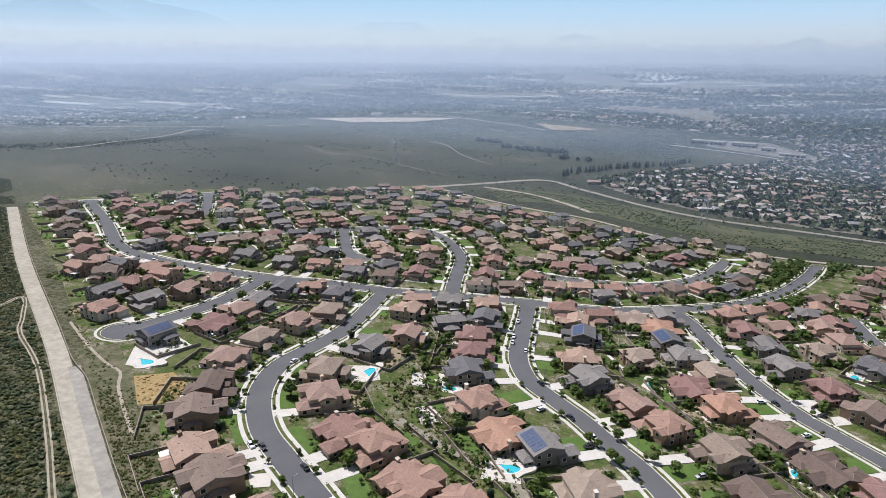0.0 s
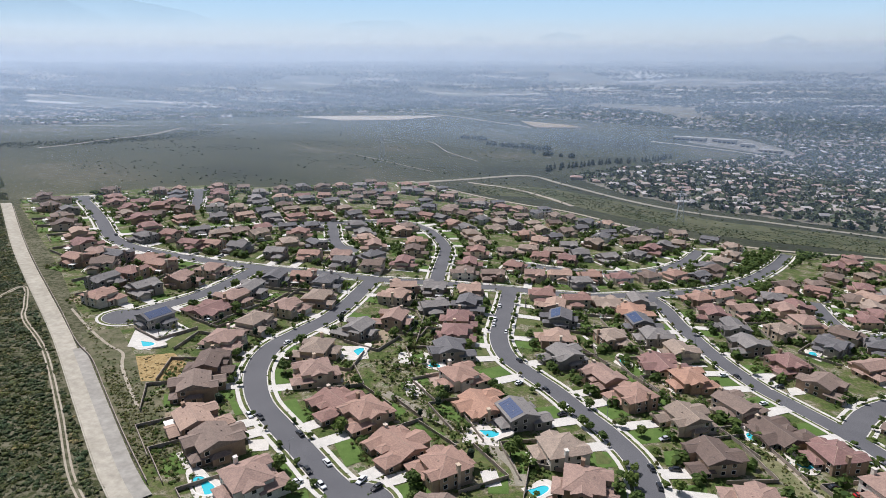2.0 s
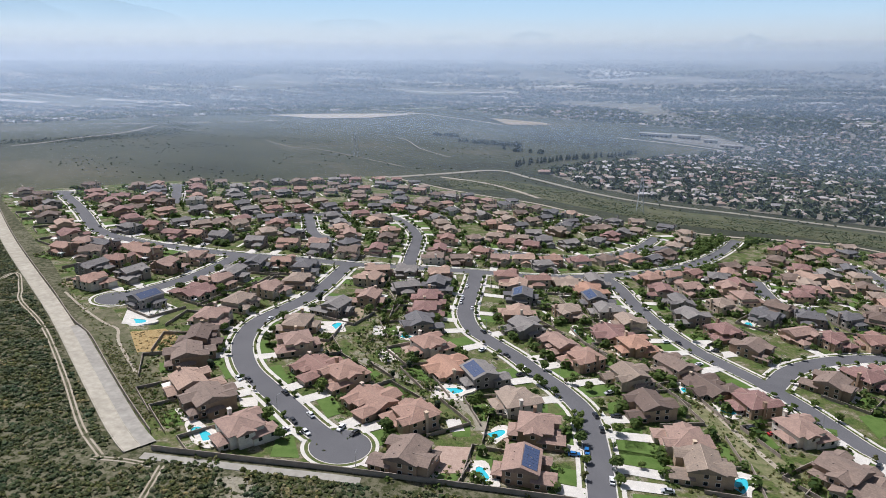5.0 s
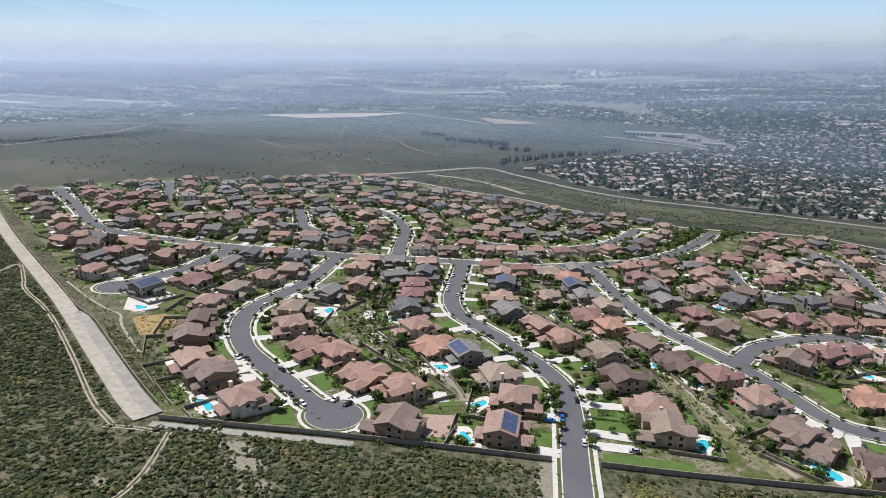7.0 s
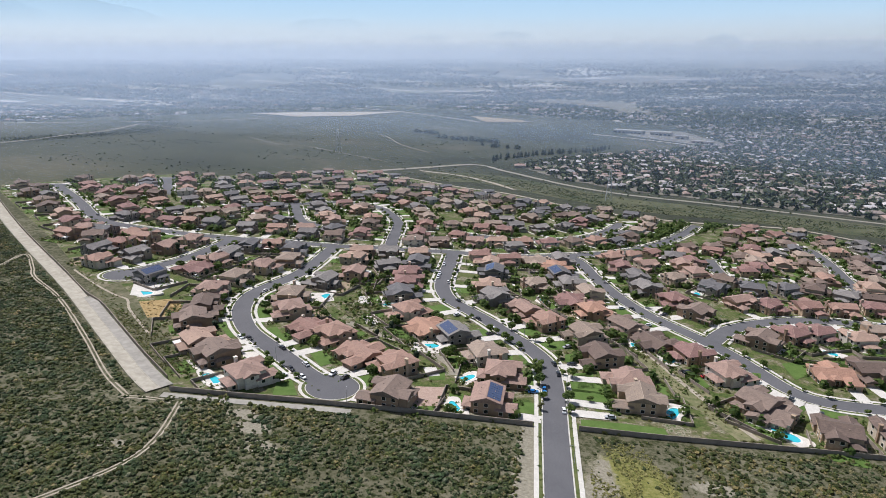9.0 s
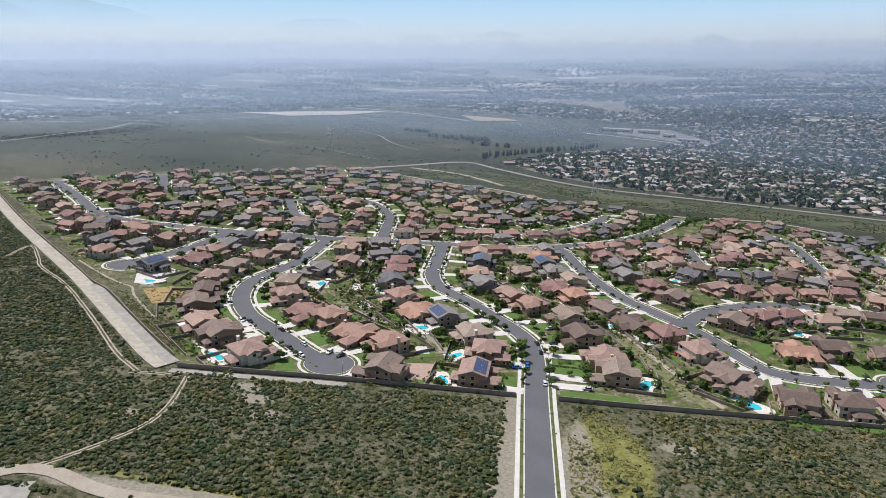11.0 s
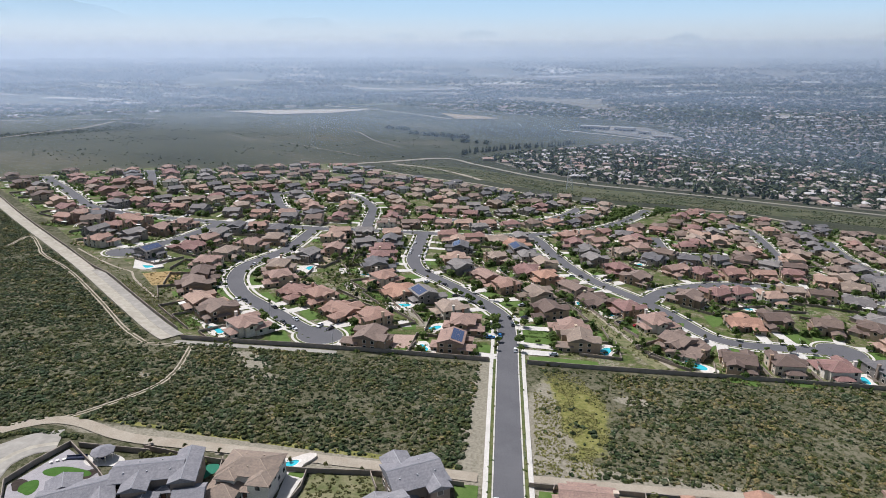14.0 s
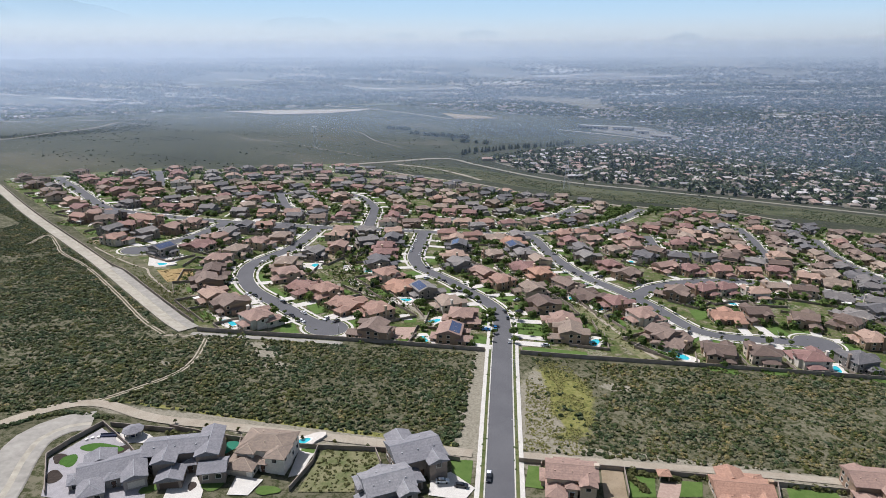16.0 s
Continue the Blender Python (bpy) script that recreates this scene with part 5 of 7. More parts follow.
leaf_cloud("far_woods", woods, 5, M["far_leaf"], "dark trees scattered through the far suburb", 3, size=0.62)

# paved and bare ground of the far town, freeway and farm strips
def grid_sheet(name, poly, h, material, label, cuts=3):
    """Ground cells inside an outline, laid over the ground sheet."""
    verts, faces = [], []
    for j in range(len(gy) - 1):
        for i in range(nx - 1):
            if not inside(poly, (gx[i] + gx[i + 1]) / 2, (gy[j] + gy[j + 1]) / 2) and not any(inside(poly, a, b) for a in gx[i:i + 2] for b in gy[j:j + 2]):
                continue
            z00, z10, z01, z11 = (gverts[q][2] for q in (j * nx + i, j * nx + i + 1, (j + 1) * nx + i, (j + 1) * nx + i + 1))
            for b in range(cuts):
                for a in range(cuts):
                    quad = []
                    for u, w in ((a, b), (a + 1, b), (a + 1, b + 1), (a, b + 1)):
                        u, w = u / cuts, w / cuts
                        quad.append((gx[i] + (gx[i + 1] - gx[i]) * u, gy[j] + (gy[j + 1] - gy[j]) * w,
                                     (z00 * (1 - u) + z10 * u) * (1 - w) + (z01 * (1 - u) + z11 * u) * w + h))
                    if inside(poly, sum(q[0] for q in quad) / 4, sum(q[1] for q in quad) / 4):
                        faces.append(tuple(range(len(verts), len(verts) + 4)))
                        verts += quad
    return tagged(mesh_object(name, verts, faces, material), label, kind="structure")


town_soil = speckled("town_soil", (0.13, 0.12, 0.085), (0.25, 0.225, 0.18), 0.02, 0.95, 0.11, 0.1)
grid_sheet("ground_town", TOWN, 0.6, town_soil, "paved and planted ground of the far suburb", 4)
west_soil = speckled("west_town_soil", (0.07, 0.072, 0.05), (0.145, 0.135, 0.10), 0.02, 0.95, 0.11, 0.1)
grid_sheet("ground_town_west", TOWN_WEST, 0.6, west_soil, "paved and planted ground of the far western suburb", 2)


def sheet(name, pts, h, material, label):
    bm = bmesh.new()
    bm.faces.new([bm.verts.new((x, y, 0)) for x, y in pts])
    bmesh.ops.triangulate(bm, faces=bm.faces)
    for _ in range(3 if len(pts) > 6 else 2):
        bmesh.ops.subdivide_edges(bm, edges=bm.edges, cuts=1, use_grid_fill=True)
    for q in bm.verts:
        q.co.z = gz(q.co.x, q.co.y) + h
    return tagged(part(name, bm, material), label, kind="structure")


sheet("ground_lot", [(-960, 1640), (-840, 1790), (-560, 1990), (-640, 1700), (-760, 1560)], 3.0, M["track"], "pale bare graded lot in the open field")
sheet("ground_shop_lot", SHOP_LOT, 1.6, speckled("shop_paving", (0.15, 0.14, 0.12), (0.27, 0.245, 0.21), 0.02, 0.9, 0.1, 0.1), "pale paved lot round low shops")
sheet("ground_cleared", [(148, 2091), (238, 2089), (302, 2044), (179, 2015)], 3.0, M["track"], "pale cleared lot among far trees")
sheet("ground_tan_field", [(-3200, 2581), (-3040, 2739), (-2624, 2530), (-2693, 2428)], 5.0, M["track"], "tan bare field far across the plain")
sheet("ground_oval", [(-308, 1966), (-140, 1935), (-102, 1900), (-235, 1811)], 3.0, M["dirt"], "tan graded oval beside the far road")
sheet("ground_bright_yard", [(-1, 3780), (94, 3803), (389, 3632), (119, 3531)], 6.0, M["concrete"], "bright yards of far warehouses")
for pts, w, name in (([(-1857, 3561), (-1479, 3535), (-1158, 3415), (-818, 3236), (-468, 3108), (-179, 2956), (73, 2774), (368, 2402), (623, 2275)], 12, "freeway"),
                     ([(-730, 3256), (-354, 3105), (-24, 2932), (316, 2877), (768, 2866), (1070, 2761)], 11, "bypass"),
                     ([(-1008, 2329), (-767, 2111), (-640, 2044), (-409, 1897), (-250, 1798)], 6, "arterial"),
                     ([(93, 1702), (264, 1644), (407, 1550), (560, 1440)], 8, "shop_road"),
                     ([(-1509, 2973), (-1193, 3041), (-818, 2877), (-564, 2846), (-222, 2820)], 12, "avenue"),
                     ([(-389, 2549), (-215, 2430), (-19, 2280)], 7, "farm_road"),
                     ([(-1700, 3700), (-300, 3800), (900, 3600), (2300, 3800)], 16, "highway"),
                     ([(-1450, 1000), (-1150, 1130), (-930, 1300), (-800, 1480)], 3, "wash"),
                     ([(-640, 1290), (-430, 1250), (-330, 1080), (-250, 985)], 1.0, "trail"),
                     ([(-890, 664), (-894, 737), (-915, 830), (-925, 965), (-984, 1151)], 2.0, "dry_wash"),
                     ([(-984, 1151), (-860, 1100), (-790, 1075)], 1.2, "dry_fork"),
                     ([(-624, 990), (-560, 935), (-522, 914), (-476, 922), (-357, 848), (-284, 801)], 0.8, "field_trail")):
    ribbon("road_" + name, smooth_line(pts, 40), [[(-w, 2.5), (w, 2.5)]], M["track"], label="pale far road across the plain")
# pale fields, yards and roofs of the far plain
vs, fs = [], []
for _ in range(240):
    r, a = rng.uniform(2350, 4500), radians(rng.uniform(-54, 30))
    x, y = EYE.x + r * math.sin(a), EYE.y + r * math.cos(a)
    ln, wd, t = rng.uniform(60, 330), rng.uniform(14, 50) * (r / 2600), rng.uniform(-0.25, 0.15)
    if inside(TOWN, x, y) and r < 2900:
        ln, wd = ln * 0.5, wd * 0.6
    b = len(vs)
    n = 6
    for k in range(n + 1):
        for s_ in (-1, 1):
            px, py = ln * (k / n * 2 - 1) / 2, s_ * wd / 2
            qx, qy = x + px * math.cos(t) - py * math.sin(t), y + px * math.sin(t) + py * math.cos(t)
            vs.append((qx, qy, gz(qx, qy) + 5.5))
    fs += [(b + 2 * k, b + 2 * k + 1, b + 2 * k + 3, b + 2 * k + 2) for k in range(n)]
tagged(mesh_object("far_fields", vs, fs, island_tones("field_tones", [(0.42, 0.38, 0.31), (0.16, 0.17, 0.10), (0.30, 0.25, 0.18), (0.46, 0.43, 0.38), (0.11, 0.12, 0.07), (0.36, 0.31, 0.24)])),
       "patchwork of pale fields and yards far across the plain", kind="stuff")
# green strip of the flood channel between estate and suburb
strip_mat = speckled("channel_green", (0.05, 0.064, 0.026), (0.12, 0.118, 0.062), 0.035, 0.95, 0.25, 0.5)
strip = smooth_line([(-190, 690), (-100, 715), (20, 640), (105, 600), (200, 600), (300, 585), (420, 560), (600, 520)], 12)
ribbon("ground_strip", strip, [[(-50, 0.25), (0, 0.3), (42, 0.25)]], strip_mat, label="green grassy flood channel beside the estate")
ribbon("road_strip_path", smooth_line([(-290, 700), (-230, 668), (-175, 636), (-117, 612), (-64, 598), (8, 548), (70, 520), (148, 515), (258, 535), (330, 490)], 10), [[(-3, 0.4), (3, 0.4)]], M["track"],
       label="pale gravel path behind the last houses")
ribbon("ground_strip_path", smooth_line([(-215, 745), (-150, 730), (-100, 690), (-60, 640)], 10), [[(-4, 0.5), (4, 0.5)]], M["track"], label="pale dirt track down into the flood channel")
strip_bush = []
for k in range(5200):
    p = strip[int(rng.random() * (len(strip) - 1))]
    x, y = p.x + rng.gauss(0, 12), p.y + rng.uniform(-44, 38)
    if noise.noise(Vector((x, y, 4)) * 0.02) > -0.35:
        r = rng.uniform(0.3, 0.9)
        strip_bush.append((x, y, gz(x, y) + 0.3, r, r * 0.8))
leaf_cloud("strip_brush", strip_bush, 8, M["scrub_green"], "low green brush along the flood channel", 31, size=0.6)
# rows of conifers at the edge of the suburb, clumps in the field
cone = []
for a, b, n in (((-122, 960), (-62, 1081), 16), ((-62, 1081), (18, 1204), 18), ((18, 1204), (125, 1352), 18), ((-60, 905), (330, 1050), 26), ((10, 810), (90, 745), 8), ((250, 700), (420, 680), 8)):
    for k in range(n):
        u = (k + rng.uniform(-0.4, 0.4)) / n
        x, y = a[0] + (b[0] - a[0]) * u + rng.uniform(-8, 8), a[1] + (b[1] - a[1]) * u + rng.uniform(-10, 10)
        for lv in range(4):
            cone.append((x, y, gz(x, y) + 1.5 + lv * 2.6, 3.0 - 0.62 * lv, 3.0))
for a, b, n in (((-372, 1385), (-310, 1400), 12), ((-290, 1290), (-145, 1300), 44), ((-180, 1205), (-80, 1200), 10)):
    for k in range(n):
        u = rng.random()
        x, y = a[0] + (b[0] - a[0]) * u, a[1] + (b[1] - a[1]) * u + rng.uniform(-14, 14)
        cone.append((x, y, gz(x, y) + 1.5, rng.uniform(4, 6), rng.uniform(6, 9)))
leaf_cloud("far_conifers", cone, 26, M["conifer"], "dark conifers in rows and clumps at the edge of the field", 4, size=0.4)
# large low sheds beside the arterial road
for x, y, ln, wd, h in ((205, 1812, 90, 30, 8), (300, 1812, 60, 34, 9), (352, 1762, 34, 26, 8), (395, 1690, 60, 24, 6)):
    bm = bmesh.new()
    box(bm, -ln / 2, -wd / 2, -3, ln / 2, wd / 2, h)
    box(bm, -ln / 2 + 1, -wd / 2 + 1, h, ln / 2 - 1, wd / 2 - 1, h + 0.6)
    root = new("warehouse", None)
    root.matrix_basis = pose(x, y, gz(x, y) + 1.4, 0, 0, -20)
    part("wall", bm, M["stucco_grey"], root)
    bm = bmesh.new()
    box(bm, -ln / 2 + 0.6, -wd / 2 + 0.6, h + 0.6, ln / 2 - 0.6, wd / 2 - 0.6, h + 1.0)
    part("roof", bm, M["apron"], root)
    for k in range(int(ln / 12)):
        bm = bmesh.new()
        box(bm, -ln / 2 + 4 + 12 * k, -wd / 2 - 0.2, 0, -ln / 2 + 12 + 12 * k, -wd / 2 + 0.1, 4.5)
        part("shop_front", bm, M["window"], root)
    tagged(root, "long low grey shop building beside the far road", "warehouse", "far sheds")

# ---- scrub close by ----
rng = random.Random(5)
DRY = [(14, -78), (14, 5), (34, 8), (46, -30), (40, -60), (34, -78)]
BARE = [(-118, -14, 6), (-112, -22, 5), (-123, -8, 5), (75, -10, 6), (-100, -30, 4), (-150, -40, 6), (40, -4, 4), (22, -66, 6)]
bush, brush = [], []
CH = np.array([(p.x, p.y) for p in CHAN])
TRACKS = np.array([(p.x, p.y) for pts in ([(13, -81.5), (49.8, -78.7), (90.8, -74.6), (143, -71), (240, -66)], [(13, -79.7), (49.8, -76.9), (90.8, -72.8), (143, -69.2), (240, -64.2)], [(-180, -112), (-172.6, -97), (-162, -86.5)], [(-147, -12), (-140, -38), (-141.4, -55.5), (-153, -77.4), (-160, -92)],
                                          [(-349.6, 112), (-356, 139), (-330, 116), (-314, 100), (-275, 74), (-226, 33), (-190, 1), (-170, -13)]) for p in smooth_line(pts, 2)])


def scrub_at(x, y):
    if x > -152:
        if y > -9.5 + 0.106 * (x + 154) or y < (-81 + 0.07 * (x - 10) if x > 10 else -81.5):
            return False
    else:
        d = np.hypot(CH[:, 0] - x, CH[:, 1] - y)
        k = int(np.argmin(d))
        a, b = CH[max(0, k - 1)], CH[min(len(CH) - 1, k + 1)]
        if (b[0] - a[0]) * (y - a[1]) - (b[1] - a[1]) * (x - a[0]) < 0 or d[k] < 8.5 or y < -83 + (x + 160) * 0.9:
            return False
    if -15 < x - 4 < 12:
        return False
    return np.hypot(TRACKS[:, 0] - x, TRACKS[:, 1] - y).min() > 1.7


tries = 0
while tries < 172000:
    tries += 1
    x, y = rng.uniform(-400, 210), rng.uniform(-110, 170)
    dens = noise.noise(Vector((x, y, 0)) * 0.035) + 0.6 * noise.noise(Vector((x, y, 7)) * 0.11)
    keep = 1.0 if dens > -0.22 else (0.6 if dens > -0.45 else 0.25)
    if x > 45 and y < 30:
        keep *= 0.72
    if rng.random() > keep or inside(DRY, x, y) and rng.random() < 0.93 or any(math.hypot(x - a, y - b) < r * rng.uniform(0.2, 1.1) for a, b, r in BARE) or not scrub_at(x, y):
        continue
    r = (0.28 + 1.0 * rng.random() ** 2.2) * (1.0 + 0.25 * dens)
    (bush if rng.random() < (0.9 if x < -150 else 0.8 if x < 45 else 0.55) else brush).append((x, y, gz(x, y) + 0.02, r, r * rng.uniform(0.6, 1.0)))
for _ in range(46000):
    x, y = rng.uniform(-720, -330), rng.uniform(60, 420)
    if scrub_at(x, y) and -y * 1.7 - 60 < x + 60 and noise.noise(Vector((x, y, 0)) * 0.03) > -0.35:
        r = rng.uniform(0.4, 1.5)
        bush.append((x, y, gz(x, y) + 0.02, r, r * 0.8))
for k in range(190):
    # hedge of scrub between the track and the basin
    u = rng.random() * 3
    a, b = [((-177, -109), (-168, -97)), ((-168, -97), (-159, -91)), ((-159, -91), (-143, -92))][int(u)]
    x, y = a[0] + (b[0] - a[0]) * (u % 1) + rng.uniform(-1, 1), a[1] + (b[1] - a[1]) * (u % 1) - 1.5 + rng.uniform(-1.2, 1.2)
    r = rng.uniform(0.4, 1.1)
    bush.append((x, y, gz(x, y) + 0.02, r, r * 0.9))


def bush_domes(name, spots, material, label, seed):
    """Low rounded bushes, joined: an uneven dome each."""
    r_ = np.random.default_rng(seed)
    sp = np.asarray(spots, float)
    n = len(sp)
    rings = [(1.0, -0.1, 5), (0.72, 0.72, 5)]
    cols, faces = [], []
    for q, z, m in rings:
        a = np.arange(m) * 2 * np.pi / m + r_.uniform(0, 6.28, (n, 1))
        k = r_.uniform(0.72, 1.28, (n, m))
        cols.append(np.stack([sp[:, 0, None] + sp[:, 3, None] * q * k * np.cos(a), sp[:, 1, None] + sp[:, 3, None] * q * k * np.sin(a),
                              sp[:, 2, None] + sp[:, 4, None] * z * r_.uniform(0.75, 1.2, (n, m))], -1))
    v_ = np.concatenate(cols, 1)
    per = v_.shape[1]
    one = []
    for g in (0,):
        for k in range(5):
            m = (k + 1) % 5
            one.append((g + k, g + m, g + 5 + m, g + 5 + k))
    quads = (np.array(one)[None] + (np.arange(n) * per)[:, None, None]).reshape(-1, 4)
    caps = (np.arange(5, 10)[None] + (np.arange(n) * per)[:, None])
    me = bpy.data.meshes.new(name)
    me.vertices.add(n * per)
    me.vertices.foreach_set("co", v_.reshape(-1))
    loops = np.concatenate([quads.reshape(-1), caps.reshape(-1)])
    me.loops.add(len(loops))
    me.loops.foreach_set("vertex_index", loops)
    nq, nc = len(quads), n
    me.polygons.add(nq + nc)
    me.polygons.foreach_set("loop_start", np.concatenate([np.arange(nq) * 4, nq * 4 + np.arange(nc) * 5]))
    me.polygons.foreach_set("loop_total", np.concatenate([np.full(nq, 4), np.full(nc, 5)]))
    me.polygons.foreach_set("use_smooth", np.ones(nq + nc, bool))
    me.update(calc_edges=True)
    me.materials.append(material)
    return tagged(new(name, me), label, kind="stuff")


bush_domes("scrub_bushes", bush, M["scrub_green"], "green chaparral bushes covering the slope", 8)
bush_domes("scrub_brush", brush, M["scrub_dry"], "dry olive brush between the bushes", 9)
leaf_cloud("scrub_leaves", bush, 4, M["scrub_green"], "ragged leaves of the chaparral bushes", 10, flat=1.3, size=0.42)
mounds = []
for k in range(150):
    x, y = rng.uniform(-232, -201), rng.uniform(63, 93)
    if inside([(-231, 83), (-219, 92), (-205, 84), (-202, 71), (-213, 64)], x, y):
        r = rng.uniform(0.4, 1.0)
        mounds.append((x, y, gz(x, y) + 0.15, r, r * 0.7))
bush_domes("earth_mounds", mounds, M["ochre"], "ochre earth heaps laid out over a yard", 19)
field = []
for _ in range(9000):
    x, y = rng.uniform(-1500, 300), rng.uniform(420, 1900)
    if x < -0.9 * (y + 250) or inside(EDGE, x, y) or inside(TOWN, x, y):
        continue
    if noise.noise(Vector((x, y, 2)) * 0.008) < 0.02:
        continue
    r = rng.uniform(0.6, 1.9)
    field.append((x, y, gz(x, y), r, r * 0.8))
for k in range(1700):
    u = rng.random() * 4
    a, b = [((-1010, 640), (-930, 770)), ((-930, 770), (-895, 920)), ((-895, 920), (-888, 1130)), ((-888, 1130), (-1250, 1480))][int(u)]
    x, y = a[0] + (b[0] - a[0]) * (u % 1) + rng.gauss(0, 26), a[1] + (b[1] - a[1]) * (u % 1) + rng.gauss(0, 16)
    r = rng.uniform(0.8, 2.2)
    field.append((x, y, gz(x, y), r, r * 0.8))
leaf_cloud("field_brush", field, 5, M["scrub_green"], "scattered brush over the open field", 12, size=0.6)
# farther rows of the estate: the same plans, joined by roof colour
groups = {}
for k, (x, y, f, code) in enumerate(FAR_ROWS):
    groups.setdefault((code[0], k % 3), []).append((x, y, f + rng.uniform(-0.2, 0.2), code[1], rng.random() < 0.5))
for (c, _), items in groups.items():
    roofs, walls = bmesh.new(), bmesh.new()
    for x, y, f, plan, flip in items:
        m = pose(x, y, gz(x, y) + 0.3, 0, 0, math.degrees(f) + 90) @ Matrix.Scale(0.92, 4)
        n0, n1 = len(roofs.verts), len(walls.verts)
        for x0, y0, x1, y1, h, st in PLANS[plan]["blocks"]:
            a, b = sorted(((-x0, -x1) if flip else (x0, x1)))
            roof_mesh(roofs, (a, y0, b, y1, h, st))
            box(walls, a, y0, -2, b, y1, h)
            gable_wall(walls, a, y0, b, y1, h, st)
            if h > 4.5:
                n2 = len(walls.faces)
                for u in (0.25, 0.7):
                    for yy in (y0, y1):
                        box(walls, a + (b - a) * u - 0.8, yy - 0.06, 3.6, a + (b - a) * u + 0.8, yy + 0.06, 5.0)
                    for xx in (a, b):
                        box(walls, xx - 0.06, y0 + (y1 - y0) * u - 0.8, 3.6, xx + 0.06, y0 + (y1 - y0) * u + 0.8, 5.0)
                walls.faces.ensure_lookup_table()
                for fc in walls.faces[n2:]:
                    fc.material_index = 1
        for bmx, n in ((roofs, n0), (walls, n1)):
            bmx.verts.ensure_lookup_table()
            for q in bmx.verts[n:]:
                q.co = m @ q.co
    ob = part("far_estate_houses", roofs, [M["roof_" + c], M["ridge_" + c]])
    tagged(ob, f"{ROOF_WORDS[c]} tile roofs of the farther estate houses", kind="stuff")
    ob = part("far_estate_walls", walls, [M["stucco_grey"] if c == "g" else M["stucco"], M["window"]])
    tagged(ob, "stucco walls of the farther estate houses", kind="stuff")

# ---- lots: drives, lawns, patios, walls ----
def plate(name, pts, h, material, label, kind="structure"):
    return tagged(mesh_object(name, [(x, y, gz(x, y) + h) for x, y in pts], [tuple(range(len(pts)))], material), label, kind=kind)


lot = random.Random(3)
shrubs, shrubs_b = [], []


def local(x, y, f):
    """Places of a lot: u along the street, v towards it."""
    fx, fy = math.cos(f), math.sin(f)
    return lambda u, v: (x + fx * v - fy * u * -1 * -1, y + fy * v + fx * u)


def clear_of(x, y, own, gap):
    return all(math.hypot(x - p[0], y - p[1]) > gap for p in PLACED if p is not own)


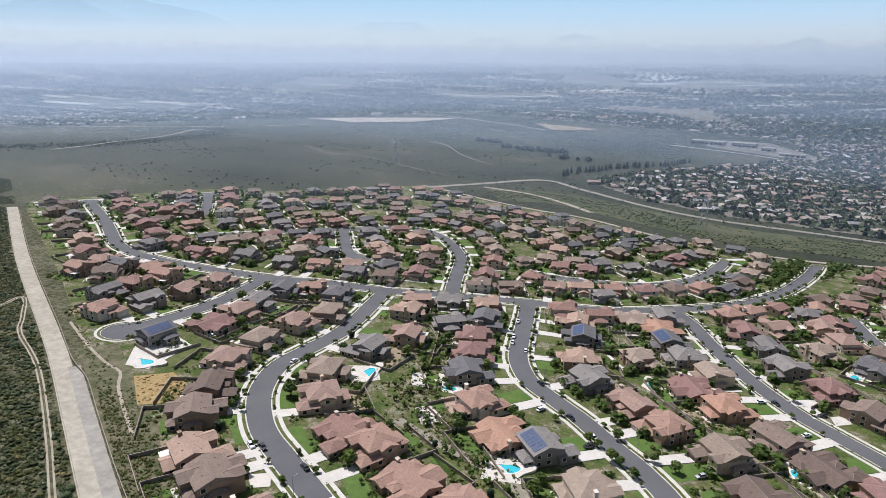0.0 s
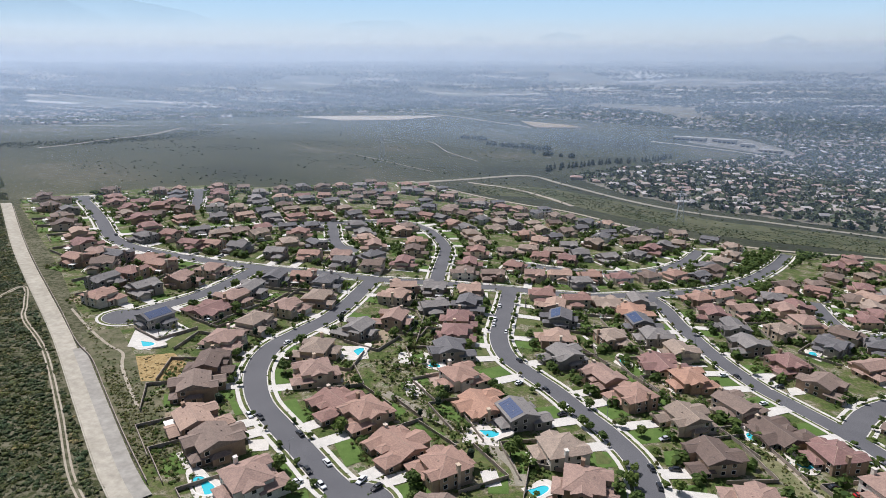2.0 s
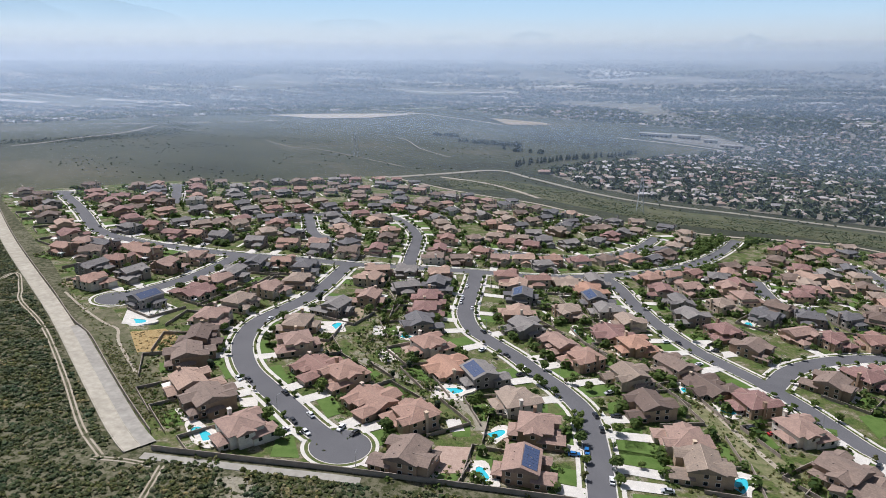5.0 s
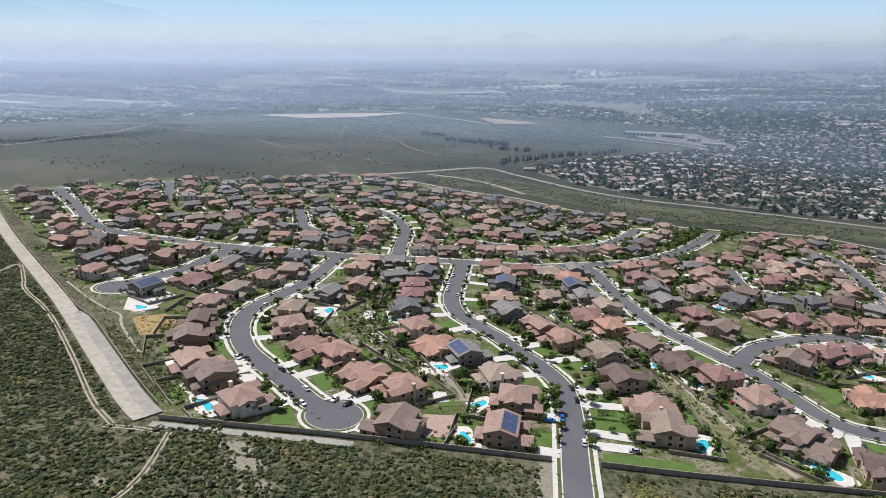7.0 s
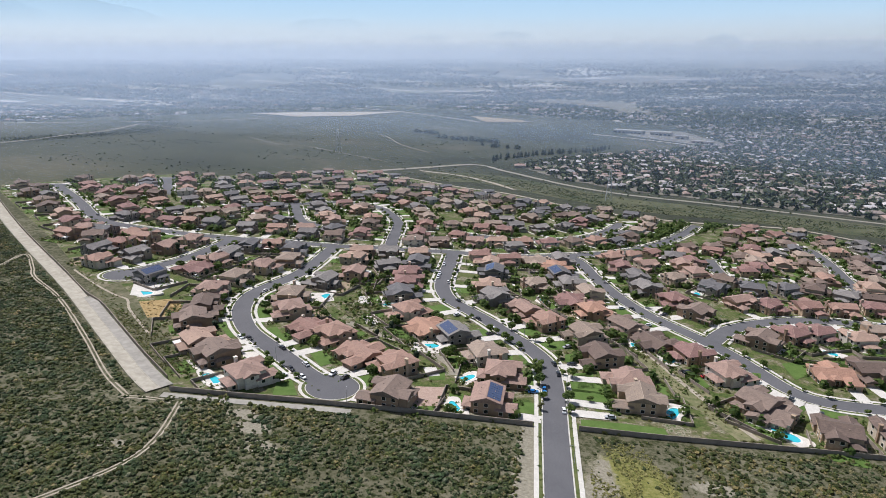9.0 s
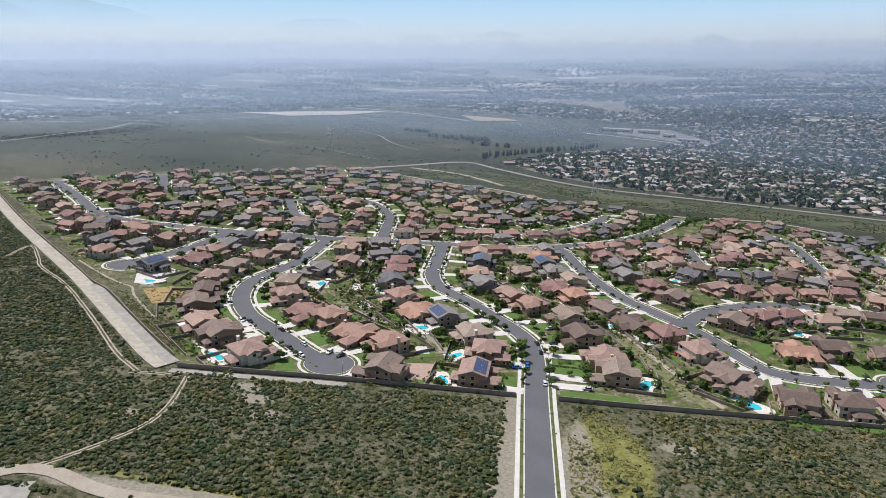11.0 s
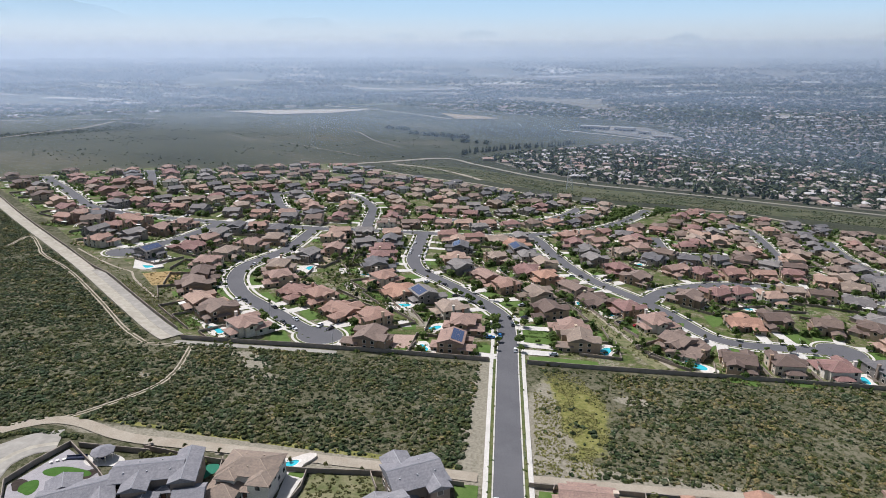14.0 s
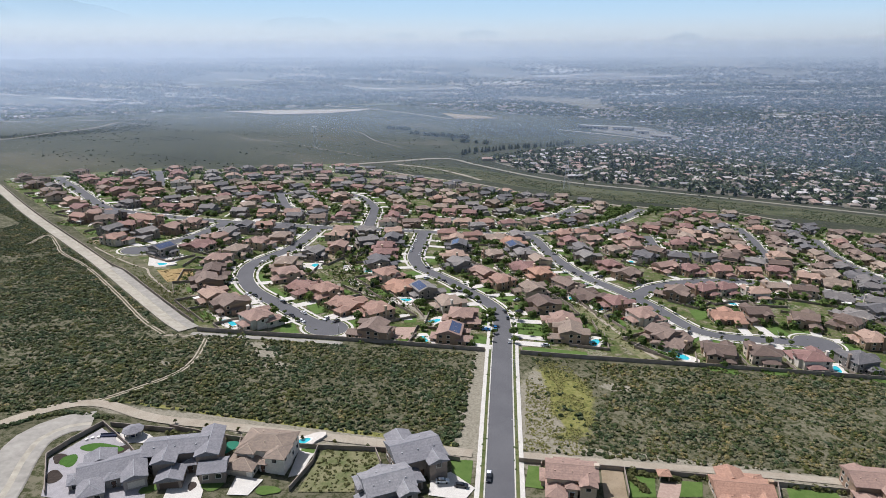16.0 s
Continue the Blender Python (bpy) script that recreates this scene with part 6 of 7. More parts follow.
# yards laid out one by one: L lawn, W weedy grass, D dirt, P patio, C concrete, R red paving
M["red_paving"] = speckled("red_paving", (0.36, 0.25, 0.20), (0.48, 0.36, 0.29), 0.8, 0.85, 5.0, 0.2)
YARDS = [
    [("L", [(-118.4, 14.8), (-113.0, 18.8), (-105.0, 6.2), (-115.0, 3.8)]), ("L", [(-116.0, 47.4), (-112.0, 54.4), (-101.2, 41.8), (-106.3, 35.1)]), ("L", [(-169.3, 61.7), (-166.5, 62.7), (-158.5, 54.4), (-160.5, 52.2)]), ("L", [(-196.8, 56.7), (-194.0, 57.7), (-186.9, 49.6), (-190.4, 48.3)]), ("L", [(-167.5, 94.9), (-164.0, 98.2), (-152.5, 74.5), (-157.3, 76.3)]), ("L", [(-149.5, 68.8), (-145.1, 73.8), (-135.8, 62.5), (-139.0, 58.2)]), ("L", [(-108.3, 87.2), (-98.2, 80.7), (-99.5, 74.4), (-106.9, 79.2)]), ("L", [(-94.0, 75.7), (-78.2, 69.0), (-80.2, 62.5), (-91.0, 69.9)]), ("W", [(-232.1, 104.0), (-225.5, 123.7), (-221.6, 122.8), (-223.6, 96.2)]), ("D", [(-187.0, 44.3), (-181.7, 47.7), (-170.0, 33.0), (-172.1, 29.5)])],
    [("D", [(-142.2, 157.9), (-132.7, 164.5), (-129.4, 140.3), (-135.7, 140.2)]), ("P", [(-149.2, 9.2), (-144.9, 16.3), (-136.1, 4.8), (-145.0, 5.1)]), ("C", [(-243.1, 90.7), (-254.0, 109.5), (-245.5, 128.4), (-230.8, 121.5), (-231.0, 91.1)]), ("P", [(-153.5, 130.7), (-137.8, 137.0), (-131.2, 123.5), (-141.7, 115.1)]), ("C", [(-77.0, 7.0), (-75.5, 14.0), (-69.5, 11.5), (-71.5, 5.5)]), ("P", [(-146.6, 38.3), (-139.9, 42.0), (-136.4, 35.1), (-142.0, 32.0)]), ("L", [(-91.0, 86.6), (-83.0, 97.1), (-72.1, 85.1), (-75.9, 79.0)]), ("L", [(-93.7, 75.8), (-83.2, 70.3), (-78.1, 67.6), (-82.1, 61.9)]), ("W", [(-74.2, 61.8), (-69.2, 66.3), (-56.5, 54.3), (-61.4, 50.1)]), ("L", [(-56.3, 42.0), (-51.1, 53.5), (-48.7, 39.8), (-55.4, 37.6)])],
    [("L", [(-109.6, 106.9), (-100.1, 116.4), (-95.7, 108.2), (-106.8, 100.3)]), ("L", [(-44.5, 27.9), (-38.4, 28.8), (-37.6, 19.9), (-43.7, 20.0)]), ("L", [(-14.8, 60.5), (-9.1, 59.9), (-6.6, 45.4), (-10.3, 45.4)]), ("L", [(11.0, 64.0), (18.6, 70.3), (19.0, 52.5), (10.9, 50.0)]), ("L", [(33.5, 101.6), (39.7, 93.5), (38.6, 84.8), (34.1, 84.6)]), ("L", [(5.3, 87.5), (10.9, 90.9), (9.8, 79.2), (5.7, 77.8)]), ("W", [(-21.2, 81.3), (-14.2, 73.8), (-15.3, 70.8), (-19.9, 69.2)]), ("L", [(-112.4, 137.7), (-109.4, 143.5), (-104.6, 129.5), (-109.5, 125.4)]), ("P", [(-72.1, 81.9), (-61.5, 87.2), (-56.6, 67.8), (-70.9, 65.7)]), ("C", [(-60.6, 49.1), (-55.7, 53.3), (-51.6, 43.5), (-57.1, 40.5)])],
    [("C", [(-120.0, 137.0), (-113.7, 139.5), (-110.1, 125.2), (-116.8, 124.7)]), ("C", [(-108.1, 141.7), (-104.0, 140.9), (-101.3, 128.5), (-104.1, 127.5)]), ("P", [(-108.4, 105.4), (-102.5, 109.6), (-92.2, 98.3), (-101.7, 93.1)]), ("R", [(-100.7, 118.3), (-94.5, 122.7), (-85.1, 102.8), (-88.5, 99.7)]), ("R", [(-61.7, 22.4), (-59.6, 29.5), (-46.9, 32.5), (-44.9, 15.7), (-59.1, 11.3)]), ("R", [(-37.0, 50.7), (-33.4, 53.1), (-33.8, 37.8), (-36.8, 40.2)]), ("W", [(128.6, 138.7), (140.7, 147.8), (140.7, 138.0), (129.6, 131.0)]), ("L", [(117.5, 113.5), (136.7, 124.4), (129.2, 105.1), (118.3, 93.8)]), ("L", [(66.1, 84.3), (70.2, 83.1), (73.0, 71.8), (67.8, 67.8)]), ("W", [(33.5, 99.7), (37.9, 91.0), (37.5, 82.7), (33.9, 81.5)])],
    [("L", [(98.2, 96.2), (102.7, 96.3), (100.9, 90.6), (97.2, 89.4)]), ("L", [(143.5, 126.7), (157.1, 131.2), (154.8, 126.1), (142.8, 122.0)]), ("L", [(9.0, 65.5), (17.0, 69.4), (19.2, 52.2), (9.5, 49.1)]), ("P", [(51.7, 104.4), (59.4, 110.0), (62.3, 93.6), (55.1, 92.6)]), ("C", [(82.4, 110.4), (90.7, 114.7), (89.8, 107.1), (83.0, 103.4)]), ("C", [(59.3, 176.0), (64.7, 182.5), (68.7, 170.9), (62.2, 166.4)]), ("C", [(70.2, 171.5), (78.4, 176.7), (78.2, 168.2), (70.2, 163.2)]), ("P", [(29.1, 134.6), (37.1, 133.8), (37.9, 128.8), (30.0, 129.5)])],
]
YARD_KINDS = {"L": ("lawn", "lawn", "clipped green lawn in a yard"), "W": ("weedy_grass", "parkway", "dry weedy grass on a terrace"), "D": ("bare_yard", "dirt", "bare earth yard behind a wall"),
              "P": ("patio", "coping", "pale paved patio behind a house"), "C": ("concrete_yard", "concrete", "pale concrete paving beside a house"), "R": ("patio", "red_paving", "reddish stamped paving behind a house")}
for kind, pts in [q for row in YARDS for q in row]:
    nm, mt, words = YARD_KINDS[kind]
    plate(nm, pts, 0.27 if kind in "LWD" else 0.285, M[mt], words)
YARD_AT = [(sum(p[0] for p in q[1]) / len(q[1]), sum(p[1] for p in q[1]) / len(q[1])) for row in YARDS for q in row]


def laid_out(x, y, gap=10):
    return any(math.hypot(x - a, y - b) < gap for a, b in YARD_AT)


far_drive, far_lawn, covers = [], [], []
for own in list(PLACED):
    x, y, f, code, fine, flip = own
    if y < -60:
        continue
    d = max(14.0, near_street(x, y)[0]) if not (y < -60) else 24.0
    at = local(x, y, f)
    sx = 1 if flip else -1
    gxx = PLANS[code[1]]["garage"][0] * (-1 if flip else 1)
    gyy = PLANS[code[1]]["garage"][1]
    g = gxx   # house local x runs to the viewer's left when facing the street
    edge = d - 5.4
    while edge > -gyy and any(math.hypot(at(g + o, edge)[0] - c[0], at(g + o, edge)[1] - c[1]) < r + 0.4 for o in (-3, 0, 3) for _, c, r in TURNS):
        edge -= 0.5
    drive = [at(g - 3.1, -gyy - 0.6), at(g + 3.1, -gyy - 0.6), at(g + 3.0, edge), at(g - 3.0, edge)]
    lawn_u = (g + 3.6, g + 13.5) if g < 0 else (g - 13.5, g - 3.6)
    lawn = [at(lawn_u[0], 6.6), at(lawn_u[1], 6.6), at(lawn_u[1], d - 8.6), at(lawn_u[0], d - 8.6)]
    ok = edge > -gyy + 1 and d < 40
    if fine or y < 300:
        if ok:
            plate("driveway", drive, 0.352, M["concrete"], "pale concrete driveway from garage to street")
            if d - 8.6 > 8 and lot.random() < 0.8 and not laid_out(*at((lawn_u[0] + lawn_u[1]) / 2, 8), 7):
                plate("lawn", lawn, 0.22, M["lawn"] if lot.random() < 0.75 else M["parkway"], "clipped green front lawn beside the driveway")
        kind = lot.random()
        back = [at(-9.5, -10), at(9.5, -10), at(8.5, -19), at(-8.5, -19)]
        if clear_of(*at(0, -15), own, 15) and not laid_out(*at(0, -14)):
            if kind < 0.6:
                plate("back_lawn", [at(-8.5, -13), at(6, -13), at(5, -19.5), at(-8, -19.5)], 0.2, M["lawn"], "green back lawn behind the house")
            elif kind < 0.72:
                plate("back_dirt", back, 0.2, M["dirt"], "bare earth back yard behind the house")
            plate("patio", [at(-6, -8.5), at(5, -8.5), at(5, -13), at(-6, -13)], 0.235, M["coping"], "pale concrete patio behind the house")
    else:
        if ok:
            far_drive.append(drive)
            far_lawn.append(lawn if d - 8.6 > 8 else back)
        if ok or lot.random() < 0.6:
            far_lawn.append([at(-9, -13.5), at(4, -13.5), at(3, -19), at(-8, -19)])
        w0 = lot.uniform(-8, -2)
        far_drive.append([at(w0, -9), at(w0 + lot.uniform(7, 12), -9), at(w0 + 8, -lot.uniform(12, 15)), at(w0, -13)])
    if not fine and y > 170:
        s_ = lot.choice((-1, 1))
        far_drive.append([at(s_ * 10.2, -12), at(s_ * 12.2, -12), at(s_ * 12.2, 8), at(s_ * 10.2, 8)])
        if lot.random() < 0.5:
            covers.append((*at(lot.uniform(-4, 4), -12.4), f, lot.uniform(4, 7), lot.uniform(3, 4)))
    for _ in range(90 if fine else 40):
        u, v = lot.uniform(-12, 12), lot.choice([lot.uniform(8, 13), lot.uniform(-20, -10), lot.uniform(-20, 10)])
        if abs(u) < 10.5 and -10.5 < v < 9 or abs(u - g) < 3.8 and v > 0:
            continue
        px, py = at(u, v)
        if fine and laid_out(px, py, 4.5):
            continue
        if near_street(px, py)[0] < 8.8 or not clear_of(px, py, own, 11):
            continue
        r = lot.uniform(0.35, 1.25)
        (shrubs if lot.random() < 0.7 else shrubs_b).append((px, py, gz(px, py) + 0.15, r, r * lot.uniform(0.8, 1.5)))

for name, quads, material, label in (("far_driveways", far_drive, M["concrete"], "concrete driveways of the farther houses"), ("far_lawns", far_lawn, M["lawn"], "green lawns of the farther houses")):
    vs, fs = [], []
    for q in quads:
        fs.append(tuple(range(len(vs), len(vs) + 4)))
        vs += [(a, b, gz(a, b) + (0.352 if quads is far_drive else 0.22)) for a, b in q]
    tagged(mesh_object(name, vs, fs, material), label, kind="stuff")

# open patio covers behind the farther houses: a slatted top on four posts each
bm = bmesh.new()
for x, y, f, ln, wd in covers:
    n = len(bm.verts)
    z = gz(x, y) + 0.2
    for k in range(6):
        box(bm, -ln / 2, -wd / 2 + k * wd / 6, 2.5, ln / 2, -wd / 2 + k * wd / 6 + wd / 6 - 0.12, 2.62)
    for a in (-1, 1):
        for b in (-1, 1):
            box(bm, a * (ln / 2 - 0.2) - 0.08, b * (wd / 2 - 0.2) - 0.08, -0.4, a * (ln / 2 - 0.2) + 0.08, b * (wd / 2 - 0.2) + 0.08, 2.5)
    bm.verts.ensure_lookup_table()
    m = pose(x, y, z, 0, 0, math.degrees(f) + 90)
    for q in bm.verts[n:]:
        q.co = m @ q.co
tagged(part("patio_covers", bm, M["trim"]), "white slatted patio covers behind the farther houses", kind="stuff")

# garden walls between the lots
def garden_wall(pts, h=1.7):
    a, b = Vector(pts[0]), Vector(pts[1])
    n = max(2, int((b - a).length / 3))
    line = [a.lerp(b, k / n) for k in range(n + 1)]
    t = 0.2
    return ribbon("garden_wall", line, [[(-t / 2, -0.3), (-t / 2, h), (t / 2, h), (t / 2, -0.3)], [(-0.15, h), (-0.15, h + 0.07), (0.15, h + 0.07), (0.15, h)]], M["block"],
                  label="tan block garden wall between two yards")


for own in PLACED:
    x, y, f, code, fine, flip = own
    if not fine and y > 290 or y < -60:
        continue
    at = local(x, y, f)
    for a, b in (((11.3, 0), (11.3, -21)), ((11.3, -21), (-11.3, -21))):
        p, q = at(*a), at(*b)
        steps = [(p[0] + (q[0] - p[0]) * k / 6, p[1] + (q[1] - p[1]) * k / 6) for k in range(7)]
        good = [s for s in steps if clear_of(s[0], s[1], own, 10.5) and near_street(*s)[0] > 10 and (inside(EDGE, *s) or y < -60)]
        if len(good) > 2 and (y > -60 or good[-1][1] < -84):
            garden_wall((good[0], good[-1]))

# ---- pools ----
def pool(x, y, r, turn, deck=2.5):
    n = 28
    rim = []
    for k in range(n):
        a = 2 * math.pi * k / n
        q = 1.2 * r * (1 + 0.2 * math.cos(2 * a) + 0.07 * math.sin(3 * a + turn))
        px, py = q * math.cos(a) * 1.25, q * math.sin(a) * 0.85
        rim.append((px * math.cos(turn) - py * math.sin(turn), px * math.sin(turn) + py * math.cos(turn)))
    z = gz(x, y) + 0.42
    root = new("swimming_pool", None)
    root.location = (x, y, z)
    vs = [(a, b, -0.12) for a, b in rim]
    mesh_object("water", vs, [tuple(range(n))], M["water"], root)
    vs, fs = [], []
    for a, b in rim:
        for s, h in ((1.0, -0.13), (1.0, 0.05), (1.0 + 0.45 / r, 0.05), (1.0 + 0.45 / r, -0.7)):
            vs.append((a * s, b * s, h))
    for k in range(n):
        m = (k + 1) % n
        for i in range(3):
            fs.append((4 * k + i, 4 * k + i + 1, 4 * m + i + 1, 4 * m + i))
    mesh_object("coping", vs, fs, M["trim"], root)
    vs, fs = [], []
    for k, (a, b) in enumerate(rim):
        for s, h in ((1.0 + 0.44 / r, 0.02), (1.0 + deck / r * (1.1 + 0.35 * math.sin(k * 0.9 + turn)), 0.0), (1.0 + deck / r * (1.1 + 0.35 * math.sin(k * 0.9 + turn)), -1.0)):
            vs.append((a * s, b * s, h))
    for k in range(n):
        m = (k + 1) % n
        for i in range(2):
            fs.append((3 * k + i, 3 * k + i + 1, 3 * m + i + 1, 3 * m + i))
    mesh_object("deck", vs, fs, M["coping"], root)
    return tagged(root, "turquoise swimming pool with pale coping and deck", "pool", "back yard pools")


for k, (x, y, r) in enumerate([(-238.7, 95.8, 3.4), (-139.6, 127.1, 3.2), (-145.7, 9, 3.3), (-39.5, 44.2, 2.6), (-40.6, 16.5, 2.3), (-63.8, 74.7, 3.2), (-106, 207, 2.2), (-100, 128.5, 2.4),
                                (49.6, 37.3, 3.3), (94.2, 33.3, 3.4), (57, 96, 3.2), (-8.5, 169.5, 2.4), (174.3, 179.2, 2.4), (96.5, 225, 2.8), (151, 138.6, 2.2), (-68, -92.6, 2.0),
                                (43, 111.5, 2.3), (-20, 240, 2.2), (175.5, 38, 2.2)]):
    pool(x, y, r, k * 1.3)

# ---- trees ----
def trunk_mesh(name, h, r, seed):
    rng = random.Random(seed)
    bm = bmesh.new()

    def limb(a, b, r0, r1):
        d = (b - a).normalized()
        s = d.orthogonal().normalized()
        t = d.cross(s)
        rings = []
        for p, q in ((a, r0), (b, r1)):
            rings.append([bm.verts.new(p + (s * math.cos(k * 1.0472) + t * math.sin(k * 1.0472)) * q) for k in range(6)])
        for k in range(6):
            m = (k + 1) % 6
            bm.faces.new((rings[0][k], rings[0][m], rings[1][m], rings[1][k]))
        bm.faces.new(rings[1])

    top = Vector((rng.uniform(-0.15, 0.15), rng.uniform(-0.15, 0.15), h * 0.55))
    limb(Vector((0, 0, -0.5)), top, r, r * 0.6)
    for k in range(5):
        a = k * 1.257 + rng.uniform(-0.3, 0.3)
        limb(top - Vector((0, 0, 0.2 + 0.1 * k)), top + Vector((math.cos(a) * h * 0.2, math.sin(a) * h * 0.2, h * rng.uniform(0.12, 0.3))), r * 0.45, r * 0.15)
    return bm


TREES = []
for k, (h, r, leafy, n, words) in enumerate([(4.6, 2.0, "leaf", 7, "small round street tree with dark green leaves"), (5.6, 2.7, "leaf", 9, "broad dark green shade tree"),
                                              (4.0, 1.5, "leaf_b", 6, "slim young tree with olive leaves"), (8.0, 1.9, "conifer", 9, "tall dark narrow evergreen tree")]):
    rng = random.Random(40 + k)
    root = new("tree", None)
    part("trunk", trunk_mesh("trunk", h, 0.13 + 0.02 * h / 4, k), M["bark"], root)
    spots = []
    for i in range(n):
        a = 2.4 * i
        q = r * 0.55 * math.sqrt((i + 0.4) / n)
        zz = h * (0.5 + 0.42 * i / n) if k == 3 else h * (0.42 + 0.34 * rng.random())
        q2 = q if k != 3 else q * (1.1 - 0.9 * i / n)
        spots.append((q2 * math.cos(a), q2 * math.sin(a), zz, r * rng.uniform(0.5, 0.72), r * rng.uniform(0.45, 0.65)))
    crown = leaf_cloud("crown", spots, 42, M[leafy], "", 60 + k, flat=1.5, size=0.26)
    del crown["kind"]
    crown.parent = root
    tagged(root, words, "tree", "trees of the estate")
    TREES.append(root)
used = set()


def tree(kind, x, y, s, turn):
    m = pose(x, y, gz(x, y) + 0.2, 0, 0, turn)
    if kind not in used:
        used.add(kind)
        TREES[kind].location, TREES[kind].rotation_euler = m.translation, m.to_euler()
        return TREES[kind]
    ob = copy_thing(TREES[kind], m)
    ob.scale = (s, s, s)
    return ob


grow = random.Random(17)
count = 0
far_trees = []
for key, line in LINES.items():
    nr = normals_of(line)
    gap = 0
    for k, p in enumerate(line):
        if k % 3:
            continue
        for side in (-1, 1):
            if grow.random() < 0.25:
                continue
            o = side * (WIDTH[key] + 1.1)
            q = p + nr[k] * o + Vector((grow.uniform(-1, 1), grow.uniform(-1, 1))) * 0.5
            if near_street(q.x, q.y, list(LINES).index(key))[0] < 8 or any(math.hypot(q.x - c[0], q.y - c[1]) < r + 1 for _, c, r in TURNS):
                continue
            if key == "entry" and q.y < 14:
                continue
            if q.y < 300 and count < 170:
                small = key in ("west_curve", "cross", "west_loop")
                tree(grow.choice((0, 0, 2) if small else (0, 0, 0, 1, 2)), q.x, q.y, grow.uniform(0.45, 0.72) if small else grow.uniform(0.5, 0.85), grow.uniform(0, 360))
                count += 1
            else:
                far_trees.append((q.x, q.y, gz(q.x, q.y) + 2.4, grow.uniform(1.2, 2.2), grow.uniform(1.4, 2.2)))
# broad trees along the middle street and on the eastern slopes
for k, (x, y) in enumerate([(-49.8, 118.0), (-35.3, 105.2), (-26.0, 95.2), (-17.9, 87.1), (-10.3, 100.7), (-2.7, 97.0), (-6.5, 68.5), (-8.0, 59.0), (2.2, 82.3), (-3.9, 35.5), (8.6, 60.8), (6.7, 34.8), (16.0, 38.7), (-24.0, 112.8), (35.5, 283.1), (34.3, 230.1), (51.2, 237.1), (57.1, 182.1), (79.0, 231.1), (110.5, 331.8), (120.8, 324.5), (75.4, 349.8), (138.6, 258.0), (159.6, 288.1), (158.9, 269.2), (173.1, 281.0), (188.7, 281.3)]):
    tree(1 if k % 3 else 0, x, y, 0.72 + 0.1 * (k % 4), 50 * k)
# yard trees
for own in PLACED:
    x, y, f, code, fine, flip = own
    at = local(x, y, f)
    for _ in range(5 if fine else 10):
        u, v = grow.uniform(-12.5, 12.5), grow.choice((grow.uniform(9, 13), grow.uniform(-20, -11)))
        px, py = at(u, v)
        if near_street(px, py)[0] < 9 or not clear_of(px, py, own, 10.5) or not inside(EDGE, px, py) or np.hypot(CH[:, 0] - px, CH[:, 1] - py).min() < 34:
            continue
        if fine and count < 262:
            if grow.random() < (0.85 if x > 30 else 0.55):
                tree(grow.choice((0, 1, 1, 2, 3)), px, py, grow.uniform(0.6, 1.15), grow.uniform(0, 360))
                count += 1
        else:
            far_trees.append((px, py, gz(px, py) + 1.6, grow.uniform(1.2, 2.8), grow.uniform(2.0, 4.0)))
# planted slopes between the rows of houses
for a, b, wd, n in (((-31, 288), (-7, 223), 14, 90), ((-7, 223), (23, 148), 11, 220), ((23, 148), (48, 100), 10, 180), ((48, 100), (75, 35), 12, 240), ((-118, 240), (-114, 110), 16, 900), ((-112, 112), (-62, 62), 12, 420), ((-170, 100), (-215, 150), 10, 160), ((-122, 60), (-60, 34), 8, 160),
                    ((-118, 110), (-100, 84), 12, 60), ((90, 345), (112, 440), 16, 260), ((112, 440), (185, 545), 26, 420), ((-164, 12), (-232, 66), 14, 1100), ((-232, 66), (-330, 140), 12, 420), ((-100, 330), (-108, 290), 14, 60)):
    for _ in range(n):
        u = grow.random()
        px, py = a[0] + (b[0] - a[0]) * u + grow.gauss(0, wd / 2), a[1] + (b[1] - a[1]) * u + grow.gauss(0, wd / 4)
        if near_street(px, py)[0] < 10 or not clear_of(px, py, None, 10.5) or not inside(EDGE, px, py):
            continue
        wooded = inside(WOODED, px, py)
        bank = px < -150 and np.hypot(CH[:, 0] - px, CH[:, 1] - py).min() < 34
        if bank or grow.random() < (0.35 if wooded else 0.965):
            r = grow.uniform(0.28, 0.85) * (0.8 if bank else 1)
            (shrubs if grow.random() < (0.15 if bank else 0.35) else shrubs_b).append((px, py, gz(px, py) + 0.15, r, r * grow.uniform(0.8, 1.6)))
        else:
            far_trees.append((px, py, gz(px, py) + 1.5, grow.uniform(0.9, 1.7) * (1.7 if wooded else 1), grow.uniform(1.5, 3) * (1.5 if wooded else 1)))
# low planting in the verges
for key, line in LINES.items():
    nr = normals_of(line)
    for k, p in enumerate(line):
        for side in (-1, 1):
            for _ in range(2):
                if grow.random() < 0.45 or key == "entry" and p.y < -92:
                    continue
                q = p + nr[k] * side * (WIDTH[key] + grow.uniform(0.6, 1.7)) + Vector((grow.uniform(-2, 2), grow.uniform(-2, 2))) * 0.35
                if near_street(q.x, q.y, list(LINES).index(key))[0] > 8:
                    r = grow.uniform(0.25, 0.55)
                    (shrubs if grow.random() < 0.6 else shrubs_b).append((q.x, q.y, gz(q.x, q.y) + 0.3, r, r))
leaf_cloud("far_yard_trees", far_trees, 22, M["leaf"], "trees and tall shrubs among the farther houses", 13, flat=2.0, size=0.4)
leaf_cloud("yard_shrubs", shrubs, 9, M["leaf"], "green shrubs in the yards and on the slopes", 14, flat=1.8, size=0.42)
leaf_cloud("dry_yard_shrubs", shrubs_b, 9, M["leaf_b"], "olive shrubs in the yards and on the slopes", 15, flat=1.8, size=0.42)

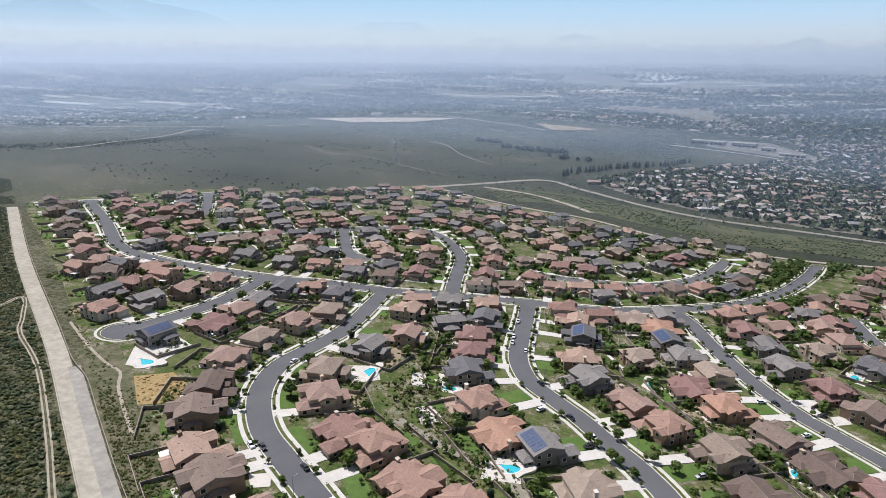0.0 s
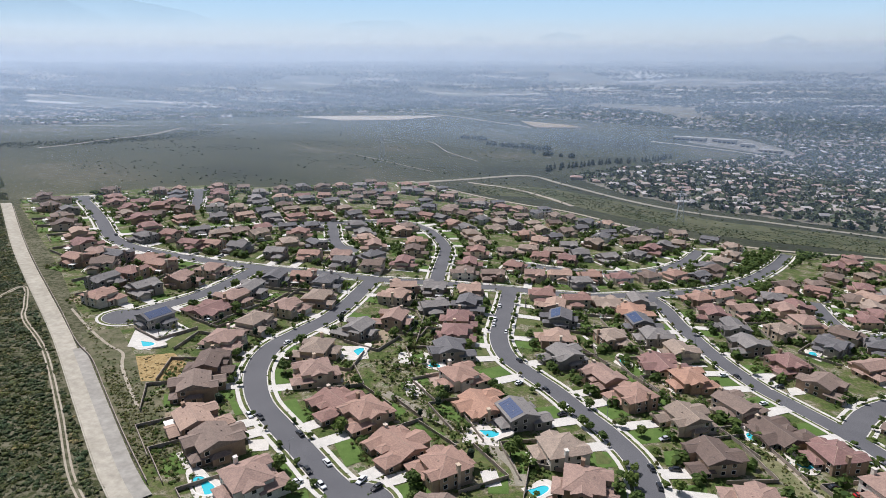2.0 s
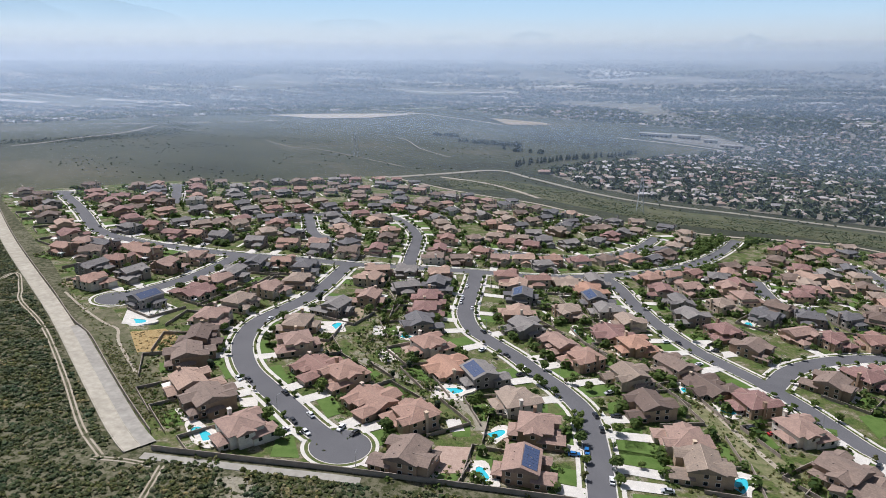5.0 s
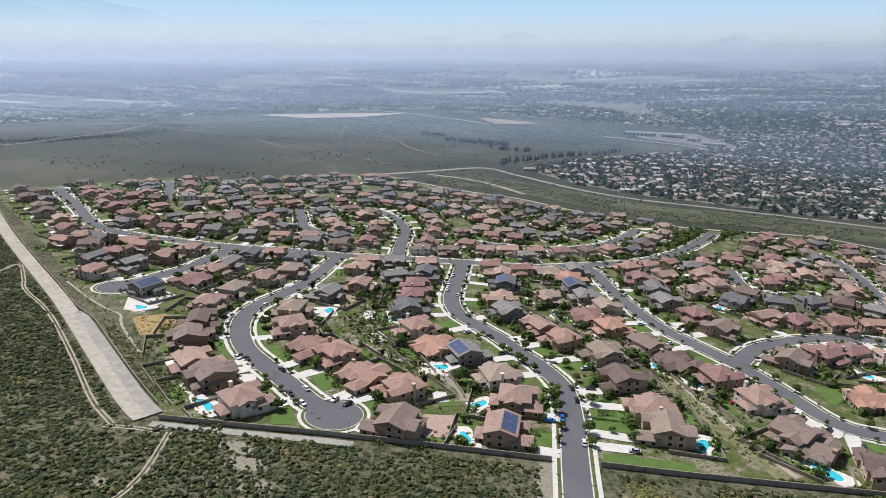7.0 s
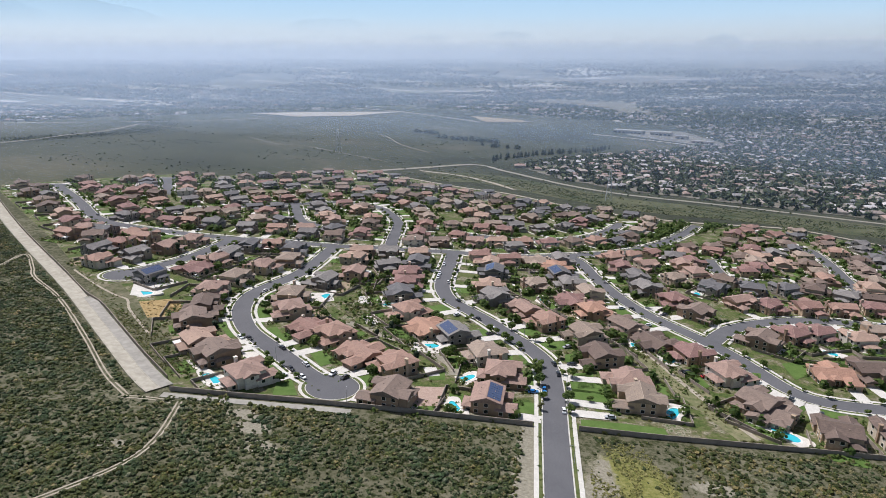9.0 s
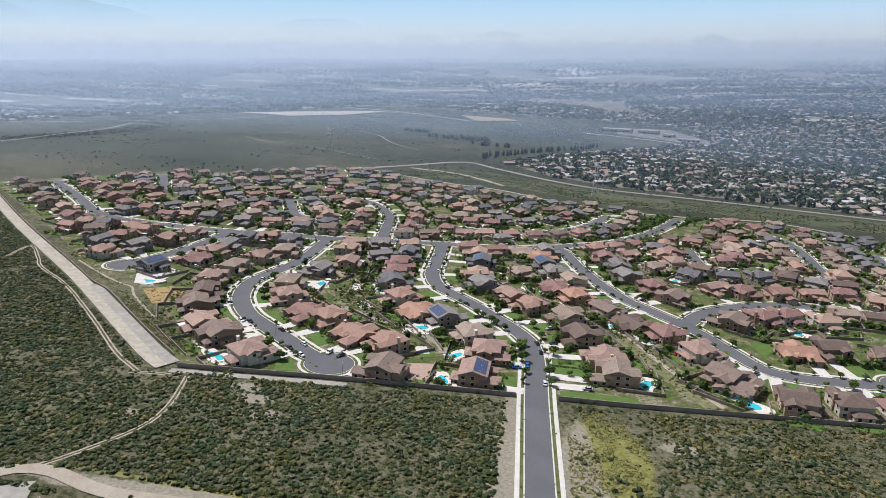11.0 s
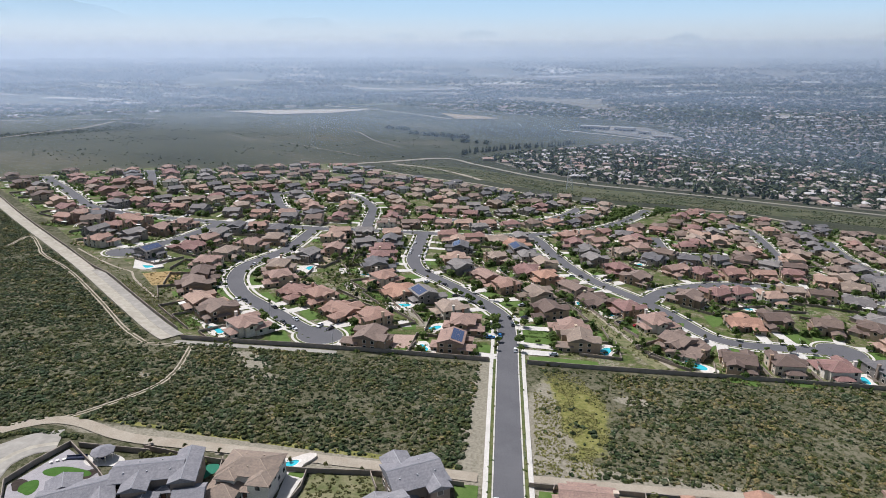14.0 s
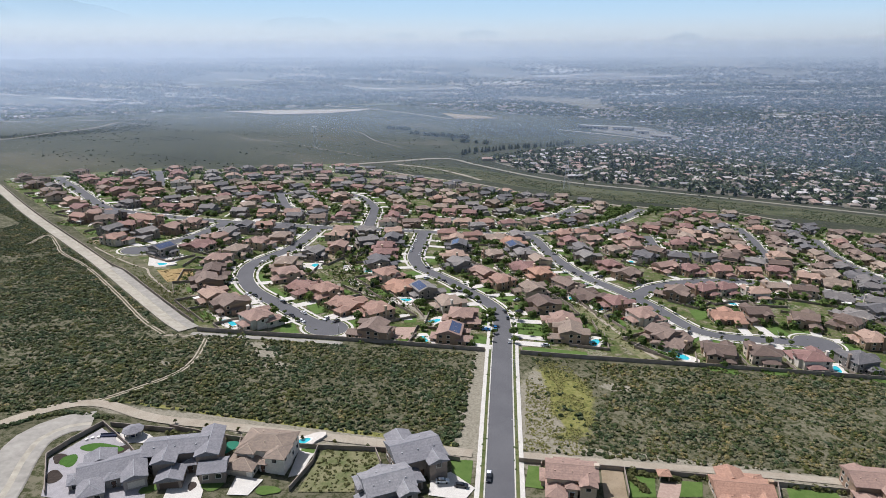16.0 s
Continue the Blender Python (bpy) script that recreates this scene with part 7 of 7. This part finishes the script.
# ---- cars ----
M["tyre"] = mat("tyre_rubber", (0.02, 0.02, 0.02), 0.9)
M["car_glass"] = mat("car_glass", (0.012, 0.014, 0.018), 0.06)
PAINT = {"w": ("white", (0.78, 0.78, 0.78)), "d": ("black", (0.018, 0.02, 0.024)), "s": ("silver", (0.42, 0.43, 0.45)), "b": ("blue", (0.02, 0.16, 0.42)), "r": ("red", (0.45, 0.02, 0.02))}


def loft(profile, half, taper):
    """A shell from a side outline; narrower towards its top."""
    bm = bmesh.new()
    top = max(z for _, z in profile)
    low = min(z for _, z in profile)
    rows = []
    for s in (-1, 1):
        rows.append([bm.verts.new((px, s * half * (1 - taper * (z - low) / (top - low)), z)) for px, z in profile])
    n = len(profile)
    for k in range(n):
        m = (k + 1) % n
        bm.faces.new((rows[0][k], rows[0][m], rows[1][m], rows[1][k]))
    bm.faces.new(rows[0][::-1])
    bm.faces.new(rows[1])
    bmesh.ops.bevel(bm, geom=bm.edges[:], offset=0.05, segments=1, affect="EDGES")
    return bm


def build_car(colour):
    words, rgb = PAINT[colour]
    m = mat(words + "_car_paint", rgb, 0.28)
    bsdf(m).inputs["Coat Weight"].default_value = 0.6
    root = new("car", None)
    tall = 0.16 if colour in "ws" else 0.05
    part("body", loft([(-2.3, 0.32), (2.25, 0.32), (2.36, 0.62), (2.2, 0.86), (1.2, 0.98), (-1.9, 1.02), (-2.34, 0.92), (-2.4, 0.55)], 0.92, 0.08), m, root)
    part("roof", loft([(-1.75, 0.98), (1.05, 0.98), (0.35, 1.44 + tall), (-1.35, 1.46 + tall)], 0.82, 0.2), m, root)
    part("window", loft([(-1.86, 1.03), (1.14, 1.0), (0.44, 1.38 + tall), (-1.44, 1.4 + tall)], 0.835, 0.17), M["car_glass"], root)
    for wx in (-1.42, 1.42):
        for wy in (-0.82, 0.82):
            bm = bmesh.new()
            bmesh.ops.create_cone(bm, cap_ends=True, segments=14, radius1=0.34, radius2=0.34, depth=0.24, matrix=Matrix.Translation((wx, wy, 0.34)) @ Matrix.Rotation(math.pi / 2, 4, "X"))
            part("wheel", bm, M["tyre"], root)
    bm = bmesh.new()
    for s in (-1, 1):
        box(bm, 2.28, s * 0.62 - 0.17, 0.66, 2.37, s * 0.62 + 0.17, 0.8)
    part("headlight", bm, M["trim"], root)
    return tagged(root, f"{words} parked car with dark windows", "car", "parked cars")


CARS = [
    [(-130.5, 48.9, "d"), (-112.1, 36.0, "w"), (-97.9, 29.2, "w"), (-91.7, 27.2, "d"), (-116.8, 29.3, "d"), (-110.6, 20.6, "w"), (-118.0, 20.7, "w"), (-150.9, 54.0, "d"), (-182.6, 84.4, "d"), (-155.3, 53.9, "w"), (-81.8, 228.7, "w"), (-71.0, 216.7, "d"), (-79.1, 204.0, "w"), (-78.2, 194.6, "w"), (-69.9, 197.2, "w"), (-70.0, 186.8, "w"), (-63.1, 148.2, "d"), (-56.7, 124.5, "w")],
    [(-43.1, 123.0, "d"), (-30.6, 111.8, "w"), (-34.8, 101.8, "d"), (0.0, 73.1, "d"), (4.0, 62.2, "d"), (6.4, 96.9, "s"), (8.5, 75.2, "d"), (-8.7, 39.3, "b"), (41.2, 173.6, "w"), (50.9, 176.7, "d"), (54.3, 147.3, "w"), (66.8, 170.8, "d"), (84.2, 106.5, "w"), (96.5, 84.9, "d"), (64.9, 84.2, "d"), (72.9, 82.0, "r"), (124.6, 278.5, "w"), (137.7, 273.9, "d")],
    [(6.3, 26.3, "w"), (23.6, 25.8, "s"), (-4.8, 43.1, "b"), (107.7, 68.6, "d"), (116.6, 56.9, "d"), (198.2, 209.8, "w"), (206.9, 206.6, "s"), (152.4, 238.6, "d"), (150.6, 298.2, "w"), (150.4, 282.0, "w"), (156.6, 157.6, "d"), (-228.4, 134.3, "w"), (-203.2, 135.7, "w"), (-396.9, 262.6, "d"), (-342.5, 235.9, "w"), (-293.7, 247.0, "s"), (-169.2, 176.2, "d"), (-175.7, 124.7, "w")],
    [(0.4, -98.1, "w"), (-13.4, -105.1, "w"), (-6.8, -106.1, "d"), (5.3, -99.5, "d"), (-111.4, -129.6, "w")],
]
made_cars = {}
for x, y, colour in [c for row in CARS for c in row]:
    d, _ = near_street(x, y)
    k = int(np.argmin(np.hypot(PTS[:, 0] - x, PTS[:, 1] - y)))
    key = ALL_PTS[k][2]
    if d < 8.5:
        line = LINES[key]
        i = min(range(len(line)), key=lambda n: (line[n] - Vector((x, y))).length)
        a, b = line[max(0, i - 1)], line[min(len(line) - 1, i + 1)]
        t = (b - a).normalized()
        nrm = Vector((t.y, -t.x))
        off = (Vector((x, y)) - line[i]).dot(nrm)
        q = Vector((x, y)) + nrm * ((3.9 if off > 0 else -3.9) - off) if abs(off) < 7 else Vector((x, y))
        turn = math.degrees(math.atan2(t.y, t.x)) + (180 if off < 0 else 0)
        h = 0.24
    else:
        q, h = Vector((x, y)), 0.36
        turn = math.degrees(math.atan2(PTS[k][1] - y, PTS[k][0] - x))
    m = pose(q.x, q.y, gz(q.x, q.y) + h, 0, 0, turn)
    if colour not in made_cars:
        made_cars[colour] = build_car(colour)
        made_cars[colour].location, made_cars[colour].rotation_euler = m.translation, m.to_euler()
    else:
        copy_thing(made_cars[colour], m)

# ---- the southern row: walled yards, drives and lawns ----
def blob(name, x, y, rx, ry, turn, h, material, label, seed=0):
    """A rounded free-form bed or lawn."""
    pts = []
    for k in range(24):
        a = 2 * math.pi * k / 24
        q = 1 + 0.16 * math.sin(2 * a + seed) + 0.1 * math.sin(3 * a + 2 * seed)
        px, py = rx * q * math.cos(a), ry * q * math.sin(a)
        pts.append((x + px * math.cos(turn) - py * math.sin(turn), y + px * math.sin(turn) + py * math.cos(turn)))
    return plate(name, pts, h, material, label)


M["grey_paving"] = speckled("grey_paving", (0.33, 0.31, 0.315), (0.41, 0.39, 0.395), 0.5, 0.85, 5.0, 0.2)
M["mulch"] = speckled("dark_mulch", (0.035, 0.026, 0.022), (0.07, 0.055, 0.045), 0.8, 0.95, 6.0, 0.6)
M["turf"] = speckled("artificial_turf", (0.05, 0.12, 0.02), (0.075, 0.16, 0.03), 0.6, 0.95, 8.0, 0.4)
M["green_court"] = speckled("green_court", (0.03, 0.17, 0.11), (0.04, 0.21, 0.13), 0.5, 0.9, 6.0, 0.2)
plate("yard_paving", [(-134, -140), (-145.5, -122), (-141.6, -100.5), (-126, -109), (-110.5, -122), (-100, -140)], 0.2, M["grey_paving"], "grey paved yard with curved beds")
blob("lawn", -133.5, -112.2, 6.6, 3.0, 0.05, 0.24, M["turf"], "curved green turf lawn in a paved yard", 1.0)
blob("lawn", -138.7, -121.5, 2.4, 4.2, 0.3, 0.24, M["turf"], "curved green turf lawn in a paved yard", 2.2)
blob("planting_bed", -126.5, -111.5, 3.0, 2.4, 0.8, 0.235, M["mulch"], "dark mulch bed in a paved yard", 0.4)
blob("planting_bed", -142.5, -121, 2.2, 3.0, 0.2, 0.235, M["mulch"], "dark mulch bed in a paved yard", 3.0)
blob("planting_bed", -137.2, -130.5, 2.6, 3.4, 0.5, 0.235, M["mulch"], "dark mulch bed in a paved yard", 4.1)
for a, b in (((-133.5, -139), (-147, -121.4)), ((-147, -121.4), (-145.8, -111.3)), ((-145.8, -111.3), (-142.6, -98.2)), ((-142.6, -98.2), (-124.8, -109.8)), ((-124.8, -109.8), (-107.9, -122.4)),
             ((-139.5, -98.4), (-114.8, -96.8)), ((-83.1, -116.6), (-89.7, -95)), ((-60.6, -95.5), (-59.4, -104.5)), ((-59.4, -104.5), (-61.7, -120.7)), ((-40, -92), (-36, -100)),
             ((20.8, -84), (20, -88)), ((50, -83), (49.6, -99)), ((104, -80), (100, -96)), ((140, -77), (136, -96))):
    garden_wall((a, b), 1.8)
plate("lawn", [(11.5, 15.2), (46, 18.4), (45, 24), (30, 23.4), (11.5, 21.6)], 0.25, M["lawn"], "green side lawn behind the boundary wall")
plate("driveway", [(7.5, 23), (24, 24.4), (24, 30.5), (7, 29)], 0.35, M["concrete"], "pale concrete driveway from garage to street")
# built-in seating in the corner of the yard
seat = new("outdoor_sofa", None)
seat.matrix_basis = pose(-135.5, -104.8, gz(-135.5, -104.8) + 0.22, 0, 0, 15)
M["navy"] = speckled("navy_cushion", (0.03, 0.035, 0.06), (0.05, 0.06, 0.10), 2.0, 0.9, 20.0, 0.3)
for nm, dims in (("base", (-3.2, -0.8, 0, 3.2, 0.8, 0.35)), ("cushion", (-3.1, -0.75, 0.35, -0.1, 0.5, 0.55)), ("cushion", (0.1, -0.75, 0.35, 3.1, 0.5, 0.55)), ("backrest", (-3.2, 0.5, 0.35, 3.2, 0.8, 0.95))):
    bm = bmesh.new()
    box(bm, *dims)
    bmesh.ops.bevel(bm, geom=bm.edges[:], offset=0.06, segments=2, affect="EDGES")
    part(nm, bm, M["navy"], seat)
tagged(seat, "long navy outdoor sofa in a paved yard", "sofa")
for x, y in ((-140.2, -107.6), (-138.6, -106.6), (-141.4, -109)):
    bm = bmesh.new()
    bmesh.ops.create_cone(bm, cap_ends=True, segments=18, radius1=0.5, radius2=0.62, depth=0.5, matrix=Matrix.Translation((0, 0, 0.25)))
    bmesh.ops.bevel(bm, geom=bm.edges[:], offset=0.05, segments=1, affect="EDGES")
    ob = part("garden_stool", bm, M["trim"])
    ob.location = (x, y, gz(x, y) + 0.22)
    tagged(ob, "round pale garden stool on paving", "stool", "garden stools")
# gazebo: eight posts under a faceted roof
gaz = new("gazebo", None)
gaz.matrix_basis = pose(-127.5, -102.6, gz(-127.5, -102.6) + 0.2)
for k in range(8):
    a = math.pi / 4 * k
    bm = bmesh.new()
    box(bm, 3.0 * math.cos(a) - 0.13, 3.0 * math.sin(a) - 0.13, 0, 3.0 * math.cos(a) + 0.13, 3.0 * math.sin(a) + 0.13, 2.6)
    part("post", bm, M["trim"], gaz)
bm = bmesh.new()
rim = [bm.verts.new((3.9 * math.cos(math.pi / 4 * k), 3.9 * math.sin(math.pi / 4 * k), 2.55)) for k in range(8)]
rim2 = [bm.verts.new((3.9 * math.cos(math.pi / 4 * k), 3.9 * math.sin(math.pi / 4 * k), 2.75)) for k in range(8)]
peak = bm.verts.new((0, 0, 4.2))
for k in range(8):
    m = (k + 1) % 8
    bm.faces.new((rim[k], rim[m], rim2[m], rim2[k]))
    bm.faces.new((rim2[k], rim2[m], peak))
bm.faces.new(rim)
part("roof", bm, M["roof_s"], gaz)
bm = bmesh.new()
bmesh.ops.create_cone(bm, cap_ends=True, segments=24, radius1=1.0, radius2=1.0, depth=0.75, matrix=Matrix.Translation((0, 0, 0.375)))
part("table", bm, M["navy"], gaz)
tagged(gaz, "round gazebo with a grey faceted roof on posts", "gazebo")
blob("paving", -127, -103.4, 6.2, 4.4, -0.3, 0.205, M["concrete"], "pale concrete paving round a gazebo", 0.3)
plate("driveway", [(-101.5, -121), (-95, -118.7), (-88, -126.8), (-86, -133), (-98, -133)], 0.3, M["concrete"], "pale concrete driveway with a planted island")
blob("lawn", -104.5, -129.5, 3.2, 2.2, 0.6, 0.26, M["lawn"], "green front lawn between two houses", 0.9)
blob("planting_bed", -92.6, -125.3, 1.2, 2.6, 0.5, 0.32, M["mulch"], "narrow planted bed in a driveway", 0.8)
blob("lawn", -86.5, -123, 2.6, 4.6, -0.5, 0.25, M["lawn"], "curved green front lawn", 1.4)
blob("sport_court", -91.6, -101.6, 2.6, 4.4, 0.1, 0.25, M["green_court"], "small bright green play court in a back yard", 0.2)
plate("driveway", [(-81.5, -117), (-72, -117), (-73.4, -126), (-80, -127)], 0.3, M["concrete"], "pale concrete driveway to a garage")
blob("lawn", -68.5, -122, 3.6, 2.6, 0, 0.25, M["lawn"], "green front lawn beside a driveway", 0.5)
plate("yard_paving", [(-67, -96.2), (-60.8, -96.6), (-61.4, -111.5), (-64.6, -114)], 0.24, M["concrete"], "pale concrete side yard")
plate("back_lawn", [(-66.5, -95.6), (-61, -95.9), (-61.2, -98.6), (-66, -98)], 0.26, M["lawn"], "strip of green lawn behind the house")
plate("empty_lot", [(-58.6, -95.6), (-38, -92.2), (-36, -104), (-38.2, -115.9), (-58.9, -120.6)], 0.2, M["dry_grass"], "empty weedy lot between two houses")
plate("lawn", [(-12.5, -90.5), (-4.4, -89.6), (-3.9, -103.6), (-9.8, -103.4)], 0.24, M["lawn"], "green side lawn beside the entry road")
plate("driveway", [(-17.6, -103.2), (-11.4, -98.4), (-2.2, -105.7), (-5, -113), (-17, -113)], 0.3, M["concrete"], "pale concrete driveway with parked cars")
plate("yard_paving", [(61.9, -88), (69.5, -87), (66.5, -96), (59, -97)], 0.22, M["red_paving"], "reddish paved yard behind the house")
plate("back_lawn", [(106.8, -80.6), (124.2, -79.8), (124.9, -90), (104.6, -92)], 0.24, M["lawn"], "green back lawn behind the house")
plate("back_dirt", [(41.6, -84.5), (49.5, -83.6), (49, -101), (41, -101)], 0.2, M["dirt"], "bare earth side yard behind the wall")
plate("lawn", [(15.5, -88), (21.5, -87.6), (20.8, -101), (14.5, -101)], 0.23, M["lawn"], "green side lawn beside the entry road")
plate("back_lawn", [(50.5, -83.2), (61, -82.2), (58.7, -97), (50, -99)], 0.2, M["lawn"], "green planted garden behind the wall")
plate("back_lawn", [(69.9, -85), (77.2, -84), (75, -93), (67, -95)], 0.22, M["lawn"], "curved green lawn behind the house")
# small tiled garden shelter
hut = new("garden_shelter", None)
hut.matrix_basis = pose(63.4, -85, gz(63.4, -85) + 0.2, 0, 0, 5)
for sx_ in (-1, 1):
    for sy_ in (-1, 1):
        bm = bmesh.new()
        box(bm, sx_ * 1.6 - 0.15, sy_ * 1.4 - 0.15, 0, sx_ * 1.6 + 0.15, sy_ * 1.4 + 0.15, 2.6)
        part("post", bm, M["stucco"], hut)
bm = bmesh.new()
roof_mesh(bm, (-1.8, -1.6, 1.8, 1.6, 2.7, "h"))
part("roof", bm, [M["roof_o"], M["ridge_o"]], hut)
tagged(hut, "small garden shelter with a red tile roof", "shelter")
edge = random.Random(31)
hedge = []
for a, b, n in (((-110, -97.8), (-95, -98.4), 22), ((51, -84), (60, -84), 26), ((51, -86), (57, -97), 36), ((62, -84), (70, -84), 16), ((74, -82), (102, -80.5), 40), ((107, -79.5), (138, -78), 36), ((-118, -98), (-108, -98), 8), ((52.5, -83), (56, -83), 6),
                ((18, 14), (30, 15), 10), ((66, 20), (84, 22), 14)):
    for k in range(n):
        u = edge.random()
        x, y = a[0] + (b[0] - a[0]) * u + edge.uniform(-0.8, 0.8), a[1] + (b[1] - a[1]) * u + edge.uniform(-1.2, 1.2)
        r = edge.uniform(0.5, 1.3)
        hedge.append((x, y, gz(x, y) + 0.2, r, r * edge.uniform(0.9, 1.6)))
for k in range(260):
    x, y = edge.uniform(-58, -38), edge.uniform(-119, -93)
    r = edge.uniform(0.2, 0.7)
    hedge.append((x, y, gz(x, y) + 0.15, r, r * 0.7))
leaf_cloud("hedge_shrubs", hedge, 16, M["leaf_b"], "shrubs and weeds along the southern yards", 33, flat=1.4, size=0.42)
tufts = []
while len(tufts) < 2600:
    x, y = edge.uniform(13, 47), edge.uniform(-78, 8)
    if inside(DRY, x, y) and noise.noise(Vector((x, y, 3)) * 0.09) > -0.2:
        r = edge.uniform(0.12, 0.5)
        tufts.append((x, y, gz(x, y) + 0.15, r, r * 0.45))
leaf_cloud("grass_tufts", tufts, 7, M["grass_tuft"], "yellow-green weeds beside the entry road", 35, flat=3.0, size=0.5)
# young trees along the dirt track
for k in range(9):
    x, y = -118 + k * 12.5, -91.2 + 0.05 * k
    tree(2, x, y, 0.55, 40 * k)


# ---- street lamps ----
def lamp(x, y, turn):
    root = new("street_lamp", None)
    root.matrix_basis = pose(x, y, gz(x, y) + 0.3, 0, 0, turn)
    bm = bmesh.new()
    bmesh.ops.create_cone(bm, cap_ends=True, segments=8, radius1=0.11, radius2=0.06, depth=7.6, matrix=Matrix.Translation((0, 0, 3.8)))
    part("pole", bm, M["steel"], root)
    bm = bmesh.new()
    bmesh.ops.create_cone(bm, cap_ends=True, segments=6, radius1=0.05, radius2=0.04, depth=1.7, matrix=Matrix.Translation((0.8, 0, 7.6)) @ Matrix.Rotation(math.pi / 2 - 0.15, 4, "Y"))
    part("arm", bm, M["steel"], root)
    bm = bmesh.new()
    box(bm, 1.4, -0.14, 7.6, 2.0, 0.14, 7.78)
    bmesh.ops.bevel(bm, geom=bm.edges[:], offset=0.04, segments=1, affect="EDGES")
    part("lamp_head", bm, M["steel"], root)
    return tagged(root, "tall pale steel street lamp beside the kerb", "street lamp", "street lamps")


M["steel"] = mat("galvanised_steel", (0.42, 0.43, 0.43), 0.45, 0.6)
lamp(-83, 4.2, 100)
for key, every, side in (("entry", 14, 1), ("west_curve", 15, -1), ("east", 15, 1), ("cross", 16, 1), ("east_branch", 14, -1)):
    line = LINES[key]
    nr = normals_of(line)
    for k in range(22 if key == "entry" else 7, len(line) - 4, every):
        q = line[k] + nr[k] * side * 5.9
        if near_street(q.x, q.y, list(LINES).index(key))[0] > 9:
            lamp(q.x, q.y, math.degrees(math.atan2(-nr[k].y * side, -nr[k].x * side)))


# ---- lattice pylons far off ----
def pylon(x, y, h=42):
    bm = bmesh.new()

    def bar(a, b, r=0.22):
        d = Vector(b) - Vector(a)
        bmesh.ops.create_cone(bm, cap_ends=False, segments=4, radius1=r, radius2=r, depth=d.length,
                              matrix=Matrix.Translation((Vector(a) + Vector(b)) / 2) @ d.to_track_quat("Z", "Y").to_matrix().to_4x4())

    corner = lambda k, z: ((1 if k in (0, 1) else -1) * (4.2 - 3.4 * z / h), (1 if k in (0, 3) else -1) * (4.2 - 3.4 * z / h), z)
    for k in range(4):
        bar(corner(k, 0), corner(k, h))
        for i in range(6):
            bar(corner(k, h * i / 6), corner((k + 1) % 4, h * (i + 1) / 6), 0.14)
    for z, w in ((h * 0.72, 8), (h * 0.84, 7), (h * 0.95, 5)):
        bar((-w, 0, z), (w, 0, z), 0.2)
    ob = part("pylon", bm, M["steel"])
    ob.location = (x, y, gz(x, y))
    return tagged(ob, "grey steel lattice power pylon", "pylon", "power pylons")


pylon(64, 622)
pylon(-400, 893)
